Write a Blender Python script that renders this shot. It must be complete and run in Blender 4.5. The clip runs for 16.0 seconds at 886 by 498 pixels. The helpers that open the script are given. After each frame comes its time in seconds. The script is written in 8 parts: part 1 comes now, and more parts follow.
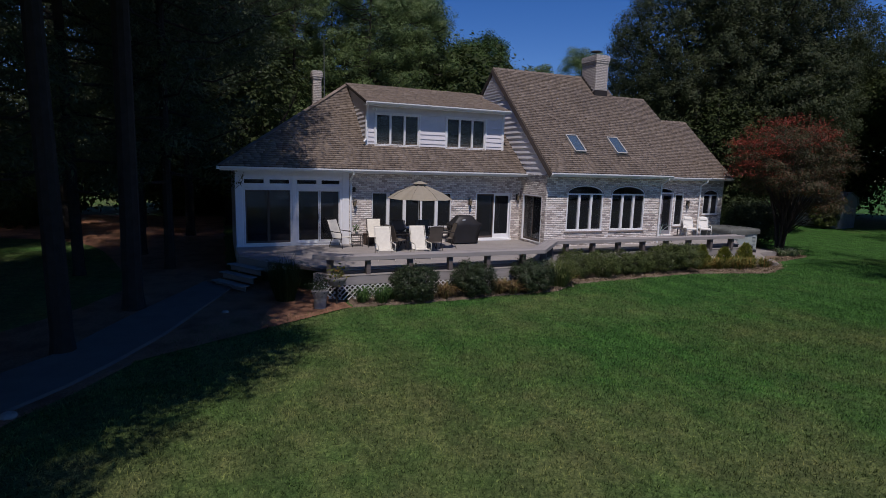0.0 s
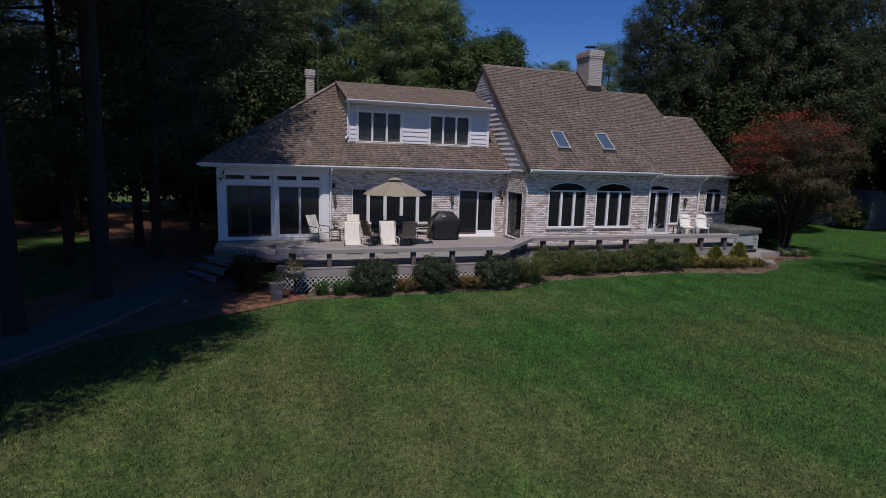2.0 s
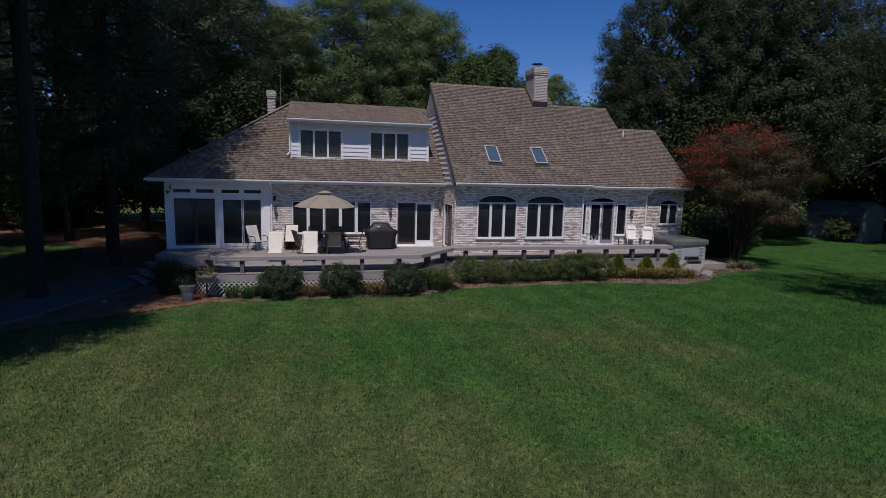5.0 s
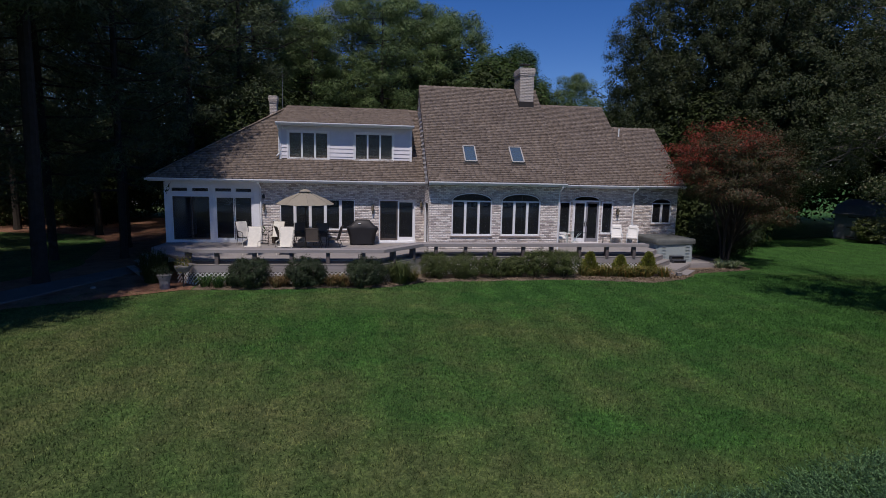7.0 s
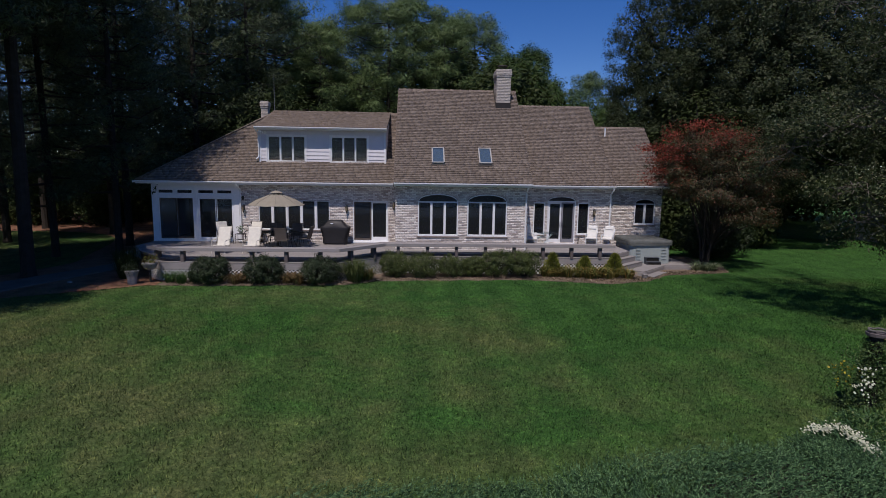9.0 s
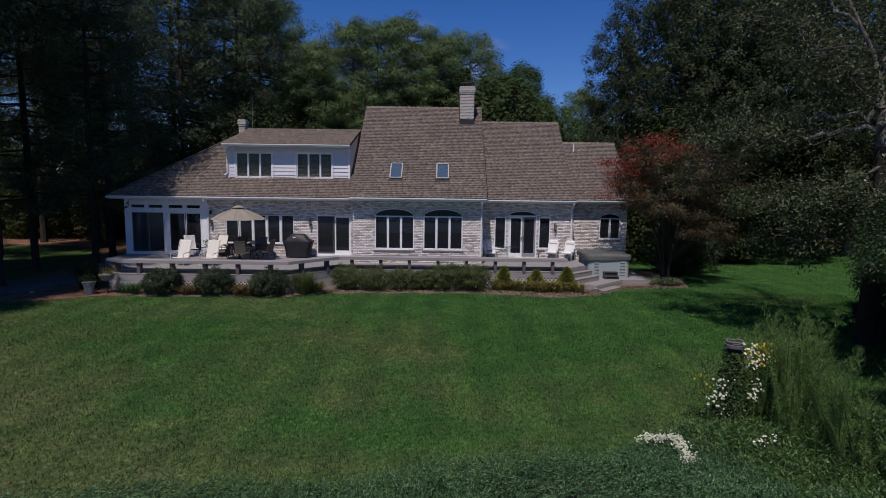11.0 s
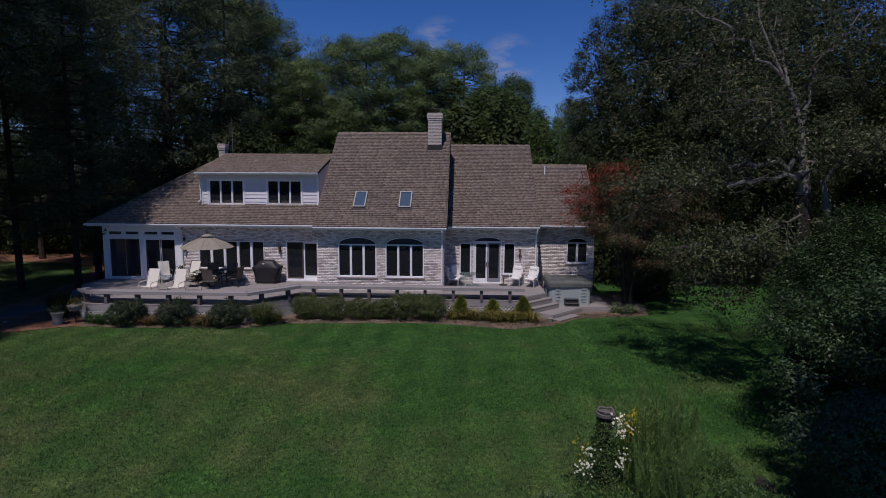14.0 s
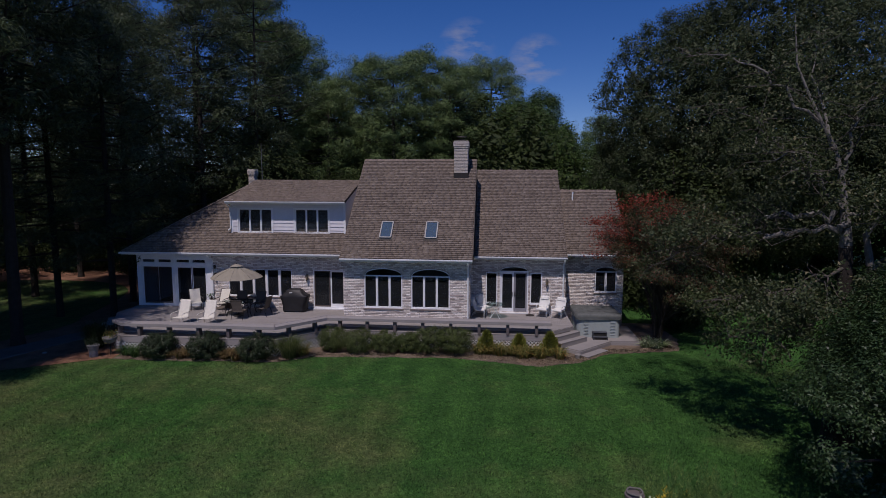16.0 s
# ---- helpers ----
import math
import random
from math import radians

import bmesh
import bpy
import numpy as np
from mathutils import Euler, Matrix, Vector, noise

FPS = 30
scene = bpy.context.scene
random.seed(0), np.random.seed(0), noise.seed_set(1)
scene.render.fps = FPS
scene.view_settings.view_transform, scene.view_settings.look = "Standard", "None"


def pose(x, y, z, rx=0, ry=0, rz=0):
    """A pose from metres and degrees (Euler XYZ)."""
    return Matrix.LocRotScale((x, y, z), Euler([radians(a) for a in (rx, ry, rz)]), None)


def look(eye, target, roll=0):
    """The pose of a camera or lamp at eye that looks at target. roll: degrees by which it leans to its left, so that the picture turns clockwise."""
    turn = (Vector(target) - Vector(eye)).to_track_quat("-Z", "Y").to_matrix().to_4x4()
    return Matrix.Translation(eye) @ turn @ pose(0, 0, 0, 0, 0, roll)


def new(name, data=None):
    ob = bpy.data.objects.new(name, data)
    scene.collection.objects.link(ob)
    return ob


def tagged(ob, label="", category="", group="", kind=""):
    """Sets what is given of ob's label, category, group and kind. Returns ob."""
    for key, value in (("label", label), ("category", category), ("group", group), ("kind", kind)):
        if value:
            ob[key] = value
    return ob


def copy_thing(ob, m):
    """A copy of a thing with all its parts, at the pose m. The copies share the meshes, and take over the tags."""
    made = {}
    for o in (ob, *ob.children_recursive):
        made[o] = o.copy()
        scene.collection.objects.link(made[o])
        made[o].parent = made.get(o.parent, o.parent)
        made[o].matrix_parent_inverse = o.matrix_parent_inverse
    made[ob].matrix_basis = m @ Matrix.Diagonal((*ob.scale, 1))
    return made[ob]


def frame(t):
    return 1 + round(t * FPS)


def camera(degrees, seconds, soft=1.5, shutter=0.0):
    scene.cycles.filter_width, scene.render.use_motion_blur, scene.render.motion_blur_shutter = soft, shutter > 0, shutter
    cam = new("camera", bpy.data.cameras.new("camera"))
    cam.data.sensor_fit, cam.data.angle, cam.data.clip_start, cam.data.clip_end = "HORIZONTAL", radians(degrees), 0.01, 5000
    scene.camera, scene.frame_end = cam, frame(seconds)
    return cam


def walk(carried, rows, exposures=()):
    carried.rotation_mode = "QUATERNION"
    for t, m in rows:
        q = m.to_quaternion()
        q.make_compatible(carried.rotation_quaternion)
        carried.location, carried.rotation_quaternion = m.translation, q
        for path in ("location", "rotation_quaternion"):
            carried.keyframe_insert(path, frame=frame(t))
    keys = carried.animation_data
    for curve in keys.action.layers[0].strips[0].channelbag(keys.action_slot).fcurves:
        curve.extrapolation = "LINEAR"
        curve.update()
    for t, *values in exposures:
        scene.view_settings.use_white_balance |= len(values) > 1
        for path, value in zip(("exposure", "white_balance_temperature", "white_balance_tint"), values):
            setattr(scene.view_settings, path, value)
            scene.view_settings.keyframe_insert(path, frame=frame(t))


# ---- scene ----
cam = camera(78.3, 16.0, soft=0.65)
PATH = [
    (0, (-2.042, 0.096, 4.327), (-1.288, 1.924, 4.025), 1.7),
    (0.5, (-1.51, -0.094, 4.276), (-0.765, 1.738, 3.975), 1.8),
    (1, (-0.931, -0.342, 4.266), (-0.229, 1.506, 3.961), 1.8),
    (1.5, (-0.32, -0.649, 4.308), (0.342, 1.213, 3.999), 1.8),
    (2, (0.32, -0.997, 4.335), (0.937, 0.88, 4.022), 1.7),
    (2.5, (0.965, -1.399, 4.337), (1.545, 0.489, 4.023), 1.7),
    (3, (1.648, -1.796, 4.358), (2.199, 0.1, 4.044), 1.6),
    (3.5, (2.336, -2.21, 4.41), (2.87, -0.306, 4.109), 1.6),
    (4, (3.08, -2.638, 4.465), (3.595, -0.726, 4.182), 1.5),
    (4.5, (3.868, -3.065, 4.495), (4.366, -1.147, 4.224), 1.4),
    (5, (4.67, -3.533, 4.54), (5.139, -1.608, 4.266), 1.4),
    (7.5, (9.084, -5.472, 4.608), (9.301, -3.503, 4.328), 1.1),
    (8, (10.116, -5.687, 4.649), (10.283, -3.714, 4.367), 1.0),
    (10.5, (14.546, -6.359, 4.716), (14.561, -4.374, 4.47), 0.7),
    (11, (15.343, -6.462, 4.663), (15.341, -4.474, 4.441), 0.7),
    (11.5, (16.1, -6.597, 4.665), (16.083, -4.609, 4.444), 0.7),
    (12, (16.903, -6.674, 4.706), (16.855, -4.687, 4.484), 0.6),
    (12.5, (17.723, -6.655, 5.041), (17.656, -4.669, 4.82), 0.6),
    (13, (18.165, -6.591, 5.498), (18.091, -4.605, 5.274), 0.6),
    (13.5, (18.246, -6.644, 5.873), (18.171, -4.659, 5.644), 0.5),
    (14, (18.206, -6.673, 6.242), (18.132, -4.688, 6.009), 0.4),
    (14.5, (18.24, -6.563, 6.632), (18.164, -4.578, 6.399), 0.4),
    (15, (18.19, -6.424, 7.013), (18.086, -4.44, 6.781), 0.3),
    (15.5, (18.199, -6.393, 7.386), (18.06, -4.412, 7.155), 0.2),
    (16, (18.232, -6.378, 7.706), (18.059, -4.398, 7.478), 0.2),
]
walk(cam, [(t, look(eye, target, roll)) for t, eye, target, roll in PATH],
     [(0.0, 0.28, 6500, 20), (5.0, 0.22, 6500, 20), (8.0, 0.28, 6470, 20), (10.5, 0.3, 6450, 20), (12.0, 0.15, 6400, 22), (14.0, 0.03, 6350, 25), (16.0, -0.07, 6340, 26)])

# ---- sun and sky ----
SUN_AZ, SUN_EL = 196.0, 61.0
world = bpy.data.worlds.new("sky")
scene.world = world
world.use_nodes = True
wn = world.node_tree.nodes
sky = wn.new("ShaderNodeTexSky")
sky.sky_type = "NISHITA"
sky.sun_disc = False
sky.sun_elevation, sky.sun_rotation = radians(SUN_EL), radians(SUN_AZ)
sky.air_density, sky.dust_density, sky.ozone_density = 1.0, 0.0, 4.0
wn["Background"].inputs["Strength"].default_value = 0.07
sky.altitude = 1500
rich = wn.new("ShaderNodeHueSaturation")
rich.inputs["Saturation"].default_value = 1.32
rich.inputs["Hue"].default_value = 0.512
rich.inputs["Value"].default_value = 1.0
world.node_tree.links.new(sky.outputs[0], rich.inputs["Color"])
# a few thin fair-weather wisps low in the north
wl = world.node_tree.links.new
wco, wnoise, wramp, wdot, wmask, wmul, wmix = (wn.new(k) for k in ("ShaderNodeTexCoord", "ShaderNodeTexNoise", "ShaderNodeValToRGB", "ShaderNodeVectorMath", "ShaderNodeMapRange", "ShaderNodeMath", "ShaderNodeMix"))
wmap = wn.new("ShaderNodeMapping")
wmap.inputs["Scale"].default_value = (1.0, 1.0, 2.6)
wnoise.inputs["Scale"].default_value, wnoise.inputs["Detail"].default_value, wnoise.inputs["Roughness"].default_value = 13.0, 6.0, 0.6
wl(wco.outputs["Generated"], wmap.inputs[0])
wl(wmap.outputs[0], wnoise.inputs["Vector"])
wramp.color_ramp.elements[0].position, wramp.color_ramp.elements[1].position = 0.42, 0.74
wl(wnoise.outputs[0], wramp.inputs[0])
wdot2, wmax = wn.new("ShaderNodeVectorMath"), wn.new("ShaderNodeMath")
for node, way in ((wdot, (-0.044, 0.971, 0.236)), (wdot2, (0.075, 0.975, 0.209))):
    node.operation = "DOT_PRODUCT"
    node.inputs[1].default_value = Vector(way).normalized()
    wl(wco.outputs["Generated"], node.inputs[0])
wmax.operation = "MAXIMUM"
wl(wdot.outputs["Value"], wmax.inputs[0])
wl(wdot2.outputs["Value"], wmax.inputs[1])
for i, val in enumerate((0.9986, 0.9999, 0.0, 1.0), 1):
    wmask.inputs[i].default_value = val
wl(wmax.outputs[0], wmask.inputs[0])
wmul.operation = "MULTIPLY"
wl(wramp.outputs[0], wmul.inputs[0])
wl(wmask.outputs[0], wmul.inputs[1])
wmix.data_type = "RGBA"
wmix.inputs[7].default_value = (3.3, 3.7, 4.6, 1)
wl(wmul.outputs[0], wmix.inputs[0])
wl(rich.outputs[0], wmix.inputs[6])
wl(wmix.outputs[2], wn["Background"].inputs["Color"])
sun = new("sun", bpy.data.lights.new("sun", "SUN"))
sun.data.energy, sun.data.angle, sun.data.color = 2.75, radians(0.5), (1.0, 0.95, 0.88)
_sd = Vector((math.sin(radians(SUN_AZ)) * math.cos(radians(SUN_EL)), math.cos(radians(SUN_AZ)) * math.cos(radians(SUN_EL)), math.sin(radians(SUN_EL))))
sun.matrix_world = look(_sd * 60, (0, 0, 0))


# ---- materials ----
class Mat:
    """A node material with a Principled shader, and short ways to wire it."""

    def __init__(self, name, rough=0.8, metal=0.0, spec=0.3):
        self.m = bpy.data.materials.new(name)
        self.m.use_nodes = True
        self.t = self.m.node_tree
        self.b = self.t.nodes["Principled BSDF"]
        self.b.inputs["Roughness"].default_value = rough
        self.b.inputs["Metallic"].default_value = metal
        self.b.inputs["Specular IOR Level"].default_value = spec

    def node(self, kind, **ins):
        n = self.t.nodes.new(kind)
        for k, v in ins.items():
            n.inputs[k.replace("_", " ")].default_value = v
        return n

    def link(self, a, b):
        self.t.links.new(a, b)

    def coords(self, scale=(1, 1, 1)):
        c = self.t.nodes.new("ShaderNodeTexCoord")
        mp = self.t.nodes.new("ShaderNodeMapping")
        mp.inputs["Scale"].default_value = scale
        self.link(c.outputs["Object"], mp.inputs["Vector"])
        return mp.outputs[0]

    def noise(self, scale, detail=4.0, rough=0.6, stretch=(1, 1, 1)):
        n = self.node("ShaderNodeTexNoise", Scale=scale, Detail=detail, Roughness=rough)
        self.link(self.coords(stretch), n.inputs["Vector"])
        return n.outputs[0]

    def ramp(self, fac, stops):
        r = self.t.nodes.new("ShaderNodeValToRGB")
        e = r.color_ramp.elements
        while len(e) < len(stops):
            e.new(0.5)
        for el, (p, c) in zip(e, stops):
            el.position, el.color = p, (*c, 1)
        self.link(fac, r.inputs[0])
        return r.outputs[0]

    def mix(self, fac, a, b, kind="MIX"):
        n = self.t.nodes.new("ShaderNodeMix")
        n.data_type, n.blend_type = "RGBA", kind
        for i, v in ((0, fac), (6, a), (7, b)):
            if isinstance(v, (int, float)):
                n.inputs[i].default_value = v
            elif isinstance(v, tuple):
                n.inputs[i].default_value = (*v, 1)
            else:
                self.link(v, n.inputs[i])
        return n.outputs[2]

    def island(self):
        return self.t.nodes.new("ShaderNodeNewGeometry").outputs["Random Per Island"]

    def rand(self):
        return self.t.nodes.new("ShaderNodeObjectInfo").outputs["Random"]

    def color(self, c):
        if isinstance(c, tuple):
            self.b.inputs["Base Color"].default_value = (*c, 1)
        else:
            self.link(c, self.b.inputs["Base Color"])
        return self

    def bump(self, h, strength=0.4, dist=0.02):
        n = self.node("ShaderNodeBump", Strength=strength, Distance=dist)
        self.link(h, n.inputs["Height"])
        self.link(n.outputs[0], self.b.inputs["Normal"])
        return self


def plain(name, c, rough=0.6, metal=0.0, vary=0.12, scale=6.0, spec=0.3, bump=0.0):
    """A painted or moulded surface: one colour with soft stains and a fine grain."""
    m = Mat(name, rough, metal, spec)
    lo = tuple(v * (1 - vary) for v in c)
    hi = tuple(min(1.0, v * (1 + vary * 0.6)) for v in c)
    a = m.ramp(m.noise(scale, 5), [(0.3, lo), (0.7, hi)])
    fine = m.noise(scale * 22, 2)
    m.color(m.mix(0.22, a, m.ramp(fine, [(0.3, lo), (0.7, hi)])))
    if bump:
        m.bump(fine, bump, 0.01)
    return m.m


def leafy(name, stops, rough=0.55, patch=0.8, through_light=0.25, spec=0.35):
    """Foliage: each leaf its own shade, drifting over the crown, with light coming through."""
    m = Mat(name, rough, 0.0, spec)
    base = m.ramp(m.island(), stops)
    drift = m.ramp(m.noise(patch, 3), [(0.3, (0.62, 0.66, 0.6)), (0.7, (1.15, 1.1, 1.0))])
    col = m.mix(1.0, base, drift, "MULTIPLY")
    m.color(col)
    tr = m.t.nodes.new("ShaderNodeBsdfTranslucent")
    m.link(col, tr.inputs["Color"])
    mx = m.node("ShaderNodeMixShader", Fac=through_light)
    m.link(m.b.outputs[0], mx.inputs[1])
    m.link(tr.outputs[0], mx.inputs[2])
    m.link(mx.outputs[0], m.t.nodes["Material Output"].inputs["Surface"])
    return m.m


def glass_mat(name, tint=(0.75, 0.8, 0.82), veil=0.03):
    m = Mat(name)
    tp = m.t.nodes.new("ShaderNodeBsdfTransparent")
    tp.inputs[0].default_value = (*tint, 1)
    gl = m.node("ShaderNodeBsdfGlossy", Roughness=0.02)
    lw = m.node("ShaderNodeLayerWeight", Blend=0.5)
    pw = m.t.nodes.new("ShaderNodeMath")
    pw.operation = "POWER"
    pw.inputs[1].default_value = 4.0
    m.link(lw.outputs["Facing"], pw.inputs[0])
    fr = m.t.nodes.new("ShaderNodeMath")
    fr.operation = "MULTIPLY_ADD"
    fr.inputs[1].default_value, fr.inputs[2].default_value = 0.7, 0.026
    m.link(pw.outputs[0], fr.inputs[0])
    mx = m.t.nodes.new("ShaderNodeMixShader")
    m.link(fr.outputs[0], mx.inputs[0])
    m.link(tp.outputs[0], mx.inputs[1])
    m.link(gl.outputs[0], mx.inputs[2])
    # bluish diffuse veil stands for reflections and the faint light of the rooms
    veil_tone = m.node("ShaderNodeBsdfDiffuse", Color=(0.36, 0.4, 0.46, 1))
    mf = m.t.nodes.new("ShaderNodeMixShader")
    mf.inputs[0].default_value = veil
    m.link(mx.outputs[0], mf.inputs[1])
    m.link(veil_tone.outputs[0], mf.inputs[2])
    m.link(mf.outputs[0], m.t.nodes["Material Output"].inputs["Surface"])
    return m.m


def brick_mat():
    m = Mat("whitewashed_brick", 0.9)
    c = m.ramp(m.island(), [(0.0, (0.2, 0.145, 0.115)), (0.2, (0.4, 0.32, 0.262)), (0.4, (0.66, 0.575, 0.5)), (0.65, (0.85, 0.775, 0.69)), (1.0, (0.95, 0.9, 0.83))])
    c = m.mix(m.ramp(m.noise(1.1, 5), [(0.4, (0, 0, 0)), (0.75, (0.4, 0.4, 0.4))]), c, (0.52, 0.45, 0.4))
    c = m.mix(0.35, c, m.ramp(m.noise(45, 4), [(0.3, (0.38, 0.34, 0.325)), (0.7, (0.92, 0.9, 0.88))]))
    m.color(c).bump(m.noise(60, 4), 0.5, 0.01)
    return m.m


def shingle_mat():
    m = Mat("weathered_shingle", 0.95, spec=0.15)
    c = m.ramp(m.island(), [(0.0, (0.14, 0.114, 0.094)), (0.2, (0.198, 0.163, 0.133)), (0.8, (0.238, 0.198, 0.163)), (1.0, (0.3, 0.254, 0.214))])
    st = m.ramp(m.noise(0.55, 5, 0.7), [(0.35, (0.86, 0.85, 0.85)), (0.7, (1.1, 1.07, 1.03))])
    c = m.mix(1.0, c, st, "MULTIPLY")
    c = m.mix(0.3, c, m.ramp(m.noise(70, 3), [(0.3, (0.09, 0.07, 0.06)), (0.7, (0.26, 0.22, 0.19))]))
    m.color(c).bump(m.noise(90, 2), 0.5, 0.008)
    return m.m


def wood_mat(name, c, stretch=(0.6, 9, 9), vary=0.25, rough=0.75):
    m = Mat(name, rough)
    lo, hi = tuple(v * (1 - vary) for v in c), tuple(min(1, v * (1 + vary)) for v in c)
    g = m.noise(3.0, 6, 0.65, stretch)
    col = m.ramp(g, [(0.25, lo), (0.75, hi)])
    col = m.mix(0.35, col, m.ramp(m.island(), [(0, lo), (1, hi)]))
    col = m.mix(m.ramp(m.noise(0.9, 4), [(0.5, (0, 0, 0)), (0.8, (0.4, 0.4, 0.4))]), col, tuple(v * 0.65 for v in c))
    m.color(col).bump(g, 0.3, 0.005)
    return m.m


def lawn_mat(name, blades=False):
    m = Mat(name, 0.9, spec=0.1)
    big = m.noise(0.16, 5, 0.62)
    green = m.ramp(m.noise(0.9, 4), [(0.3, (0.023, 0.078, 0.018)), (0.7, (0.046, 0.132, 0.028))])
    dry = m.ramp(m.noise(1.7, 5), [(0.3, (0.076, 0.098, 0.036)), (0.7, (0.142, 0.148, 0.064))])
    place_x = m.t.nodes.new("ShaderNodeSeparateXYZ")
    m.link(m.coords(), place_x.inputs[0])
    dryer = m.node("ShaderNodeMapRange")
    for i, val in enumerate((-3.0, 22.0, 0.18, -0.06), 1):
        dryer.inputs[i].default_value = val
    m.link(place_x.outputs[0], dryer.inputs[0])
    add = m.t.nodes.new("ShaderNodeMath")
    m.link(big, add.inputs[0])
    m.link(dryer.outputs[0], add.inputs[1])
    near = m.node("ShaderNodeMapRange")
    for i, val in enumerate((2.0, 13.0, 0.06, -0.06), 1):
        near.inputs[i].default_value = val
    m.link(place_x.outputs[1], near.inputs[0])
    worn = m.t.nodes.new("ShaderNodeMath")
    worn.operation = "MULTIPLY_ADD"
    worn.inputs[1].default_value = 0.34
    m.link(m.noise(0.75, 4, 0.7), worn.inputs[0])
    m.link(near.outputs[0], worn.inputs[2])
    both = m.t.nodes.new("ShaderNodeMath")
    m.link(add.outputs[0], both.inputs[0])
    m.link(worn.outputs[0], both.inputs[1])
    big = both.outputs[0]
    col = m.mix(m.ramp(big, [(0.6, (0.05, 0.05, 0.05)), (0.9, (0.82, 0.82, 0.82))]), green, dry)
    mow = m.node("ShaderNodeTexWave", Scale=0.21, Distortion=1.2, Detail=2.0)
    mow.bands_direction = "X"
    m.link(m.coords((1.0, 0.1, 1)), mow.inputs["Vector"])
    col = m.mix(1.0, col, m.ramp(mow.outputs[1], [(0.2, (0.91, 0.92, 0.92)), (0.8, (1.07, 1.06, 1.04))]), "MULTIPLY")
    tuft = m.noise(7.0, 5, 0.72)
    col = m.mix(1.0, col, m.ramp(tuft, [(0.32, (0.56, 0.6, 0.56)), (0.5, (1.0, 1.0, 1.0)), (0.68, (1.5, 1.42, 1.38))]), "MULTIPLY")
    if blades:
        col = m.mix(1.0, col, m.ramp(m.island(), [(0, (0.25, 0.3, 0.25)), (0.5, (0.95, 0.98, 0.95)), (0.85, (1.6, 1.5, 1.35)), (1, (2.7, 2.3, 2.1))]), "MULTIPLY")
        m.color(col)
    else:
        fine = m.noise(22, 5, 0.8)
        col = m.mix(1.0, col, m.ramp(fine, [(0.32, (0.3, 0.36, 0.3)), (0.5, (0.95, 0.95, 0.95)), (0.68, (1.7, 1.6, 1.5))]), "MULTIPLY")
        m.color(col).bump(fine, 0.8, 0.04)
    return m.m


def mulch_mat(name, lo, hi):
    m = Mat(name, 0.95, spec=0.1)
    g = m.noise(26, 5, 0.75)
    c = m.ramp(g, [(0.3, lo), (0.7, hi)])
    c = m.mix(m.ramp(m.noise(1.3, 4), [(0.45, (0, 0, 0)), (0.7, (0.6, 0.6, 0.6))]), c, tuple(v * 0.5 for v in lo))
    m.color(c).bump(g, 1.0, 0.04)
    return m.m


BRICK, SHINGLE = brick_mat(), shingle_mat()
STACKBRICK = plain("sooty_brick", (0.50, 0.455, 0.405), 0.9, vary=0.35, scale=14, bump=0.4)
SILLBRICK = plain("sill_brick", (0.24, 0.2, 0.175), 0.9, vary=0.35, scale=12, bump=0.4)
MORTAR = plain("mortar", (0.36, 0.33, 0.305), 0.95, vary=0.2, bump=0.3)
WHITE = plain("white_paint", (0.78, 0.79, 0.80), 0.45, vary=0.06)
SIDING = plain("pale_siding", (0.68, 0.67, 0.70), 0.5, vary=0.08, scale=3)
SOFFIT = plain("soffit_paint", (0.7, 0.71, 0.72), 0.6, vary=0.06)
SCREENGREY = plain("grey_screen_frame", (0.24, 0.24, 0.26), 0.6)
SCREEN = plain("brown_screen_frame", (0.09, 0.07, 0.06), 0.6)
GLASS = glass_mat("window_glass", (0.5, 0.53, 0.56))
SKYGLASS = glass_mat("skylight_glass", (0.66, 0.8, 0.9))
# dark wall tone that carries the dimness of the rooms
ROOMDIM = plain("room_wall", (0.11, 0.1, 0.095), 0.9, vary=0.2, scale=1.5)
SKYFRAME = plain("skylight_frame", (0.38, 0.37, 0.35), 0.5)
# blue of the sky's reflection, put into colour for the skylights
SKYTONE = plain("sky_reflection_blue", (0.09, 0.115, 0.145), 0.8, vary=0.1)
# near-black copy, standing for the unlit room behind the dormer
ROOMGLOOM = plain("gloom_toned_wall", (0.018, 0.018, 0.022), 0.9, vary=0.2)
INFLOOR = wood_mat("room_floor", (0.08, 0.05, 0.035))
FABRIC_IN = plain("curtain_cloth", (0.5, 0.5, 0.48), 0.9, vary=0.2)
DECKWOOD = wood_mat("weathered_decking", (0.265, 0.246, 0.23))
FASCIA = wood_mat("weathered_fascia", (0.30, 0.28, 0.268), vary=0.18)
# dark wood; on deck rim and bench supports it stands for shade
DARKWOOD = wood_mat("dark_and_shaded_wood", (0.13, 0.11, 0.105))
RAKE = plain("brown_rake_paint", (0.13, 0.105, 0.09), 0.7)
LATTICE = plain("white_lattice", (0.66, 0.66, 0.66), 0.7, vary=0.15)
# one dark tone for the bank soil and for shade behind the lattice
UNDER = plain("earth_and_underdeck_shade", (0.035, 0.036, 0.024), 1.0, vary=0.3, bump=0.5)
CONCRETE = plain("old_concrete", (0.13, 0.112, 0.096), 0.9, vary=0.22, scale=1.6, bump=0.4)
RIVER = plain("river_water", (0.02, 0.035, 0.045), 0.12, vary=0.3, scale=0.3, spec=0.5, bump=0.15)
LAWN, BLADE = lawn_mat("lawn"), lawn_mat("grass_blades", True)
STRAW = mulch_mat("pine_straw", (0.15, 0.076, 0.048), (0.37, 0.2, 0.125))
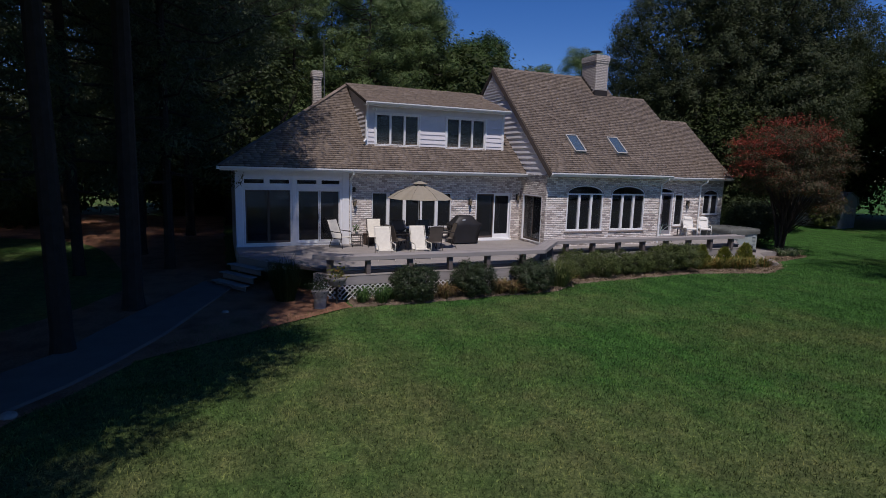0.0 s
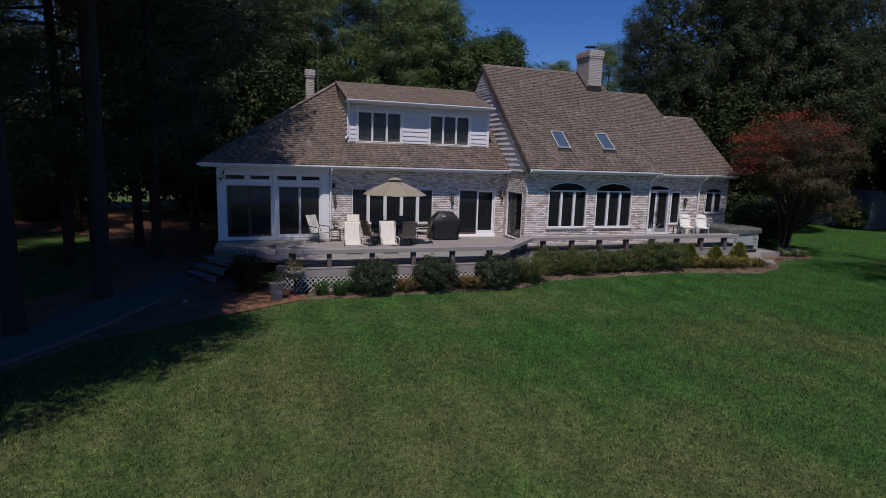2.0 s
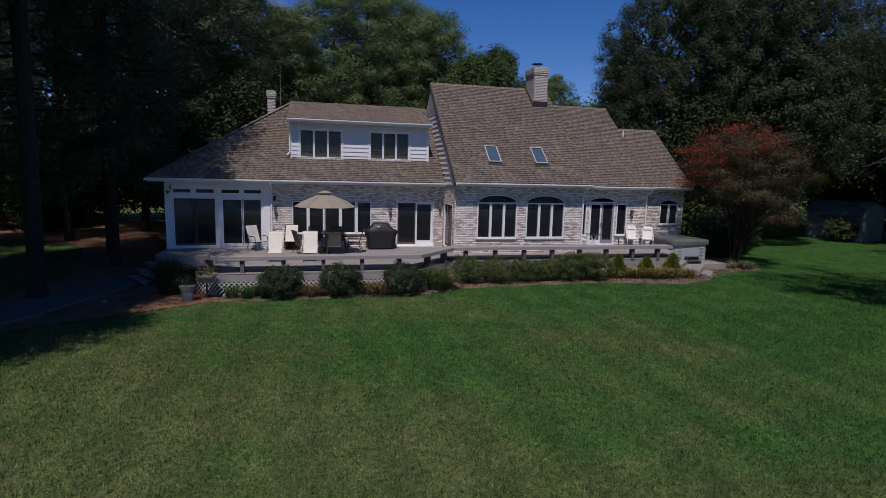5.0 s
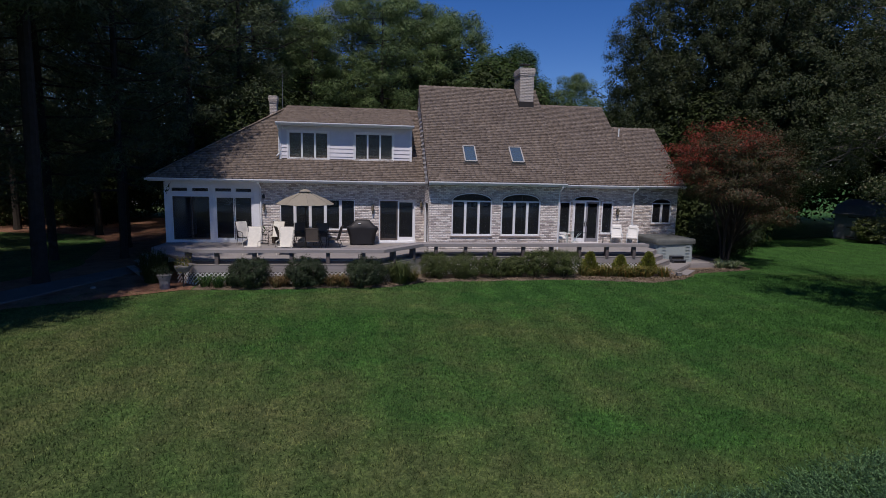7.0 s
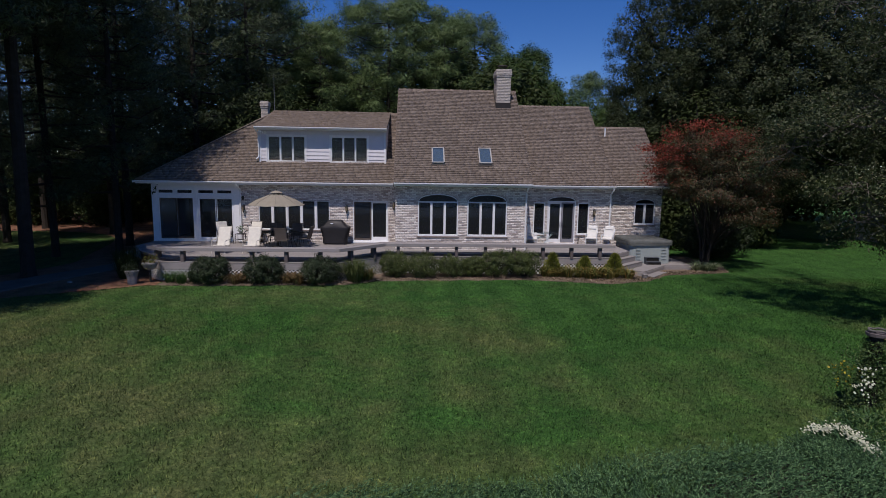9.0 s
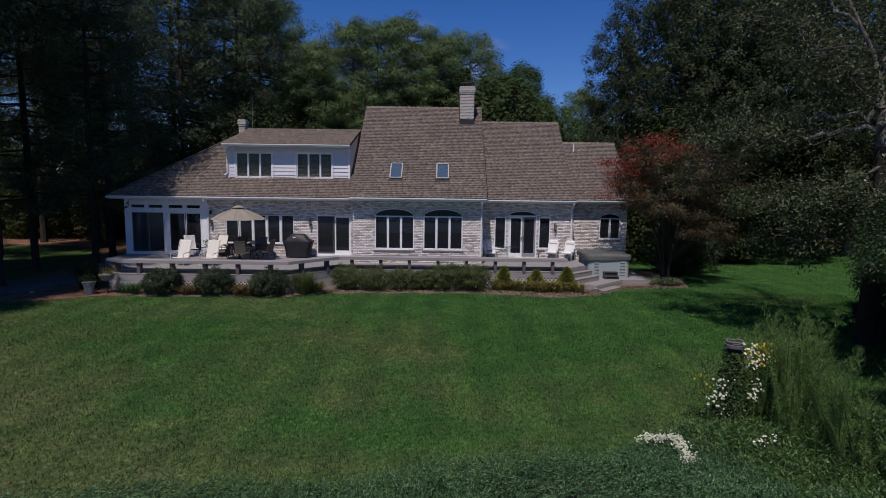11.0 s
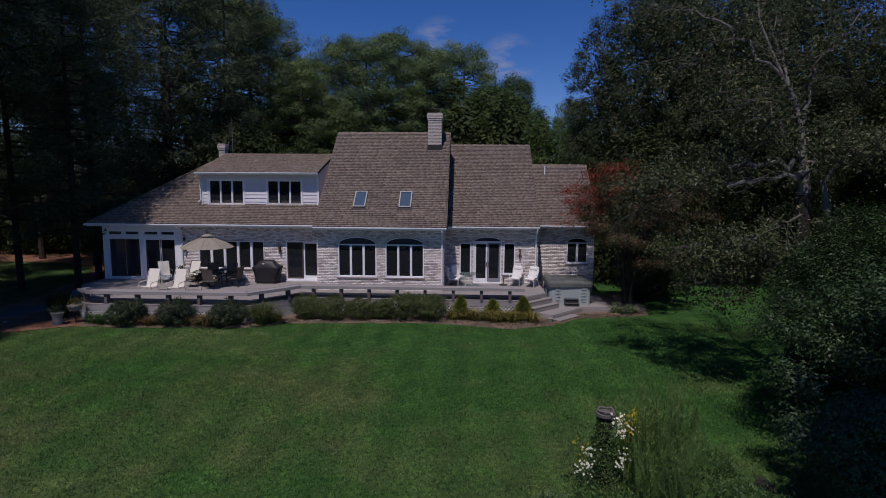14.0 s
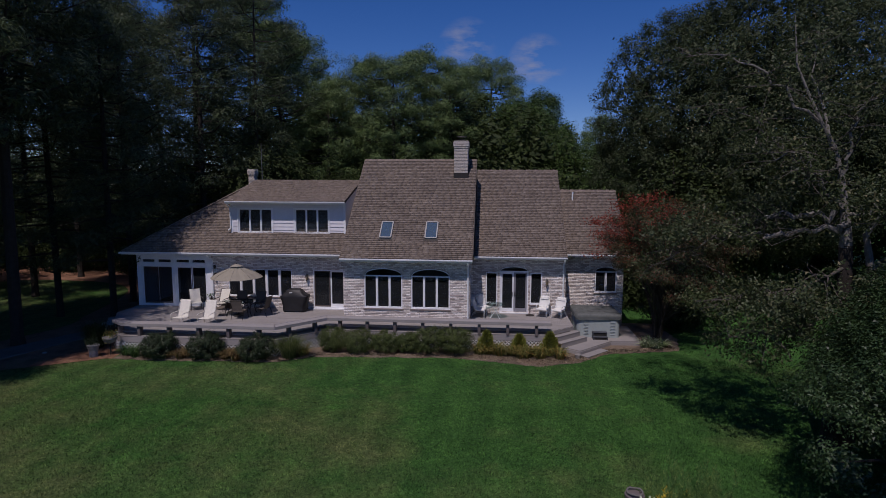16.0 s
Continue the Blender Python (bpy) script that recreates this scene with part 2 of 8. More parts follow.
MULCH = mulch_mat("bark_mulch", (0.11, 0.083, 0.06), (0.29, 0.222, 0.165))
CHIP = leafy("bark_chip", [(0.0, (0.1, 0.075, 0.055)), (0.4, (0.18, 0.135, 0.1)), (0.8, (0.29, 0.225, 0.165)), (1.0, (0.4, 0.33, 0.25))], 0.9, through_light=0.0, spec=0.1)
BARK = plain("bark", (0.034, 0.028, 0.023), 0.95, vary=0.4, scale=5, bump=0.9)
GREYBARK = plain("grey_bark", (0.16, 0.15, 0.135), 0.95, vary=0.3, scale=16, bump=0.4)
TWIG = plain("twig_bark", (0.1, 0.088, 0.075), 0.95, vary=0.3, scale=16)
METAL_DARK = plain("dark_bronze", (0.045, 0.04, 0.036), 0.5, 0.3)
METAL_WHITE = plain("white_tube", (0.72, 0.75, 0.75), 0.35)
FELT = plain("dark_shingle_gap", (0.05, 0.04, 0.034), 0.95, vary=0.2)
GUTTER = plain("white_gutter", (0.76, 0.78, 0.78), 0.4, vary=0.08)
CUSHION = plain("cream_cushion", (0.74, 0.73, 0.68), 0.9, vary=0.1, scale=7)
SLING = plain("cream_sling", (0.70, 0.67, 0.58), 0.85, vary=0.12, scale=9)
PALEFRAME = plain("cream_tube", (0.6, 0.57, 0.49), 0.5)
BROWN_SLING = plain("brown_sling", (0.14, 0.117, 0.094), 0.85, vary=0.2)
DARKCANVAS = plain("canvas_seam", (0.16, 0.145, 0.12), 0.9)
TAUPE = plain("taupe_canopy", (0.28, 0.252, 0.195), 0.9, vary=0.1, scale=4)
BLACKCOVER = plain("black_vinyl_cover", (0.022, 0.021, 0.022), 0.5, vary=0.3, scale=3, bump=0.2)
WICKER = plain("brown_wicker", (0.07, 0.05, 0.04), 0.8, vary=0.4, scale=30, bump=0.8)
TUBSHELL = plain("grey_tub_panel", (0.33, 0.375, 0.365), 0.55, vary=0.08)
TUBCOVER = plain("grey_vinyl_cover", (0.11, 0.118, 0.11), 0.65, vary=0.35, scale=3.5, bump=0.6)
TUBSTEP = plain("dark_grey_step", (0.06, 0.066, 0.075), 0.6)
TERRA = plain("pale_pot", (0.27, 0.26, 0.25), 0.8, vary=0.2)
STONE = plain("grey_stone", (0.27, 0.25, 0.23), 0.9, vary=0.3, scale=4, bump=0.6)
LAMPGLASS = plain("amber_glass", (0.25, 0.2, 0.13), 0.2)
TABLEGLASS = glass_mat("table_glass", (0.6, 0.7, 0.68))
# roof and siding greyed in colour for the tree shade on the shed
GREYROOF = plain("grey_metal_roof", (0.16, 0.17, 0.185), 0.5, vary=0.2)
FARWALL = plain("far_siding", (0.3, 0.31, 0.32), 0.7, vary=0.25, scale=2)

OAKLEAF = leafy("oak_leaf", [(0.0, (0.029, 0.046, 0.013)), (0.6, (0.043, 0.066, 0.018)), (0.96, (0.058, 0.082, 0.026)), (1.0, (0.09, 0.108, 0.044))], 0.65, spec=0.2, through_light=0.32)
OLDOAKLEAF = leafy("old_oak_leaf", [(0.0, (0.034, 0.052, 0.019)), (0.6, (0.052, 0.074, 0.028)), (0.94, (0.072, 0.094, 0.042)), (1.0, (0.12, 0.135, 0.075))], 0.6, spec=0.3, through_light=0.38)
MAGLEAF = leafy("glossy_leaf", [(0.0, (0.02, 0.045, 0.015)), (0.6, (0.04, 0.082, 0.029)), (0.92, (0.062, 0.115, 0.044)), (1.0, (0.13, 0.18, 0.085))], 0.5, spec=0.38)
# lighter copy of the oak leaf: sunlight on low boughs set in colour
LITBOUGHLEAF = leafy("lit_bough_leaf", [(0.0, (0.03, 0.05, 0.02)), (0.5, (0.062, 0.09, 0.038)), (0.88, (0.11, 0.135, 0.066)), (1.0, (0.2, 0.175, 0.1))], spec=0.4, through_light=0.3)
SPARSELEAF = leafy("thin_oak_leaf", [(0.0, (0.026, 0.044, 0.014)), (0.5, (0.056, 0.082, 0.028)), (0.88, (0.1, 0.122, 0.056)), (1.0, (0.19, 0.175, 0.1))])
BRIGHTLEAF = leafy("light_leaf", [(0.0, (0.035, 0.072, 0.015)), (0.6, (0.065, 0.125, 0.026)), (1.0, (0.11, 0.18, 0.045))])
# lighter needle copy, toned for the sunlit pines behind the house
PINELEAF = leafy("pine_needles", [(0.0, (0.05, 0.095, 0.03)), (0.6, (0.105, 0.17, 0.052)), (1.0, (0.17, 0.23, 0.085))], 0.6, through_light=0.15)
# darker needle copy: the shade of the left wood set in its colour
SHADEPINE = leafy("shaded_pine_needles", [(0.0, (0.038, 0.056, 0.028)), (0.6, (0.066, 0.098, 0.046)), (1.0, (0.115, 0.155, 0.075))], 0.6, through_light=0.3)
REDLEAF = leafy("red_green_leaf", [(0.0, (0.03, 0.042, 0.015)), (0.5, (0.055, 0.058, 0.022)), (0.8, (0.08, 0.055, 0.025)), (1.0, (0.17, 0.045, 0.025))])
CRIMSON = leafy("crimson_leaf", [(0.0, (0.12, 0.03, 0.018)), (0.6, (0.25, 0.04, 0.024)), (1.0, (0.4, 0.08, 0.045))])
HOLLY = leafy("holly_leaf", [(0.0, (0.014, 0.028, 0.010)), (0.6, (0.028, 0.05, 0.018)), (1.0, (0.06, 0.085, 0.04))], 0.5, spec=0.35)
HEDGELEAF = leafy("hedge_leaf", [(0.0, (0.035, 0.055, 0.014)), (0.6, (0.074, 0.104, 0.025)), (1.0, (0.135, 0.17, 0.05))], patch=2.0)
JUNIPER = leafy("juniper_spray", [(0.0, (0.012, 0.04, 0.016)), (0.5, (0.052, 0.132, 0.054)), (1.0, (0.18, 0.325, 0.15))], 0.7, patch=1.6)
VINELEAF = leafy("vine_leaf", [(0.0, (0.03, 0.066, 0.02)), (0.5, (0.07, 0.135, 0.04)), (1.0, (0.17, 0.25, 0.09))], 0.5, patch=2.5)
WEEDLEAF = leafy("weed_leaf", [(0.0, (0.022, 0.066, 0.018)), (0.55, (0.058, 0.138, 0.036)), (0.92, (0.13, 0.22, 0.066)), (1.0, (0.22, 0.26, 0.09))], patch=2.2)
RODLEAF = leafy("goldenrod_leaf", [(0.0, (0.07, 0.15, 0.04)), (0.6, (0.14, 0.265, 0.075)), (1.0, (0.31, 0.4, 0.13))], 0.65, through_light=0.4)
GOLDLEAF = leafy("golden_leaf", [(0.0, (0.13, 0.16, 0.03)), (0.6, (0.25, 0.28, 0.055)), (1.0, (0.42, 0.42, 0.11))], through_light=0.4)
HOSTALEAF = leafy("variegated_leaf", [(0.0, (0.12, 0.2, 0.07)), (0.5, (0.28, 0.36, 0.18)), (1.0, (0.55, 0.58, 0.42))])
DRYLILY = leafy("dry_daylily_leaf", [(0.0, (0.09, 0.06, 0.03)), (0.5, (0.2, 0.13, 0.06)), (0.85, (0.3, 0.21, 0.1)), (1.0, (0.22, 0.24, 0.07))])
DAYLILY = leafy("dry_daylily", [(0.0, (0.1, 0.13, 0.03)), (0.5, (0.22, 0.22, 0.06)), (0.8, (0.36, 0.28, 0.085)), (1.0, (0.4, 0.2, 0.07))])
TALLGRASS = leafy("tall_grass", [(0.0, (0.055, 0.08, 0.022)), (0.6, (0.11, 0.15, 0.045)), (1.0, (0.22, 0.24, 0.1))])
PETAL = leafy("white_petal", [(0.0, (0.62, 0.66, 0.5)), (1.0, (0.84, 0.84, 0.72))], 0.6, through_light=0.3)
# for the unseen shore that the window panes reflect
BACKWOOD = mulch_mat("backdrop_woods", (0.018, 0.03, 0.012), (0.05, 0.075, 0.028))
YELLOW = leafy("yellow_petal", [(0.0, (0.5, 0.36, 0.03)), (1.0, (0.7, 0.55, 0.05))])


# ---- mesh helpers ----
class Geo:
    """Collects corners and faces of one mesh."""

    def __init__(self):
        self.v, self.f = [], []

    def add(self, vs, fs):
        o = len(self.v)
        self.v.extend(tuple(p) for p in vs)
        self.f.extend(tuple(i + o for i in f) for f in fs)
        return self

    def box(self, x0, y0, z0, x1, y1, z1, c=0.008, m=None):
        """A box with chamfered edges."""
        x0, x1, y0, y1, z0, z1 = min(x0, x1), max(x0, x1), min(y0, y1), max(y0, y1), min(z0, z1), max(z0, z1)
        c = min(c, (x1 - x0) * 0.3, (y1 - y0) * 0.3, (z1 - z0) * 0.3)
        vs, idx = [], {}
        X, Y, Z = (x0, x1), (y0, y1), (z0, z1)
        for i in (0, 1):
            for j in (0, 1):
                for k in (0, 1):
                    p = (X[i], Y[j], Z[k])
                    d = (c if i == 0 else -c, c if j == 0 else -c, c if k == 0 else -c)
                    for a in range(3):
                        q = [p[n] + (0 if n == a else d[n]) for n in range(3)]
                        idx[i, j, k, a] = len(vs)
                        vs.append(Vector(q))
        fs = []
        for a in range(3):
            b, e = (a + 1) % 3, (a + 2) % 3
            for s in (0, 1):
                loop = []
                for u, w in ((0, 0), (1, 0), (1, 1), (0, 1)):
                    key = [0, 0, 0]
                    key[a], key[b], key[e] = s, u, w
                    loop.append(idx[(*key, a)])
                fs.append(tuple(loop if s else loop[::-1]))
            for u in (0, 1):
                for w in (0, 1):
                    k0, k1 = [0, 0, 0], [0, 0, 0]
                    k0[b] = k1[b] = u
                    k0[e] = k1[e] = w
                    k1[a] = 1
                    q = [idx[(*k0, b)], idx[(*k1, b)], idx[(*k1, e)], idx[(*k0, e)]]
                    fs.append(tuple(q if (u == w) else q[::-1]))
        for i in (0, 1):
            for j in (0, 1):
                for k in (0, 1):
                    q = [idx[i, j, k, n] for n in range(3)]
                    fs.append(tuple(q if (i + j + k) % 2 else q[::-1]))
        if m is not None:
            vs = [m @ p for p in vs]
        return self.add(vs, fs)

    def beam(self, a, b, w, h, up=(0, 0, 1), c=0.006):
        """A chamfered bar from a to b, w wide and h high (centred)."""
        a, b = Vector(a), Vector(b)
        d = (b - a)
        y = d.normalized()
        x = y.cross(Vector(up))
        x = x.normalized() if x.length > 1e-5 else Vector((1, 0, 0))
        z = x.cross(y)
        m = Matrix(((x.x, y.x, z.x, a.x), (x.y, y.y, z.y, a.y), (x.z, y.z, z.z, a.z), (0, 0, 0, 1)))
        return self.box(-w / 2, 0, -h / 2, w / 2, d.length, h / 2, c, m)

    def tube(self, pts, rads, n=8, caps=True):
        """A round tube along points, with a radius at each."""
        pts = [Vector(p) for p in pts]
        rads = [rads] * len(pts) if isinstance(rads, (int, float)) else rads
        o, rings = len(self.v), []
        side = None
        for i, p in enumerate(pts):
            t = (pts[min(i + 1, len(pts) - 1)] - pts[max(i - 1, 0)])
            t = t.normalized() if t.length > 1e-6 else Vector((0, 0, 1))
            if side is None:
                side = t.orthogonal().normalized()
            side = (side - t * side.dot(t))
            side = side.normalized() if side.length > 1e-6 else t.orthogonal().normalized()
            up = t.cross(side)
            rings.append([p + (side * math.cos(2 * math.pi * k / n) + up * math.sin(2 * math.pi * k / n)) * rads[i] for k in range(n)])
        for r in rings:
            self.v.extend(tuple(q) for q in r)
        for i in range(len(rings) - 1):
            for k in range(n):
                k2 = (k + 1) % n
                self.f.append((o + i * n + k, o + i * n + k2, o + (i + 1) * n + k2, o + (i + 1) * n + k))
        if caps:
            self.f.append(tuple(o + k for k in range(n))[::-1])
            self.f.append(tuple(o + (len(rings) - 1) * n + k for k in range(n)))
        return self

    def lathe(self, prof, n=16, at=(0, 0, 0)):
        """Turns a profile of (radius, height) round the upright at a place."""
        return self.tube([(at[0], at[1], at[2] + z) for r, z in prof], [max(r, 1e-4) for r, z in prof], n)

    def prism(self, poly, z0, z1):
        """An upright prism on a plan (counter-clockwise)."""
        n = len(poly)
        vs = [(x, y, z0) for x, y in poly] + [(x, y, z1) for x, y in poly]
        fs = [tuple(range(n))[::-1], tuple(range(n, 2 * n))]
        fs += [(i, (i + 1) % n, n + (i + 1) % n, n + i) for i in range(n)]
        return self.add(vs, fs)

    def slab(self, quad, t):
        """A slab: a flat polygon in space, thickened downwards along its normal by t."""
        q = [Vector(p) for p in quad]
        nrm = (q[1] - q[0]).cross(q[2] - q[0]).normalized()
        if nrm.z < 0:
            q.reverse()
            nrm = -nrm
        n = len(q)
        vs = q + [p - nrm * t for p in q]
        fs = [tuple(range(n)), tuple(range(n, 2 * n))[::-1]]
        fs += [(i, n + i, n + (i + 1) % n, (i + 1) % n) for i in range(n)]
        return self.add(vs, fs)

    def mesh(self, name):
        me = bpy.data.meshes.new(name)
        me.from_pydata([tuple(p) for p in self.v], [], self.f)
        me.validate()
        return me


def part(name, geo, mat=None, parent=None, label="", smooth=False):
    """Links a geometry as one mesh object under a thing or a part."""
    me = geo if isinstance(geo, bpy.types.Mesh) else geo.mesh(name)
    if mat is not None and not me.materials:
        me.materials.append(mat)
    if smooth:
        me.shade_smooth()
    ob = new(name, me)
    if parent is not None:
        ob.parent = parent
        if parent.type == "EMPTY":
            ob.matrix_parent_inverse = Matrix.Translation(-Vector(parent.location))
    if label:
        ob["label"] = label
    return ob


def thing(name, at, label, category, group="", kind=""):
    """An Empty at the base of a thing, which takes its parts."""
    e = new(name)
    e.location = at
    e.empty_display_size = 0.2
    return tagged(e, label, category, group, kind)


def structure(name, geo, mat, label, category, smooth=False):
    ob = part(name, geo, mat, None, "", smooth)
    return tagged(ob, label, category, "", "structure")


def stuff_mesh(name, verts, faces, mat):
    """A mesh from numpy arrays of corners and of equal faces."""
    me = bpy.data.meshes.new(name)
    nf, k = faces.shape
    me.vertices.add(len(verts))
    me.vertices.foreach_set("co", np.ascontiguousarray(verts, dtype=np.float32).ravel())
    me.loops.add(nf * k)
    me.loops.foreach_set("vertex_index", np.ascontiguousarray(faces, dtype=np.int32).ravel())
    me.polygons.add(nf)
    me.polygons.foreach_set("loop_start", np.arange(0, nf * k, k, dtype=np.int32))
    me.update(calc_edges=True)
    me.materials.append(mat)
    return me


def wall_geo(x0, x1, z0, z1, y, depth, holes):
    """A wall along x, its outer face at y, going back by depth, with rectangular openings (xa, xb, za, zb) cut through."""
    g = Geo()
    xs = sorted({x0, x1, *[v for h in holes for v in h[:2]]})
    zs = sorted({z0, z1, *[v for h in holes for v in h[2:4]]})
    for i in range(len(xs) - 1):
        run = None
        for j in range(len(zs) - 1):
            mx, mz = (xs[i] + xs[i + 1]) / 2, (zs[j] + zs[j + 1]) / 2
            solid = not any(h[0] < mx < h[1] and h[2] < mz < h[3] for h in holes)
            if solid and run is None:
                run = zs[j]
            if run is not None and (not solid or j == len(zs) - 2):
                top = zs[j] if not solid else zs[j + 1]
                g.box(xs[i], y, run, xs[i + 1], y + depth, top, 0.0005)
                run = None
    return g


def inside_hole(x, z, h):
    """Whether a point lies in an opening; one with a fifth number has an arched head rising that far."""
    xa, xb, za, zb = h[:4]
    if not xa < x < xb:
        return False
    if za < z < zb:
        return True
    if len(h) > 4 and z >= zb:
        u = (x - (xa + xb) / 2) / ((xb - xa) / 2)
        return z < zb + h[4] * math.sqrt(max(0, 1 - u * u))
    return False


def brick_face(x0, x1, z0, z1, holes, flip=None, rnd=None):
    """Bricks proud of the mortar, in running bond: flat coordinates u along the wall and z, laid at depth 0 facing -y."""
    rnd = rnd or random.Random(5)
    L, H, J = 0.22, 0.08, 0.013
    V, F = [], []
    row = 0
    z = z0
    while z < z1 - 0.03:
        off = -(L / 2) * (row % 2)
        u = x0 + off
        while u < x1:
            a, b = max(u + J / 2, x0), min(u + L - J / 2, x1)
            za, zb = z + J / 2, min(z + H - J / 2, z1)
            if b - a > 0.025:
                segs = [(a, b)]
                for h in holes:
                    zm = (za + zb) / 2
                    out = []
                    for s in segs:
                        if inside_hole((s[0] + s[1]) / 2, zm, h) or inside_hole(s[0] + 0.01, zm, h) or inside_hole(s[1] - 0.01, zm, h):
                            if s[0] < h[0] < s[1]:
                                out.append((s[0], h[0]))
                            if s[0] < h[1] < s[1]:
                                out.append((h[1], s[1]))
                        else:
                            out.append(s)
                    segs = out
                for a2, b2 in segs:
                    if b2 - a2 < 0.02:
                        continue
                    d = -0.004 - rnd.random() * 0.005
                    o = len(V)
                    e = 0.004
                    V += [(a2, 0, za), (b2, 0, za), (b2, 0, zb), (a2, 0, zb), (a2 + e, d, za + e), (b2 - e, d, za + e), (b2 - e, d, zb - e), (a2 + e, d, zb - e)]
                    F += [(o + 4, o + 5, o + 6, o + 7), (o, o + 1, o + 5, o + 4), (o + 1, o + 2, o + 6, o + 5), (o + 2, o + 3, o + 7, o + 6), (o + 3, o, o + 4, o + 7)]
            u += L
        z += H
        row += 1
    return np.array(V, dtype=np.float32), np.array(F, dtype=np.int32)


def shingles(corner, along, up, width, length, clip=None, seed=1, tab=0.32, course=0.132):
    """Rows of overlapping shingle tabs on a slope. corner: lower left; along, up: unit vectors on the slope; clip(u, w): keep there."""
    rnd = random.Random(seed)
    c, a, u = Vector(corner), Vector(along), Vector(up)
    n = a.cross(u).normalized()
    V, F = [], []
    w = 0.0
    while w < length - 0.02:
        s = -rnd.random() * tab
        while s < width:
            t = tab * (0.6 + 0.8 * rnd.random())
            s0, s1 = max(s, 0.0), min(s + t - 0.001, width)
            s += t
            if s1 - s0 < 0.03:
                continue
            w1 = min(w + course - 0.006, length)
            if clip is not None:
                lo, hi = clip(w + course * 0.5)
                s0, s1 = max(s0, lo), min(s1, hi)
                if s1 - s0 < 0.02:
                    continue
            th = 0.022 + rnd.random() * 0.01
            dw = (rnd.random() - 0.5) * 0.006
            o = len(V)
            w0 = w + 0.018 + dw
            pts = [(s0, w0, 0.002), (s1, w0, 0.002), (s1, w1, 0.002), (s0, w1, 0.002), (s0, w0, th), (s1, w0, th), (s1, w1, 0.008), (s0, w1, 0.008)]
            V += [tuple(c + a * p[0] + u * p[1] + n * p[2]) for p in pts]
            F += [(o + 4, o + 5, o + 6, o + 7), (o, o + 1, o + 5, o + 4), (o + 1, o + 2, o + 6, o + 5), (o + 3, o, o + 4, o + 7)]
        w += course
    return np.array(V, dtype=np.float32), np.array(F, dtype=np.int32)


# ---- ground ----
def ground_z(x, y):
    """A nearly level lawn with slight waves, a little lower towards the water."""
    return 0.05 + 0.03 * math.sin(x * 0.21 + 1.0) * math.sin(y * 0.17) - 0.012 * max(0.0, 9.0 - y) * (1 if y > -20 else 0)


def make_ground():
    xs = sorted({-900, -400, -200, -120, *range(-80, 111, 2), 160, 260, 500, 900})
    ys = sorted({-900, -400, -150, -80, -40, *range(-20, 101, 2), 140, 220, 450, 900})
    g = Geo()
    g.v = [(x, y, ground_z(x, y) if -60 < x < 90 and -14 < y < 80 else (-1.2 if y < -13 else 0.0)) for y in ys for x in xs]
    w = len(xs)
    g.f = [(j * w + i, j * w + i + 1, (j + 1) * w + i + 1, (j + 1) * w + i) for j in range(len(ys) - 1) for i in range(w - 1)]
    return structure("ground", g, LAWN, "wide mown lawn, green with dry patches", "lawn", True)


make_ground()
structure("water", Geo().add([(-900, -900, -0.7), (900, -900, -0.7), (900, -12.5, -0.7), (-900, -12.5, -0.7)], [(0, 1, 2, 3)]), RIVER, "calm river beyond the bank", "water")


def reflection_bank():
    """An unseen wooded shore, added to darken window reflections: a long low bank with an uneven line of crowns."""
    g, n = Geo(), 240
    for i in range(n + 1):
        a = radians(95 + 170 * i / n)
        for r, h in ((300, -0.8), (302, 4), (306, 8), (320, 10), (350, 9)):
            x, y = math.sin(a) * r, math.cos(a) * r
            k = noise.noise(Vector((x * 0.03, y * 0.03, h * 0.1))) + 0.5 * noise.noise(Vector((x * 0.11, y * 0.11, h * 0.2)))
            g.v.append((x + k * 3, y, h if h < 0 else h * (1 + 0.28 * k)))
    g.f = [(i * 5 + j, i * 5 + j + 1, i * 5 + j + 6, i * 5 + j + 5) for i in range(n) for j in range(4)]
    return structure("backdrop", g, BACKWOOD, "unseen wooded shore added to darken window reflections", "woods")


reflection_bank()


def bed(name, outline, mat, label, category, rise=0.05, step=0.3, seed=3):
    """A planting bed laid over the ground: an uneven edge and a lumpy, slightly raised top."""
    rnd = random.Random(seed)
    pts = []
    n = len(outline)
    for i in range(n):
        a, b = Vector(outline[i]), Vector(outline[(i + 1) % n])
        k = max(1, int((b - a).length / step))
        for j in range(k):
            p = a.lerp(b, j / k)
            pts.append((p.x + rnd.uniform(-0.07, 0.07), p.y + rnd.uniform(-0.07, 0.07)))
    bm = bmesh.new()
    rim = [bm.verts.new((x, y, ground_z(x, y) - 0.03)) for x, y in pts]
    inner = [bm.verts.new((x, y, ground_z(x, y) + rise)) for x, y in pts]
    cx, cy = sum(p[0] for p in pts) / len(pts), sum(p[1] for p in pts) / len(pts)
    for v in inner:
        d = Vector((cx - v.co.x, cy - v.co.y))
        v.co.x += d.normalized().x * 0.12
        v.co.y += d.normalized().y * 0.12
    for i in range(len(pts)):
        j = (i + 1) % len(pts)
        bm.faces.new((rim[i], rim[j], inner[j], inner[i]))
    bm.faces.new(inner)
    bmesh.ops.triangulate(bm, faces=bm.faces[:])
    bmesh.ops.recalc_face_normals(bm, faces=bm.faces[:])
    me = bpy.data.meshes.new(name)
    bm.to_mesh(me)
    bm.free()
    return structure(name, me, mat, label, category)


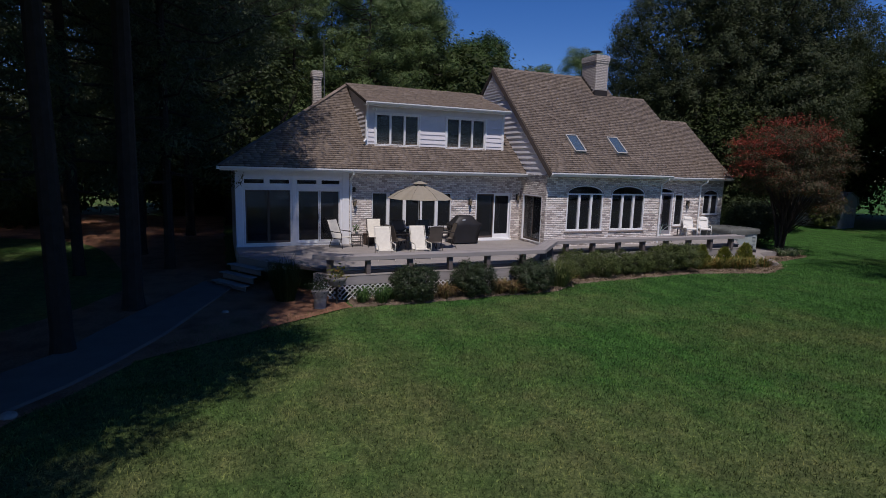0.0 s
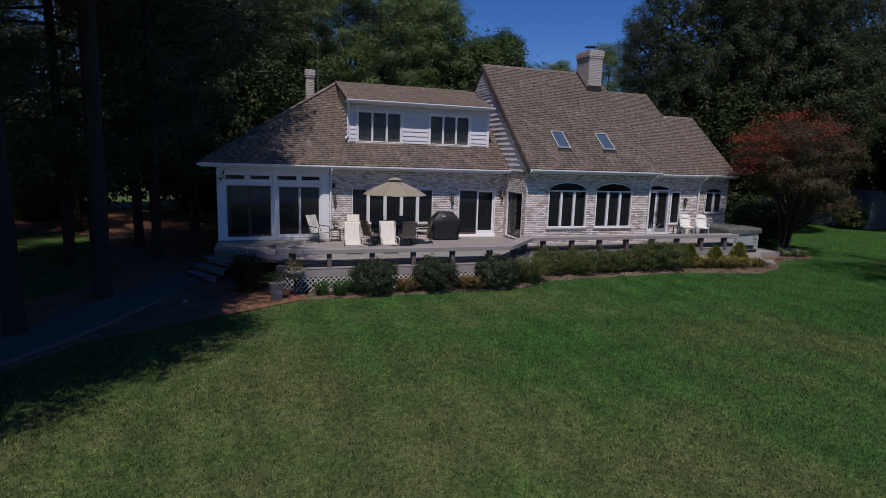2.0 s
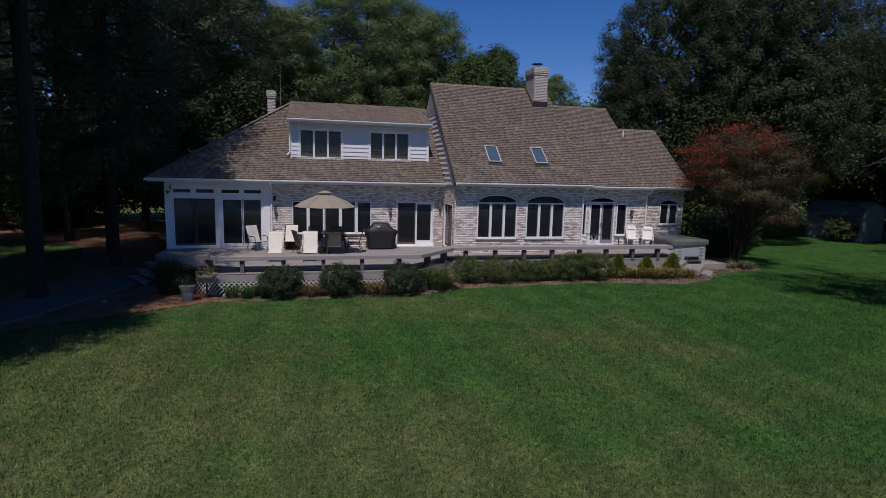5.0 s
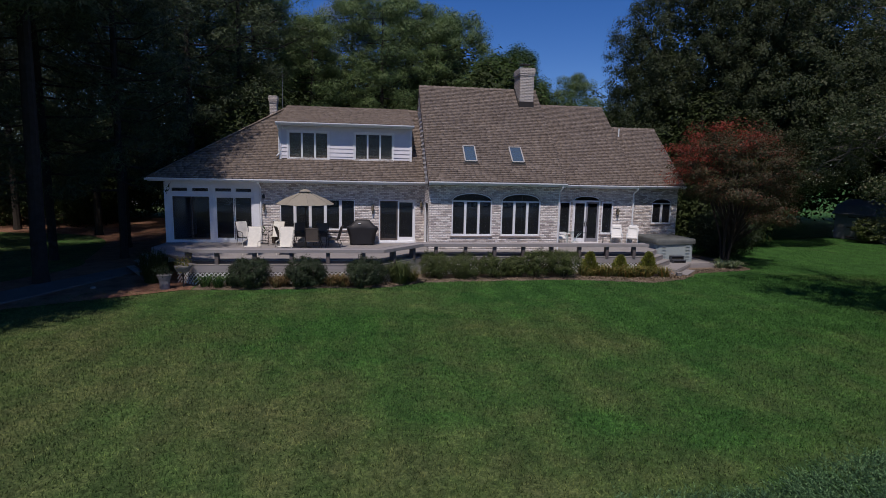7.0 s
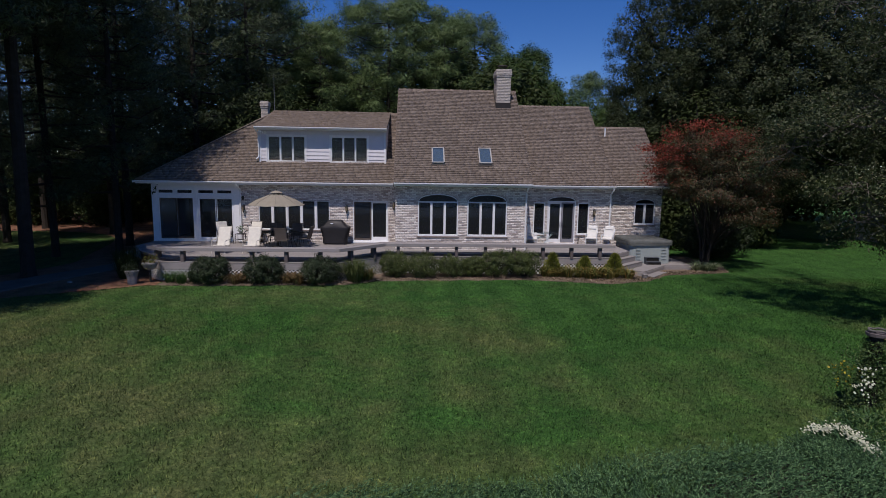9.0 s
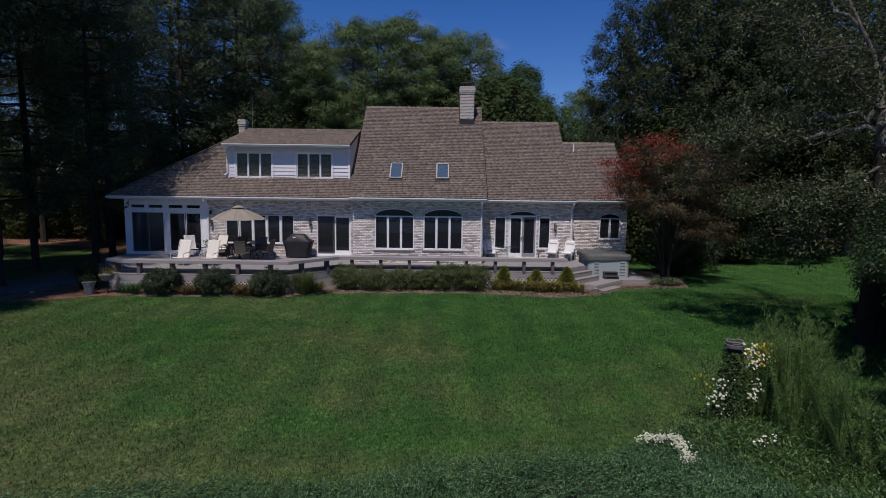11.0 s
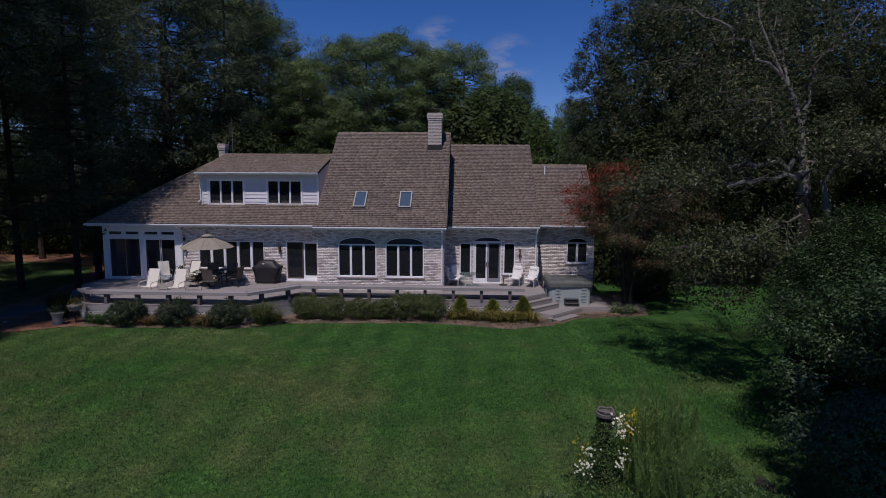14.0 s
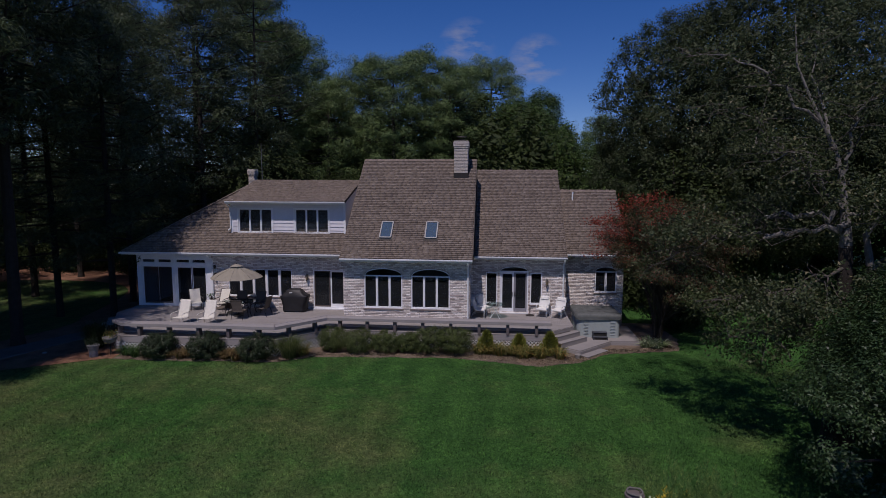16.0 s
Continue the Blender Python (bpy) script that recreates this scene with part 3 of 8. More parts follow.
bed("pine_straw_bed", [(-60, -6), (-9.5, 0.5), (-6.9, 7.0), (-5.17, 10.49), (-4.56, 11.26), (-3.85, 12.49), (-3.05, 14.26), (-2.3, 15.1), (-1.7, 15.75), (-0.5, 15.4), (0.45, 15.6), (1.6, 15.65), (1.5, 17.5), (-1.2, 21), (-1.8, 23), (-1.8, 44), (-60, 60)], STRAW, "rust-brown pine straw under the trees", "mulch", 0.03, 0.6)
bed("mulch_bed", [(1.55, 15.7), (3.5, 15.6), (6.5, 15.8), (9.0, 15.95), (10.2, 16.8), (12, 17.0), (16.5, 17.25), (18.2, 17.0), (20.4, 16.5), (22.3, 17.2), (23.7, 18.6), (25.1, 18.9), (27.2, 19.4), (27.8, 21.5), (27.5, 24.5), (9.5, 24.5), (9.5, 18.4), (1.6, 17.6)], MULCH, "brown bark mulch along the deck", "mulch", 0.04)
bed("path", [(-9.4, 7.4), (-8.2, 6.6), (-5.42, 10.64), (-4.81, 11.41), (-4.1, 12.64), (-3.3, 14.41), (-2.62, 16.51), (-1.93, 18.72), (-1.7, 19.4), (-2.6, 20.5), (-2.54, 20.45), (-3.64, 18.06), (-4.71, 15.36), (-5.51, 13.7), (-6.14, 12.5)], CONCRETE, "weathered grey concrete garden path", "path", 0.075, 1.2)

# ---- house ----
DECK = 1.0
YL, YA, YF, YR = 22.25, 20.05, 22.30, 23.75      # wall faces: left wing, arched block, french-door block, right end
XL, XA0, XA1, XF1, XR1 = -1.47, 10.9, 17.25, 22.2, 25.5
house = thing("house", (12, 24, 0), "whitewashed brick house with brown shingle roofs, dormer and white trim", "house")

SUN_DOORS = [(-1.20, 0.58, 1.08, 3.26), (0.76, 2.54, 1.08, 3.26)]
TRANSOMS = [(-1.20, -0.43, 3.43, 3.64), (-0.27, 0.52, 3.43, 3.64), (0.77, 1.58, 3.43, 3.64), (1.72, 2.50, 3.43, 3.64)]
STRIP = (3.82, 7.42, 1.66, 3.15)
PATIO = (8.62, 10.44, 1.08, 3.18)
ARCHES = [(11.97, 13.90, 1.66, 3.30, 0.36), (14.34, 16.27, 1.66, 3.30, 0.36)]
FR_L, FR_D, FR_R = (18.02, 18.64, 1.52, 3.2), (18.76, 20.26, 1.06, 3.28, 0.24), (20.36, 20.99, 1.52, 3.2)
WIN4 = (23.98, 25.15, 1.96, 3.12, 0.26)


def arch_fill(g, h, y, depth, top):
    """Closes the wall above an arched opening, from the arch up to top."""
    xa, xb, _, zb, r = h
    n = 16
    c, hw = (xa + xb) / 2, (xb - xa) / 2
    for i in range(n):
        u0, u1 = -1 + 2 * i / n, -1 + 2 * (i + 1) / n
        za, zc = zb + r * math.sqrt(max(0, 1 - u0 * u0)), zb + r * math.sqrt(max(0, 1 - u1 * u1))
        p, q = c + hw * u0, c + hw * u1
        vs = [(p, y, za), (q, y, zc), (q, y, top), (p, y, top), (p, y + depth, za), (q, y + depth, zc), (q, y + depth, top), (p, y + depth, top)]
        g.add(vs, [(0, 1, 2, 3), (5, 4, 7, 6), (4, 5, 1, 0), (3, 2, 6, 7)])


def brick_wall(label, x0, x1, z0, z1, y, holes, seed, depth=0.3):
    cut = [(h[0], h[1], h[2], (h[3] + h[4] + 0.02) if len(h) > 4 else h[3]) for h in holes]
    g = wall_geo(x0, x1, z0, z1, y, depth, cut)
    for h in holes:
        if len(h) > 4:
            arch_fill(g, h, y, depth, h[3] + h[4] + 0.02)
    w = part("wall", g, MORTAR, house, label)
    v, f = brick_face(x0, x1, max(z0, 0.3), z1, holes, rnd=random.Random(seed))
    v[:, 1] += y
    b = part("brick", stuff_mesh("brick", v, f, BRICK), None, w)
    b["kind"] = "stuff"
    return w


def brick_side(x, y0, y1, z0, z1, holes, face, seed, corner=0.0):
    """A brick wall along y, whose outer face looks to -x (face=-1) or +x (face=1); its bricks run on round the corner."""
    g0 = wall_geo(y0, y1, z0, z1, 0, 0.3, [h[:4] for h in holes])
    g = Geo()
    g.v = [(x - face * p[1], p[0], p[2]) for p in g0.v]
    g.f = [f[::-1] if face < 0 else f for f in g0.f]
    w = part("wall", g, MORTAR, house)
    v, f = brick_face(y0 - corner, y1, max(z0, 0.3), z1, holes, rnd=random.Random(seed))
    o = np.stack([x - face * v[:, 1], v[:, 0], v[:, 2]], 1)
    b = part("brick", stuff_mesh("brick", o, f if face > 0 else f[:, ::-1], BRICK), None, w)
    b["kind"] = "stuff"
    return w


SIDE_DOOR = (20.36, 21.98, 1.08, 3.17)
brick_wall("pale whitewashed brick wall behind the dining table", 2.82, XA0, 0, 4.05, YL, [STRIP, PATIO], 1)
brick_wall("whitewashed brick wall with two arched windows", XA0, XA1, 0, 4.05, YA, ARCHES, 2)
brick_wall("whitewashed brick wall round the french doors", XA1, XF1, 0, 4.0, YF, [FR_L, FR_D, FR_R], 3)
brick_wall("whitewashed brick wall at the end of the house", XF1, XR1, 0, 4.0, YR, [WIN4], 4)
brick_side(XA0, YA + 0.3, YL, 0, 4.05, [SIDE_DOOR], -1, 5, 0.3)
brick_side(XA1, YA + 0.3, YF, 0, 4.05, [], 1, 6, 0.3)
brick_side(XF1, YF + 0.3, YR, 0, 4.0, [], 1, 7, 0.3)
brick_side(XR1, YR + 0.3, 30.6, 0, 4.0, [], 1, 8, 0.3)
part("wall", Geo().box(XL, 30.6, 0, XR1, 30.9, 4.05, 0.01), MORTAR, house)
g = Geo().box(XL, YL + 0.3, 0, XL + 0.3, 30.6, 4.05, 0.01)
part("wall", g, SIDING, house, "white side wall of the sunroom")

# sunroom front: white boards round the doors and transoms
g = wall_geo(XL, 2.82, 0, 4.05, YL, 0.3, SUN_DOORS + TRANSOMS)
sunwall = part("wall", g, WHITE, house, "white-painted sunroom front with transom lights")
g = Geo()
for x0, x1 in ((XL - 0.03, -1.24), (0.60, 0.74), (2.58, 2.86)):
    g.box(x0, YL - 0.035, 1.0, x1, YL - 0.002, 3.98, 0.008)
g.box(XL, YL - 0.03, 3.29, 2.8, YL - 0.004, 3.40, 0.006)
g.box(XL, YL - 0.03, 3.67, 2.8, YL - 0.004, 3.78, 0.006)
part("trim", g, WHITE, sunwall)
g = Geo().box(XL - 0.05, YL - 0.05, 0.55, -0.9, YL + 0.02, 1.04, 0.01)
part("base_panel", g, SOFFIT, sunwall)

# rooms behind the glass, walls and ceilings coloured dark for the dimness inside
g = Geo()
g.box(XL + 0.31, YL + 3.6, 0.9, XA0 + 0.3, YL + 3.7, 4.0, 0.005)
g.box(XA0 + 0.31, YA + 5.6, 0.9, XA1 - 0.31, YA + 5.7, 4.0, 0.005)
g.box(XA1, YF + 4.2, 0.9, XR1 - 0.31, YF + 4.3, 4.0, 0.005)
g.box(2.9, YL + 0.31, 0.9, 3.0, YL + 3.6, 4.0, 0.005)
part("room_wall", g, ROOMDIM, house)
part("room_floor", Geo().box(XL + 0.31, YL + 0.31, 0.85, XF1 - 0.31, 30.5, 1.02, 0.005).box(XF1 - 0.3, YR + 0.31, 0.85, XR1 - 0.31, 30.5, 1.02, 0.005).box(XA0 + 0.31, YA + 0.31, 0.85, XA1 - 0.31, YL + 0.3, 1.02, 0.005), INFLOOR, house)
part("room_ceiling", Geo().box(XL + 0.31, YL + 0.31, 3.85, XF1 - 0.31, 30.5, 3.95, 0.005).box(XF1 - 0.3, YR + 0.31, 3.85, XR1 - 0.31, 30.5, 3.95, 0.005).box(XA0 + 0.31, YA + 0.31, 3.85, XA1 - 0.31, YL + 0.3, 3.95, 0.005), ROOMDIM, house)


def pane(parent, x0, x1, z0, z1, y, mat=None):
    p = part("pane", Geo().box(x0, y, z0, x1, y + 0.012, z1, 0.002), mat or GLASS, parent)
    p.visible_shadow = False
    return p


def window(h, y, leaves, label, frame=0.06, sill=True, casing=0.0, mull=0.11, name="window"):
    """A window in an opening: outer frame, uprights between the leaves, panes and a sill."""
    xa, xb, za, zb = h[:4]
    g = Geo()
    f = frame
    ya, yb = y - 0.012, y + 0.10
    g.box(xa, ya, za, xa + f, yb, zb).box(xb - f, ya, za, xb, yb, zb)
    g.box(xa + f, ya, zb - f, xb - f, yb, zb).box(xa + f, ya, za, xb - f, yb, za + f)
    w = part(name, g, WHITE, house, label)
    n = leaves
    wid = (xb - xa - 2 * f - (n - 1) * mull) / n
    for i in range(n):
        x0 = xa + f + i * (wid + mull)
        pane(w, x0, x0 + wid, za + f, zb - f, y + 0.06)
        if i < n - 1:
            part("mullion", Geo().box(x0 + wid, ya - 0.006, za + f, x0 + wid + mull, yb, zb - f), WHITE, w)
    if len(h) > 4:
        fan(w, h, y)
    if sill:
        part("sill", Geo().box(xa - 0.01, y - 0.03, za - 0.03, xb + 0.01, y + 0.05, za - 0.003, 0.008), WHITE, w)
        part("brick_sill", Geo().box(xa - 0.05, y - 0.05, za - 0.1, xb + 0.05, y + 0.02, za - 0.034, 0.008), SILLBRICK, w)
    return w


def fan(w, h, y):
    """The arched light above a window, with its rim and a head of upright bricks."""
    xa, xb, _, zb, r = h
    c, hw, n = (xa + xb) / 2, (xb - xa) / 2, 24
    g, rim = Geo(), Geo()
    arc = [(c + hw * 0.985 * math.cos(math.pi * i / n), zb + 0.01 + r * 0.97 * math.sin(math.pi * i / n)) for i in range(n + 1)]
    g.add([(x, y + 0.07, z) for x, z in arc], [tuple(range(n + 1))])
    p = part("fan_pane", g, GLASS, w)
    p.visible_shadow = False
    for i in range(n):
        (x0, z0), (x1, z1) = arc[i], arc[i + 1]
        rim.beam((x0, y + 0.03, z0), (x1, y + 0.03, z1), 0.09, 0.045, up=(0, 1, 0))
    part("arch_frame", rim, WHITE, w)
    k = int((xb - xa) / 0.085)
    for i in range(k + 1):
        a = math.pi * i / k
        x, z = c + hw * 1.0 * math.cos(a), zb + 0.03 + r * math.sin(a)
        d = Vector((math.cos(a) * 0.6, 0, 1)).normalized()
        head = Geo().beam((x, y - 0.006, z), (x + d.x * 0.13, y - 0.006, z + d.z * 0.13), 0.062, 0.02, up=(0, 1, 0))
        part("arch_brick", head, BRICK, w)


def valance(h, y):
    """A gathered cloth across the top of a window, inside."""
    g = Geo()
    xa, xb, zb = h[0] + 0.1, h[1] - 0.1, h[3] - 0.05
    n = 60
    vs, fs = [], []
    for i in range(n + 1):
        x = xa + (xb - xa) * i / n
        d = 0.03 * math.sin(i * 1.3)
        drop = 0.16 + 0.07 * abs(math.sin(i * math.pi / 20))
        vs += [(x, y + 0.3 + d, zb), (x, y + 0.3 + d * 1.4, zb - drop)]
    fs = [(2 * i, 2 * i + 1, 2 * i + 3, 2 * i + 2) for i in range(n)]
    g.add(vs, fs)
    ob = part("valance", g, FABRIC_IN)
    mod = ob.modifiers.new("thick", "SOLIDIFY")
    mod.thickness = 0.006
    tagged(ob, "pale gathered valance across the top of a window", "valance", "window valances")


for h in ARCHES:
    window(h, YA, 3, "white three-leaf window under a dark arched fanlight")
    valance(h, YA)
window(STRIP, YL, 5, "row of five white-framed window lights", frame=0.04, mull=0.14)
window(FR_L, YF, 1, "narrow white sidelight beside the french doors")
window(FR_R, YF, 1, "narrow white sidelight beside the french doors")
window(WIN4, YR, 2, "white two-leaf window under a small arch")
for h in TRANSOMS:
    window(h, YL, 1, "narrow white transom light", frame=0.03, sill=False)


def sliding_door(h, y, screen, label, slim=False):
    """A white sliding door: fixed leaf and sliding leaf with a pull; one leaf may wear a brown screen."""
    xa, xb, za, zb = h
    g, f = Geo(), 0.055
    g.box(xa, y - 0.02, za, xa + f, y + 0.12, zb).box(xb - f, y - 0.02, za, xb, y + 0.12, zb)
    g.box(xa + f, y - 0.02, zb - f, xb - f, y + 0.12, zb).box(xa + f, y - 0.02, za, xb - f, y + 0.12, za + 0.05)
    d = part("door", g, WHITE, house, label)
    mid = (xa + xb) / 2
    for i, (x0, x1) in enumerate(((xa + f, mid + 0.01), (mid + 0.03, xb - f))):
        yy = y + (0.02 if i == 0 else 0.06)
        dark = screen and i == 0
        s = 0.05 if dark else (0.04 if slim else 0.075)
        bot = 0.09 if dark or slim else 0.17
        gl = Geo()
        gl.box(x0, yy, za + 0.05, x0 + s, yy + 0.035, zb - f).box(x1 - s, yy, za + 0.05, x1, yy + 0.035, zb - f)
        gl.box(x0 + s, yy, zb - f - s, x1 - s, yy + 0.035, zb - f).box(x0 + s, yy, za + 0.05, x1 - s, yy + 0.035, za + 0.05 + bot)
        leaf = part("leaf", gl, SCREEN if dark or (slim and screen) else WHITE, d, "brown framed screen" if dark else "")
        pane(d, x0 + s, x1 - s, za + 0.05 + bot, zb - f - s, yy + 0.015)
    part("pull", Geo().tube([(mid - 0.04, y - 0.005, za + 0.95), (mid - 0.04, y - 0.045, za + 1.0), (mid - 0.04, y - 0.045, za + 1.15), (mid - 0.04, y - 0.005, za + 1.2)], 0.012, 6), METAL_DARK, d)
    return d


sliding_door(SUN_DOORS[0], YL, True, "white sunroom sliding door with a brown screen", True)
sliding_door(SUN_DOORS[1], YL, False, "white sunroom sliding door", True)
sliding_door(PATIO, YL, True, "white sliding patio door with a brown screen")
part("threshold", Geo().box(PATIO[0] - 0.03, YL - 0.12, 1.0, PATIO[1] + 0.03, YL - 0.004, 1.075), WHITE, house)

# french doors with an arched head
xa, xb, za, zb = FR_D[:4]
g = Geo().box(xa, YF - 0.02, za, xa + 0.06, YF + 0.12, zb).box(xb - 0.06, YF - 0.02, za, xb, YF + 0.12, zb).box(xa + 0.06, YF - 0.02, zb - 0.07, xb - 0.06, YF + 0.12, zb)
french = part("door", g, WHITE, house, "white double french doors with an arched fanlight")
fan(french, FR_D, YF)
mid = (xa + xb) / 2
for i, (x0, x1) in enumerate(((xa + 0.06, mid - 0.005), (mid + 0.005, xb - 0.06))):
    gl, s = Geo(), 0.085
    yy = YF + 0.02
    gl.box(x0, yy, za + 0.02, x0 + s, yy + 0.04, zb - 0.07).box(x1 - s, yy, za + 0.02, x1, yy + 0.04, zb - 0.07)
    gl.box(x0 + s, yy, zb - 0.07 - s, x1 - s, yy + 0.04, zb - 0.07).box(x0 + s, yy, za + 0.02, x1 - s, yy + 0.04, za + 0.22)
    part("leaf", gl, WHITE if i == 0 else SCREENGREY, french, "" if i == 0 else "leaf behind a grey screen")
    pane(french, x0 + s, x1 - s, za + 0.22, zb - 0.07 - s, yy + 0.02)
    hx = mid + (-0.05 if i == 0 else 0.05)
    part("handle", Geo().box(hx - 0.018, yy - 0.03, za + 0.85, hx + 0.018, yy, za + 1.1, 0.008).tube([(hx, yy - 0.035, za + 1.0), (hx - (0.1 if i == 0 else -0.1), yy - 0.05, za + 1.0)], 0.011, 6), METAL_DARK, french)
part("threshold", Geo().box(xa, YF - 0.1, 1.0, xb, YF - 0.004, 1.055), SOFFIT, house)

# arched light in the far wall of the sunroom
g = Geo()
for k in range(9):
    a = math.pi * k / 8
    g.beam((0.7 + 0.08 * math.cos(a), YL + 3.57, 2.62 + 0.08 * math.sin(a)), (0.7 + 0.42 * math.cos(a), YL + 3.57, 2.62 + 0.42 * math.sin(a)), 0.03, 0.06, up=(0, 1, 0))
part("sunburst", g, WHITE, house, "white sunburst grille on the far wall of the sunroom")

# sliding door in the side of the arched block
ya_, yb_, za, zb = SIDE_DOOR
g = Geo()
x = XA0
g.box(x - 0.02, ya_, za, x + 0.12, ya_ + 0.05, zb).box(x - 0.02, yb_ - 0.05, za, x + 0.12, yb_, zb).box(x - 0.02, ya_ + 0.05, zb - 0.05, x + 0.12, yb_ - 0.05, zb).box(x - 0.02, ya_ + 0.05, za, x + 0.12, yb_ - 0.05, za + 0.05)
sd = part("door", g, SOFFIT, house, "dark sliding door in the side wall")
ym = (ya_ + yb_) / 2
for i, (y0, y1) in enumerate(((ya_ + 0.05, ym), (ym + 0.01, yb_ - 0.05))):
    gl = Geo()
    xx = x + 0.03 + 0.035 * i
    gl.box(xx, y0, za + 0.05, xx + 0.03, y0 + 0.05, zb - 0.05).box(xx, y1 - 0.05, za + 0.05, xx + 0.03, y1, zb - 0.05).box(xx, y0 + 0.05, zb - 0.1, xx + 0.03, y1 - 0.05, zb - 0.05).box(xx, y0 + 0.05, za + 0.05, xx + 0.03, y1 - 0.05, za + 0.15)
    part("leaf", gl, SCREEN, sd)
    p = part("pane", Geo().box(xx + 0.01, y0 + 0.05, za + 0.15, xx + 0.02, y1 - 0.05, zb - 0.1, 0.002), GLASS, sd)
    p.visible_shadow = False
part("pull", Geo().box(x - 0.03, ya_ + 0.02, za + 1.0, x + 0.0, ya_ + 0.05, za + 1.25), METAL_DARK, sd)

# ---- roofs ----
def roof(name, label, quads, thick=0.14):
    g = Geo()
    for q in quads:
        g.slab(q, thick)
    return part("roof", g, FELT, house, label)


def cover(parent, v, f):
    b = part("shingle", stuff_mesh("shingle", v, f, SHINGLE), None, parent)
    b["kind"] = "stuff"
    return b


def slope(y0, z0, y1, z1):
    """Unit vector up a slope that faces -y, and its length."""
    d = Vector((0, y1 - y0, z1 - z0))
    return d.normalized(), d.length


# left wing, hipped at its outer end
EL = (21.72, 4.10)
RL = (26.6, 8.03)
TIPX, HIPX = -2.02, 3.75
u, ln = slope(*EL, *RL)
back = (2 * RL[0] - EL[0], EL[1])
rl = roof("roof", "long brown shingle roof over the left wing, hipped at one end", [
    [(TIPX, *EL), (XA0 + 0.25, *EL), (XA0 + 0.25, *RL), (HIPX, *RL)],
    [(TIPX, *EL), (HIPX, *RL), (TIPX, *back)],
    [(XA0 + 0.25, *back), (TIPX, *back), (HIPX, *RL), (XA0 + 0.25, *RL)]])
cover(rl, *shingles((TIPX, *EL), (1, 0, 0), u, XA0 - TIPX, ln, lambda w: ((HIPX - TIPX) * w / ln, 99), 11))
g = Geo()
for i in range(26):
    a, b = Vector((TIPX, *EL)).lerp(Vector((HIPX, *RL)), i / 26), Vector((TIPX, *EL)).lerp(Vector((HIPX, *RL)), (i + 1.15) / 26)
    g.beam(a + Vector((0, 0, 0.02)), b + Vector((0, 0, 0.035)), 0.26, 0.02)
part("hip_cap", g, SHINGLE, rl)["kind"] = "stuff"
du = Vector((HIPX - TIPX, 0, RL[1] - EL[1]))
cover(rl, *shingles((TIPX, back[0], EL[1]), (0, -1, 0), du.normalized(), back[0] - EL[0], du.length, lambda w: (w / du.length * (RL[0] - EL[0]), (back[0] - EL[0]) - w / du.length * (RL[0] - EL[0])), 12))

# arched block: steep gable
EA, RA = (19.62, 4.19), (25.46, 9.27)
ua, la = slope(*EA, *RA)
backA = (31.3, 4.19)
ra = roof("roof", "steep brown shingle roof with two skylights", [
    [(XA0 - 0.06, *EA), (XA1 + 0.14, *EA), (XA1 + 0.14, *RA), (XA0 - 0.06, *RA)],
    [(XA1 + 0.14, *backA), (XA0 - 0.06, *backA), (XA0 - 0.06, *RA), (XA1 + 0.14, *RA)]], 0.2)
cover(ra, *shingles((XA0 - 0.06, *EA), (1, 0, 0), ua, XA1 - XA0 + 0.2, la, None, 13))

# french-door block
EF, RF = (21.86, 4.10), (27.38, 8.72)
uf, lf = slope(*EF, *RF)
backF = (32.9, 4.10)
rf = roof("roof", "brown shingle roof over the french doors", [
    [(XA1 + 0.14, *EF), (XF1 + 0.0, *EF), (XF1 + 0.0, *RF), (XA1 + 0.14, *RF)],
    [(XF1 + 0.0, *backF), (XA1 + 0.14, *backF), (XA1 + 0.14, *RF), (XF1 + 0.0, *RF)]], 0.18)
cover(rf, *shingles((XA1 + 0.14, *EF), (1, 0, 0), uf, XF1 - XA1 - 0.14, lf, None, 14))

# right end
ER, RR = (23.30, 4.10), (27.29, 7.53)
ur, lr = slope(*ER, *RR)
backR = (31.28, 4.10)
rr = roof("roof", "low brown shingle roof at the end of the house", [
    [(XF1, *ER), (XR1 + 0.15, *ER), (XR1 + 0.15, *RR), (XF1, *RR)],
    [(XR1 + 0.15, *backR), (XF1, *backR), (XF1, *RR), (XR1 + 0.15, *RR)]], 0.16)
cover(rr, *shingles((XF1, *ER), (1, 0, 0), ur, XR1 + 0.15 - XF1, lr, None, 15))

# ridge caps
for parent, x0, x1, (ry, rz) in ((ra, XA0 - 0.06, XA1 + 0.14, RA), (rf, XA1 + 0.14, XF1, RF), (rr, XF1, XR1 + 0.15, RR), (rl, HIPX, XA0, RL)):
    n = int((x1 - x0) / 0.26)
    for i in range(n):
        a, b = x0 + (x1 - x0) * i / n, x0 + (x1 - x0) * (i + 1.1) / n
        t = 0.012 * (i % 2)
        g = Geo().add([(a, ry - 0.15, rz - 0.115 + t), (b, ry - 0.15, rz - 0.125), (b, ry, rz + 0.012), (a, ry, rz + 0.022 + t), (b, ry + 0.15, rz - 0.125), (a, ry + 0.15, rz - 0.115 + t)], [(0, 1, 2, 3), (3, 2, 4, 5)])
        part("ridge_cap", g, SHINGLE, parent)


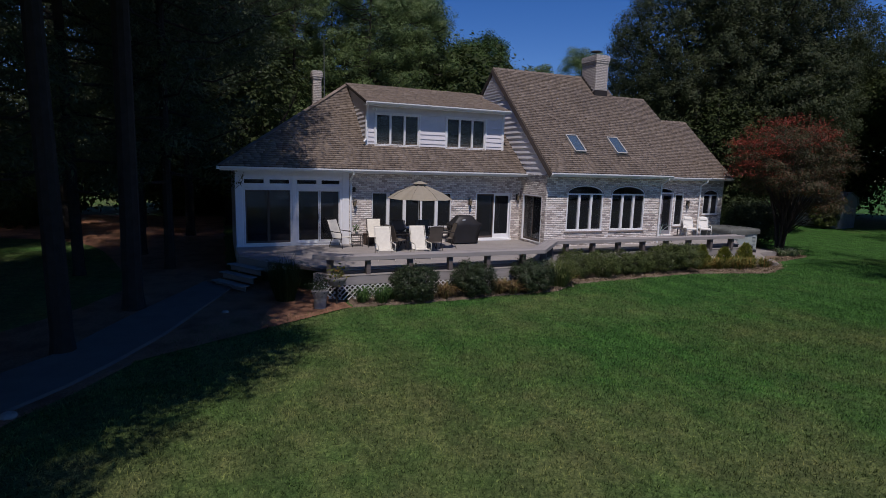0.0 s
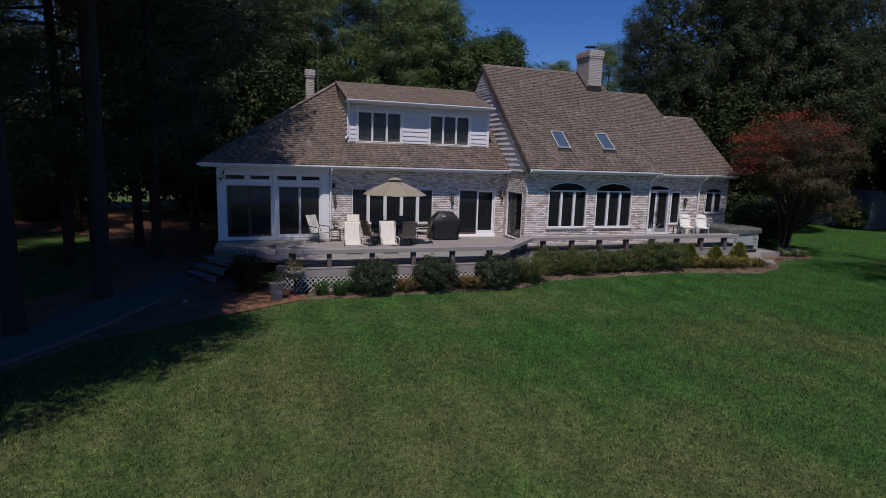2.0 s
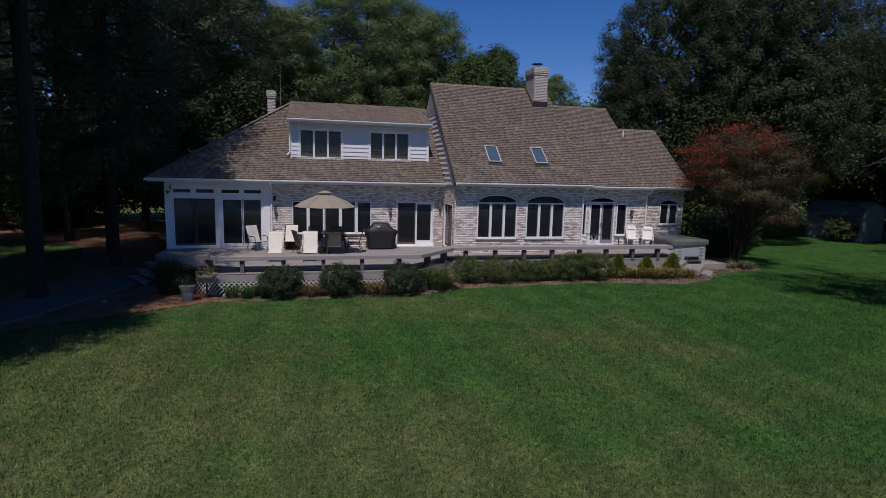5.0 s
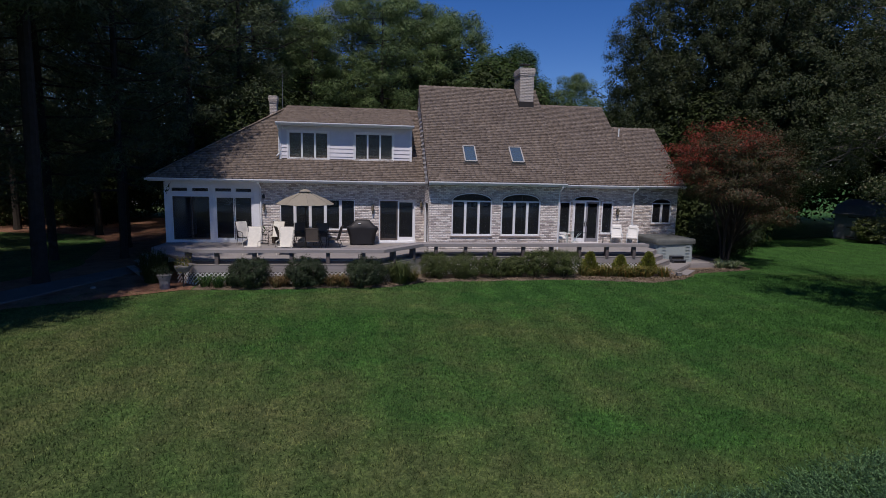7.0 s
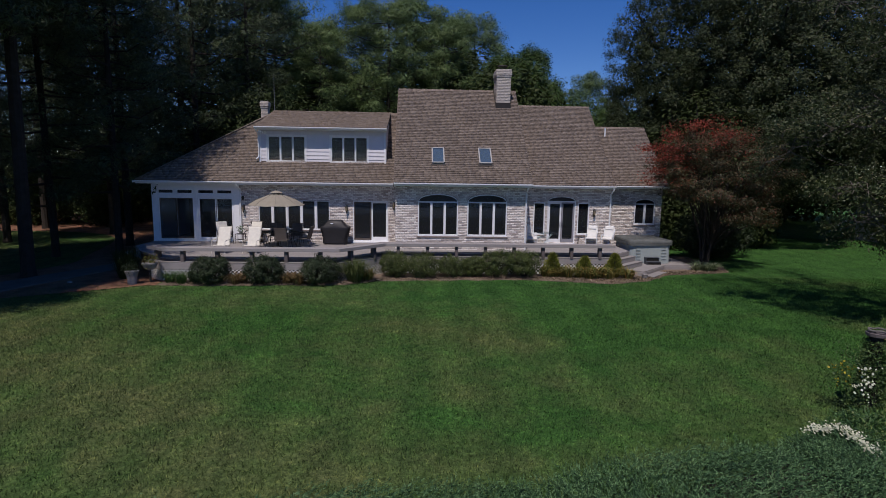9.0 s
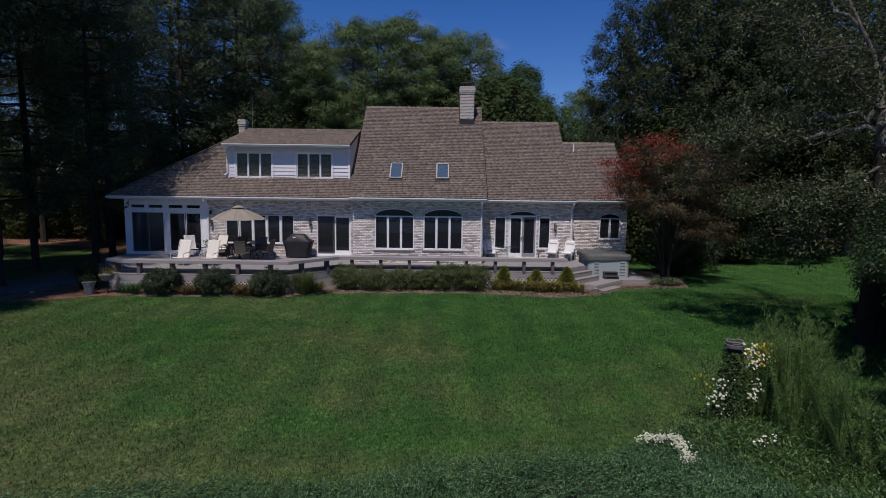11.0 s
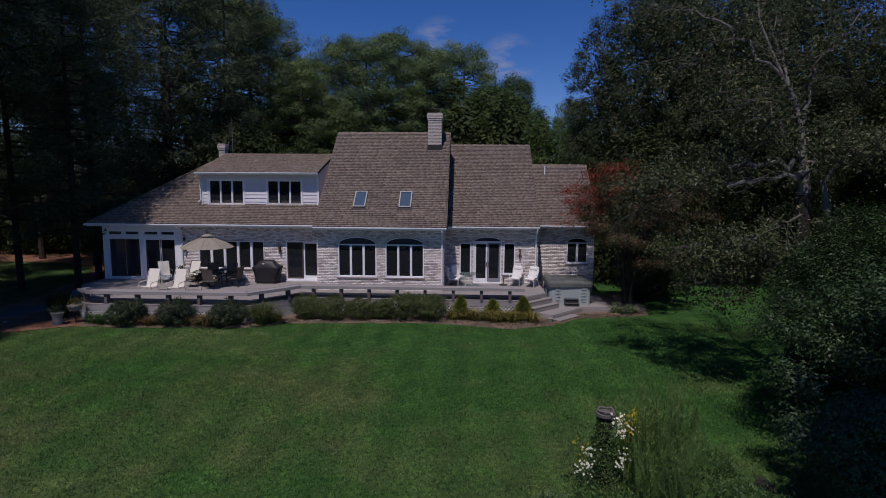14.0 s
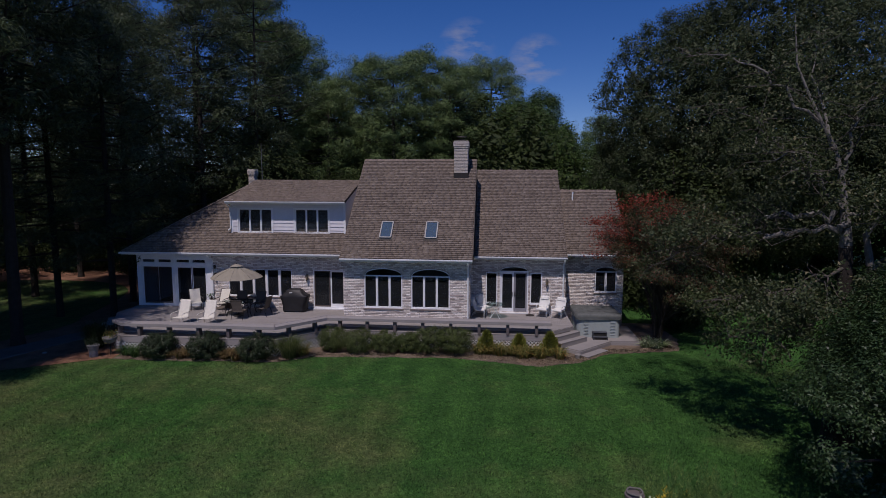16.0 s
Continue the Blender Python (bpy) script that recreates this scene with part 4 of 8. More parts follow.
def gable(x, poly, face, label, mat=SIDING):
    """A gable wall in a plane of constant x, clad with lapped boards that are each a piece of their own."""
    g = Geo()
    vs = [(x, y, z) for y, z in poly] + [(x - face * 0.2, y, z) for y, z in poly]
    n = len(poly)
    fs = [tuple(range(n)), tuple(range(n, 2 * n))[::-1]] + [(i, n + i, n + (i + 1) % n, (i + 1) % n) for i in range(n)]
    g.add(vs, fs)
    w = part("gable", g, mat, house, label)
    zs = [p[1] for p in poly]
    z = min(zs)
    step = 0.235
    while z < max(zs) - 0.05:
        cross = []
        zm = z + step * 0.55
        for i in range(n):
            (y0, z0), (y1, z1) = poly[i], poly[(i + 1) % n]
            if (z0 - zm) * (z1 - zm) < 0:
                cross.append(y0 + (y1 - y0) * (zm - z0) / (z1 - z0))
        if len(cross) >= 2:
            a, b = min(cross), max(cross)
            o = face
            b_ = Geo().add([(x + o * 0.004, a, z + step + 0.01), (x + o * 0.004, b, z + step + 0.01), (x + o * 0.05, b, z), (x + o * 0.05, a, z), (x + o * 0.004, a, z), (x + o * 0.004, b, z)],
                           [(0, 1, 2, 3), (3, 2, 5, 4), (1, 5, 2), (0, 3, 4)])
            part("siding_board", b_, mat, w)
        z += step
    return w


# side of the arched block above the left roof
gable(XA0, [(YA + 0.02, 4.06), (31.0, 4.06), (30.8, 4.35), (RA[0], RA[1] - 0.26), (YA + 0.02, 4.38)], -1, "pale lapped siding on the tall gable")
gable(XA1, [(YA + 0.02, 4.06), (31.0, 4.06), (RA[0], RA[1] - 0.26), (YA + 0.02, 4.38)], 1, "pale lapped siding on the gable")
gable(XF1 - 0.06, [(YF + 0.02, 4.0), (32.0, 4.0), (RF[0], RF[1] - 0.25), (YF + 0.02, 4.28)], 1, "pale lapped siding on the gable")
gable(XR1, [(YR + 0.02, 4.0), (30.8, 4.0), (RR[0], RR[1] - 0.22), (YR + 0.02, 4.25)], 1, "pale lapped siding on the end gable")
# vent near the top of the tall gable
g = Geo()
for i in range(9):
    z = 7.75 + i * 0.14
    hw = (RA[1] - 0.4 - z) / 0.87 * 0.92
    if hw > 0.06:
        g.beam((XA0 - 0.045, RA[0] - hw, z), (XA0 - 0.045, RA[0] + hw, z), 0.03, 0.05)
part("gable_vent", g, SOFFIT, house, "slatted triangular vent in the gable")
# rake boards
for x, e, r, t in ((XA0 - 0.07, EA, RA, 0.24), (XA1 + 0.145, EA, RA, 0.24), (XF1 + 0.006, EF, RF, 0.22), (XR1 + 0.156, ER, RR, 0.2)):
    part("rake_board", Geo().slab([(x - 0.018, e[0], e[1] - 0.03), (x + 0.018, e[0], e[1] - 0.03), (x + 0.018, r[0], r[1] - 0.03), (x - 0.018, r[0], r[1] - 0.03)], t), RAKE, house)

# eaves: soffits, boards and gutters
def eave(x0, x1, e, wall_y, sof=-0.16):
    y, z = e
    part("soffit", Geo().box(x0, y + 0.03, z + sof, x1, wall_y, z + sof + 0.03, 0.004), SOFFIT, house)
    part("fascia_board", Geo().box(x0, y + 0.005, z - 0.17, x1, y + 0.03, z - 0.012, 0.004), WHITE, house)
    g = Geo()
    prof = [(0.0, -0.03), (-0.002, -0.125), (-0.07, -0.125), (-0.115, -0.06), (-0.115, -0.018), (-0.105, -0.018), (-0.1, -0.055), (-0.06, -0.115), (-0.01, -0.115), (-0.01, -0.03)]
    vs = [(x, y + p[0], z + p[1]) for x in (x0, x1) for p in prof]
    n = len(prof)
    g.add(vs, [(i, (i + 1) % n, n + (i + 1) % n, n + i) for i in range(n)] + [tuple(range(n))[::-1], tuple(range(n, 2 * n))])
    return part("gutter", g, GUTTER, house, "white metal gutter")


eave(TIPX, XA0 - 0.02, EL, YL)
eave(XA0 - 0.06, XA1 + 0.14, EA, YA)
eave(XA1 + 0.16, XF1 - 0.0, EF, YF)
eave(XF1 + 0.02, XR1 + 0.15, ER, YR)
part("gutter", Geo().box(TIPX - 0.11, EL[0] - 0.1, EL[1] - 0.125, TIPX - 0.005, back[0], EL[1] - 0.03, 0.02), GUTTER, house)


def downspout(x, e, wall_y, bottom=1.02):
    y, z = e
    w = wall_y - 0.06
    part("downspout", Geo().tube([(x, y - 0.05, z - 0.12), (x, y - 0.04, z - 0.2), (x, w, z - 0.42), (x, w, z - 0.55), (x, w, bottom + 0.15), (x, w - 0.03, bottom + 0.05), (x, w - 0.12, bottom)], 0.042, 8), GUTTER, house, "white downspout")


downspout(2.92, EL, YL)
downspout(XA1 - 0.08, EA, YA, 0.6)
downspout(XF1 - 0.12, EF, YF)

# ---- dormer ----
YD, DX0, DX1 = 23.0, 3.73, 10.27
GD = (22.55, 6.88)
DW = [(4.16, 6.10, 5.12, 6.44), (7.41, 9.32, 5.12, 6.44)]
dbot = EL[1] + (YD - EL[0]) * (RL[1] - EL[1]) / (RL[0] - EL[0]) - 0.12
dw = part("dormer_wall", wall_geo(DX0, DX1, dbot, 6.8, YD, 0.2, DW), SIDING, house, "wide shed dormer clad in pale lapped siding")
z = dbot + 0.05
while z < 6.7:
    for a, b in ((DX0 + 0.1, DX1 - 0.1),):
        segs = [(a, b)]
        for h in DW:
            if h[2] - 0.12 < z + 0.1 < h[3] + 0.04:
                segs = [s for p, q in segs for s in ((p, min(q, h[0] - 0.02)), (max(p, h[1] + 0.02), q)) if s[1] - s[0] > 0.05]
        for p, q in segs:
            part("siding_board", Geo().add([(p, YD - 0.004, z + 0.205), (q, YD - 0.004, z + 0.205), (q, YD - 0.034, z), (p, YD - 0.034, z), (p, YD - 0.002, z), (q, YD - 0.002, z)], [(3, 2, 1, 0), (4, 5, 2, 3), (0, 4, 3), (1, 2, 5)]), SIDING, dw)
    z += 0.2
part("corner_board", Geo().box(DX0 - 0.02, YD - 0.045, dbot, DX0 + 0.1, YD - 0.003, 6.8), WHITE, dw)
part("corner_board", Geo().box(DX1 - 0.1, YD - 0.045, dbot, DX1 + 0.02, YD - 0.003, 6.8), WHITE, dw)
for x in (DX0, DX1):
    g = Geo()
    s = -1 if x == DX0 else 1
    q = [(x, YD, dbot), (x, RL[0], RL[1] - 0.1), (x, RL[0], RL[1] - 0.05), (x, YD, 6.85)]
    vs = q + [(p[0] - s * 0.12, p[1], p[2]) for p in q]
    g.add(vs, [(0, 1, 2, 3), (7, 6, 5, 4), (0, 4, 5, 1), (3, 2, 6, 7)])
    ck = part("cheek", g, SIDING, dw)
    z = dbot + 0.1
    while z < 7.6:
        ylo = YD if z < 6.85 else YD + (z - 6.85) / (RL[1] - 6.9) * (RL[0] - YD)
        yhi = YD + (z - dbot) / (RL[1] - 0.1 - dbot) * (RL[0] - YD) - 0.05
        if yhi - ylo > 0.1:
            part("siding_board", Geo().add([(x + s * 0.004, ylo, z + 0.19), (x + s * 0.004, yhi, z + 0.19), (x + s * 0.03, yhi, z), (x + s * 0.03, ylo, z)], [(0, 1, 2, 3)]), SIDING, ck)
        z += 0.19
for h in DW:
    wdw = window(h, YD, 3, "white three-leaf dormer window", frame=0.055, mull=0.085, sill=False)
    part("casing", Geo().box(h[0] - 0.07, YD - 0.05, h[2] - 0.07, h[1] + 0.07, YD - 0.002, h[2]).box(h[0] - 0.07, YD - 0.05, h[3], h[1] + 0.07, YD - 0.002, h[3] + 0.06).box(h[0] - 0.07, YD - 0.05, h[2], h[0], YD - 0.002, h[3]).box(h[1], YD - 0.05, h[2], h[1] + 0.07, YD - 0.002, h[3]), WHITE, wdw)
# near-black sheets behind the dormer glass stand for its unlit room
part("room_wall", Geo().box(DX0 + 0.2, YD + 2.2, 5.0, DX1 - 0.2, YD + 2.3, 6.95, 0.01).box(DX0 + 0.13, YD + 1.5, 5.06, DX1 - 0.13, YD + 1.55, 6.85, 0.01), ROOMGLOOM, house)
part("room_floor", Geo().box(DX0 + 0.13, YD + 0.21, 5.0, DX1 - 0.13, YD + 2.2, 5.06, 0.01), INFLOOR, house)
rd = roof("roof", "shallow brown shingle roof over the dormer", [[(DX0 - 0.1, *GD), (DX1 + 0.08, *GD), (DX1 + 0.08, RL[0], RL[1] + 0.05), (DX0 - 0.1, RL[0], RL[1] + 0.05)]], 0.12)
udm, ldm = slope(*GD, RL[0], RL[1] + 0.05)
cover(rd, *shingles((DX0 - 0.1, *GD), (1, 0, 0), udm, DX1 - DX0 + 0.18, ldm, None, 16))
eave(DX0 - 0.1, DX1 + 0.08, GD, YD, -0.15)
part("downspout", Geo().tube([(DX0 - 0.03, GD[0] - 0.05, GD[1] - 0.12), (DX0 + 0.0, YD - 0.1, GD[1] - 0.4), (DX0 + 0.0, YD - 0.1, dbot + 0.35), (DX0 - 0.12, YD - 0.16, dbot + 0.22)], 0.04, 8), GUTTER, house, "white downspout")
part("floodlight", Geo().lathe([(0.03, 0), (0.04, 0.03)], 10, (4.0, YD - 0.1, 6.6)).tube([(4.0, YD - 0.12, 6.63), (3.93, YD - 0.24, 6.57)], [0.03, 0.06], 10).tube([(4.03, YD - 0.12, 6.63), (4.13, YD - 0.24, 6.57)], [0.03, 0.06], 10), METAL_WHITE, house)

# ---- skylights, chimneys, roof pipe, mast ----
def skylight(x0, x1, y0, y1):
    k = (RA[1] - EA[1]) / (RA[0] - EA[0])
    zf = lambda y, d: EA[1] + (y - EA[0]) * k + d
    n = Vector((0, -ua.z, ua.y))
    def P(x, y, d):
        return Vector((x, y, zf(y, 0))) + n * d
    g = Geo()
    for a, b in (((x0, y0), (x1, y0)), ((x1, y0), (x1, y1)), ((x1, y1), (x0, y1)), ((x0, y1), (x0, y0))):
        g.beam(P(*a, 0.05), P(*b, 0.05), 0.06, 0.12, up=n)
    s = part("skylight", g, SKYFRAME, house, "white-framed roof window reflecting the sky")
    q = [P(x0, y0, 0.1), P(x1, y0, 0.1), P(x1, y1, 0.1), P(x0, y1, 0.1)]
    p = part("pane", Geo().slab(q, 0.01), SKYGLASS, s)
    p.visible_shadow = False
    # blue sheet added under the pane in place of reflected sky
    q = [P(x0, y0, 0.065), P(x1, y0, 0.065), P(x1, y1, 0.065), P(x0, y1, 0.065)]
    part("lining", Geo().slab(q, 0.01), SKYTONE, s, "blue sheet standing for the sky's reflection")
    q = [P(x0 - 0.08, y0 - 0.12, 0.03), P(x1 + 0.08, y0 - 0.12, 0.03), P(x1 + 0.08, y0 - 0.03, 0.03), P(x0 - 0.08, y0 - 0.03, 0.03)]
    part("flashing", Geo().slab(q, 0.015), METAL_DARK, s)


skylight(12.65, 13.22, 20.66, 21.5)
skylight(14.96, 15.54, 20.66, 21.5)


def chimney(x0, x1, y0, y1, z0, z1, corbel, label, cap):
    g = Geo().box(x0, y0, z0, x1, y1, z1 - 0.4, 0.004)
    steps = [(0.05, z1 - 0.4, z1 - 0.3), (0.09, z1 - 0.3, z1 - 0.06), (0.05, z1 - 0.06, z1)]
    for d, a, b in steps:
        d *= corbel
        g.box(x0 - d, y0 - d, a, x1 + d, y1 + d, b, 0.004)
    c = part("chimney", g, MORTAR, house, label)
    V, F, o = [], [], 0
    for face, (a0, a1), zz in (("f", (x0, x1), (z0, z1 - 0.4)), ("l", (y0, y1), (z0, z1 - 0.4)), ("r", (y0, y1), (z0, z1 - 0.4))):
        v, f = brick_face(a0, a1, zz[0], zz[1], [], rnd=random.Random(len(V) + 3))
        if face == "f":
            v[:, 1] += y0
        elif face == "l":
            v = np.stack([x0 + v[:, 1], v[:, 0], v[:, 2]], 1)
            f = f[:, ::-1]
        else:
            v = np.stack([x1 - v[:, 1], v[:, 0], v[:, 2]], 1)
        V.append(v)
        F.append(f + o)
        o += len(v)
    for d, a, b in steps:
        d *= corbel
        for face in "flr":
            a0, a1 = (x0 - d, x1 + d) if face == "f" else (y0 - d, y1 + d)
            v, f = brick_face(a0, a1, a, b + 0.02, [], rnd=random.Random(9))
            if face == "f":
                v[:, 1] += y0 - d
            elif face == "l":
                v = np.stack([x0 - d + v[:, 1], v[:, 0], v[:, 2]], 1)
                f = f[:, ::-1]
            else:
                v = np.stack([x1 + d - v[:, 1], v[:, 0], v[:, 2]], 1)
            V.append(v)
            F.append(f + o)
            o += len(v)
    b = part("brick", stuff_mesh("brick", np.concatenate(V), np.concatenate(F), STACKBRICK), None, c)
    b["kind"] = "stuff"
    if cap:
        cx, cy = (x0 + x1) / 2, (y0 + y1) / 2
        g = Geo().lathe([(0.16, 0), (0.16, 0.12)], 14, (cx, cy, z1))
        for a in range(4):
            dx, dy = 0.15 * math.cos(a * 1.57 + 0.8), 0.15 * math.sin(a * 1.57 + 0.8)
            g.beam((cx + dx, cy + dy, z1 + 0.1), (cx + dx, cy + dy, z1 + 0.27), 0.02, 0.02, up=(0, 1, 0))
        g.lathe([(0.3, 0.26), (0.28, 0.29), (0.02, 0.33)], 14, (cx, cy, z1))
        part("flue_cap", g, METAL_DARK, c, "dark metal flue cap")
    return c


chimney(16.17, 16.93, 24.22, 25.4, 7.3, 10.22, 0.55, "tall whitewashed brick chimney with corbelled top", True)
_k = (RA[1] - EA[1]) / (RA[0] - EA[0])
_zc = lambda y: EA[1] + (y - EA[0]) * _k
g = Geo().box(16.14, 24.185, _zc(24.2) - 0.1, 16.96, 24.215, _zc(24.2) + 0.3, 0.004)
for x in (16.14, 16.93):
    for i in range(7):
        y = 24.22 + i * 0.17
        g.box(x, y, _zc(y) - 0.1, x + 0.03, y + 0.17, _zc(y) + 0.2, 0.003)
part("flashing", g, METAL_DARK, house, "dark stepped lead flashing round the chimney")
chimney(2.4, 2.8, 28.3, 28.75, 5.5, 8.78, 0.6, "small whitewashed brick chimney", False)
part("vent_pipe", Geo().tube([(23.05, 26.6, 6.7), (23.05, 26.6, 7.32), (23.05, 26.6, 7.42)], [0.045, 0.045, 0.06], 10), METAL_WHITE, house, "white roof vent pipe")
mast = thing("antenna_mast", (3.05, 28.95, 5.9), "thin metal antenna mast beside the small chimney", "antenna")
part("pole", Geo().tube([(3.05, 28.95, 5.6), (3.05, 28.95, 8.6), (3.05, 28.95, 10.5)], [0.025, 0.02, 0.01], 6), GREYROOF, mast)


# ---- wall lanterns ----
def lantern(x, y, z):
    t = thing("wall_lantern", (x, y, z), "dark bronze carriage lantern on the brick wall", "lantern", "wall lanterns")
    part("backplate", Geo().box(x - 0.05, y - 0.025, z - 0.14, x + 0.05, y - 0.006, z + 0.14, 0.01), METAL_DARK, t)
    part("arm", Geo().tube([(x, y - 0.02, z + 0.05), (x, y - 0.1, z + 0.13), (x, y - 0.15, z + 0.1)], 0.012, 6), METAL_DARK, t)
    part("glass", Geo().lathe([(0.045, -0.14), (0.075, 0.04), (0.06, 0.05)], 6, (x, y - 0.15, z)), LAMPGLASS, t)
    part("cap", Geo().lathe([(0.09, 0.05), (0.07, 0.08), (0.02, 0.15), (0.01, 0.19)], 6, (x, y - 0.15, z)), METAL_DARK, t)
    part("finial", Geo().lathe([(0.05, -0.15), (0.03, -0.18), (0.008, -0.3)], 6, (x, y - 0.15, z)), METAL_DARK, t)


for x, y, z in ((3.08, YL, 2.75), (8.3, YL, 2.78), (21.22, YF, 2.72), (10.72, YL, 3.0)):
    lantern(x, y, z)
bell = thing("wall_sconce", (3.06, YL, 3.26), "small dark fixture on the brick wall", "fixture")
part("body", Geo().box(3.0, YL - 0.1, 3.15, 3.12, YL - 0.008, 3.36, 0.03), METAL_DARK, bell)

# ---- deck ----
deck = thing("deck", (12, 19, 0), "weathered grey wooden deck raised on lattice skirting", "deck")
EDGE = [(-1.5, 20.4), (-0.6, 19.0), (0.95, 17.25), (1.5, 16.85), (8.55, 16.85), (10.35, 18.85), (21.15, 18.85), (22.3, 19.95), (22.3, 22.2)]
PLAN = EDGE + [(22.2, 23.7), (-1.5, 23.7)]


def span(poly, y):
    """The stretch of x inside a plan at a given y."""
    xs = []
    n = len(poly)
    for i in range(n):
        (x0, y0), (x1, y1) = poly[i], poly[(i + 1) % n]
        if (y0 - y) * (y1 - y) < 0:
            xs.append(x0 + (x1 - x0) * (y - y0) / (y1 - y0))
    xs.sort()
    return list(zip(xs[::2], xs[1::2]))


g = Geo()
rnd = random.Random(21)
y = 16.86
while y < 22.2:
    for a, b in span(PLAN, y + 0.07):
        if y + 0.14 > YA - 0.02:
            cuts = [(a, min(b, XA0 - 0.02)), (max(a, XA1 + 0.02), b)]
        else:
            cuts = [(a, b)]
        for p, q in cuts:
            x = p
            while x < q - 0.05:
                e = min(q, x + rnd.uniform(2.4, 4.9))
                if q - e < 0.5:
                    e = q
                g.box(x + 0.002, y + 0.003, DECK - 0.035, e - 0.002, y + 0.137, DECK + rnd.uniform(-0.002, 0.002), 0.004)
                x = e
    y += 0.14
floor = part("deck_board", g, DECKWOOD, deck)
floor["kind"] = "stuff"

LOW = [(0.62, 17.2), (1.4, 16.62), (8.65, 16.62), (10.45, 18.62), (21.2, 18.62)]


def rim(pts, z0, z1, w, name, mat, parent=deck):
    """Boards set on edge along a line, one a stretch."""
    for a, b in zip(pts, pts[1:]):
        part(name, Geo().beam((*a, (z0 + z1) / 2), (*b, (z0 + z1) / 2), w, z1 - z0), mat, parent)


# rim boards coloured dark for the shade under the bench
rim(EDGE[1:7], 0.875, 0.963, 0.04, "rim_board", DARKWOOD)
rim(LOW, 0.55, 0.825, 0.04, "fascia_board", FASCIA)
for a, b in zip(LOW, LOW[1:]):
    d = (Vector(b) - Vector(a)).normalized()
    n = Vector((-d.y, d.x)) * 0.12
    part("ledge_board", Geo().beam((a[0] + n.x, a[1] + n.y, 0.845), (b[0] + n.x, b[1] + n.y, 0.845), 0.30, 0.035), DECKWOOD, deck)
# stairs side and the open left end
rim([(-1.5, 20.4), (-0.6, 19.0)], 0.6, 0.96, 0.04, "fascia_board", FASCIA)
rim([(21.15, 18.85), (22.3, 19.95)], 0.79, 0.963, 0.04, "riser", FASCIA)


def lattice(a, b, z0, z1):
    """Crossed slats in a panel under the deck, with rails and a dark board added behind for the shade."""
    a, b = Vector(a), Vector(b)
    L = (b - a).length
    d = (b - a) / L
    n = Vector((d.y, -d.x))
    P = lambda u, z, o: (a.x + d.x * u + n.x * o, a.y + d.y * u + n.y * o, z)
    g = Geo()
    H = z1 - z0
    s = 0.165
    k = int((L + H) / s) + 1
    for i in range(k):
        for sign, off in ((1, 0.004), (-1, 0.012)):
            u0 = i * s - (H if sign > 0 else 0)
            u1 = u0 + H
            p, q = (u0, z0), (u1, z1)
            if sign < 0:
                p, q = (u0, z1), (u1, z0)
            c0, c1 = max(p[0], 0), min(q[0], L)
            if c1 - c0 < 0.03:
                continue
            f = lambda u: p[1] + (q[1] - p[1]) * (u - p[0]) / (q[0] - p[0])
            g.beam(P(c0, f(c0), off), P(c1, f(c1), off), 0.036, 0.007, up=(n.x, n.y, 0), c=0.001)
    t = part("lattice_panel", g, LATTICE, deck, "white diagonal lattice")
    # dark board added where only underdeck shade lies
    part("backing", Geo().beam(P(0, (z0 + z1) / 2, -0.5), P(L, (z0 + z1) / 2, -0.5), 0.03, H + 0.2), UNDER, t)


for i in range(len(LOW) - 1):
    a, b = Vector(LOW[i]), Vector(LOW[i + 1])
    m = max(1, round((b - a).length / 2.4))
    for j in range(m):
        lattice(a.lerp(b, j / m), a.lerp(b, (j + 1) / m), 0.08, 0.545)

# benches round the edge
BENCH = [(0.72, 17.35), (1.55, 16.78), (8.62, 16.78), (10.42, 18.72), (21.1, 18.72)]


def bench(a, b, mit0, mit1, first):
    a, b = Vector(a), Vector(b)
    d = (b - a).normalized()
    n = Vector((-d.y, d.x))
    t = thing("deck_bench", ((a.x + b.x) / 2, (a.y + b.y) / 2, DECK), "long backless wooden bench along the deck edge", "bench", "deck benches")
    for i in range(3):
        o = -0.14 + 0.145 * i
        p, q = a + n * o, b + n * o
        p, q = p + d * (mit0 * o), q - d * (mit1 * o)
        part("seat_board", Geo().beam((p.x, p.y, 1.432), (q.x, q.y, 1.432), 0.138, 0.036), FASCIA, t)
    for o, nm in ((-0.225, "apron"), (0.235, "apron")):
        p, q = a + n * o + d * mit0 * o, b + n * o - d * mit1 * o
        part(nm, Geo().beam((p.x, p.y, 1.395), (q.x, q.y, 1.395), 0.036, 0.14), FASCIA, t)
    L = (b - a).length
    k = max(1, round(L / 1.3))
    for i in range(k + (1 if first else 0)):
        u = (i + 0.5) * L / k if k > 1 else L / 2
        if u > L:
            continue
        p = a + d * u
        # supports take the dark wood as shade below the seat
        part("support", Geo().beam((p.x - n.x * 0.04, p.y - n.y * 0.04, DECK - 0.2), (p.x - n.x * 0.04, p.y - n.y * 0.04, 1.41), 0.14, 0.24, up=(n.x, n.y, 0)), DARKWOOD, t)


for i in range(4):
    ang = []
    for k in (i, i + 1):
        if 0 < k < 4:
            d0 = (Vector(BENCH[k]) - Vector(BENCH[k - 1])).normalized()
            d1 = (Vector(BENCH[k + 1]) - Vector(BENCH[k])).normalized()
            ang.append(math.tan(math.atan2(d0.x * d1.y - d0.y * d1.x, d0.dot(d1)) / 2))
        else:
            ang.append(0.0)
    bench(BENCH[i], BENCH[i + 1], ang[0], ang[1], False)

# stairs at the tub end: two treads, a low platform and one more step
o = Vector((0.707, -0.707))
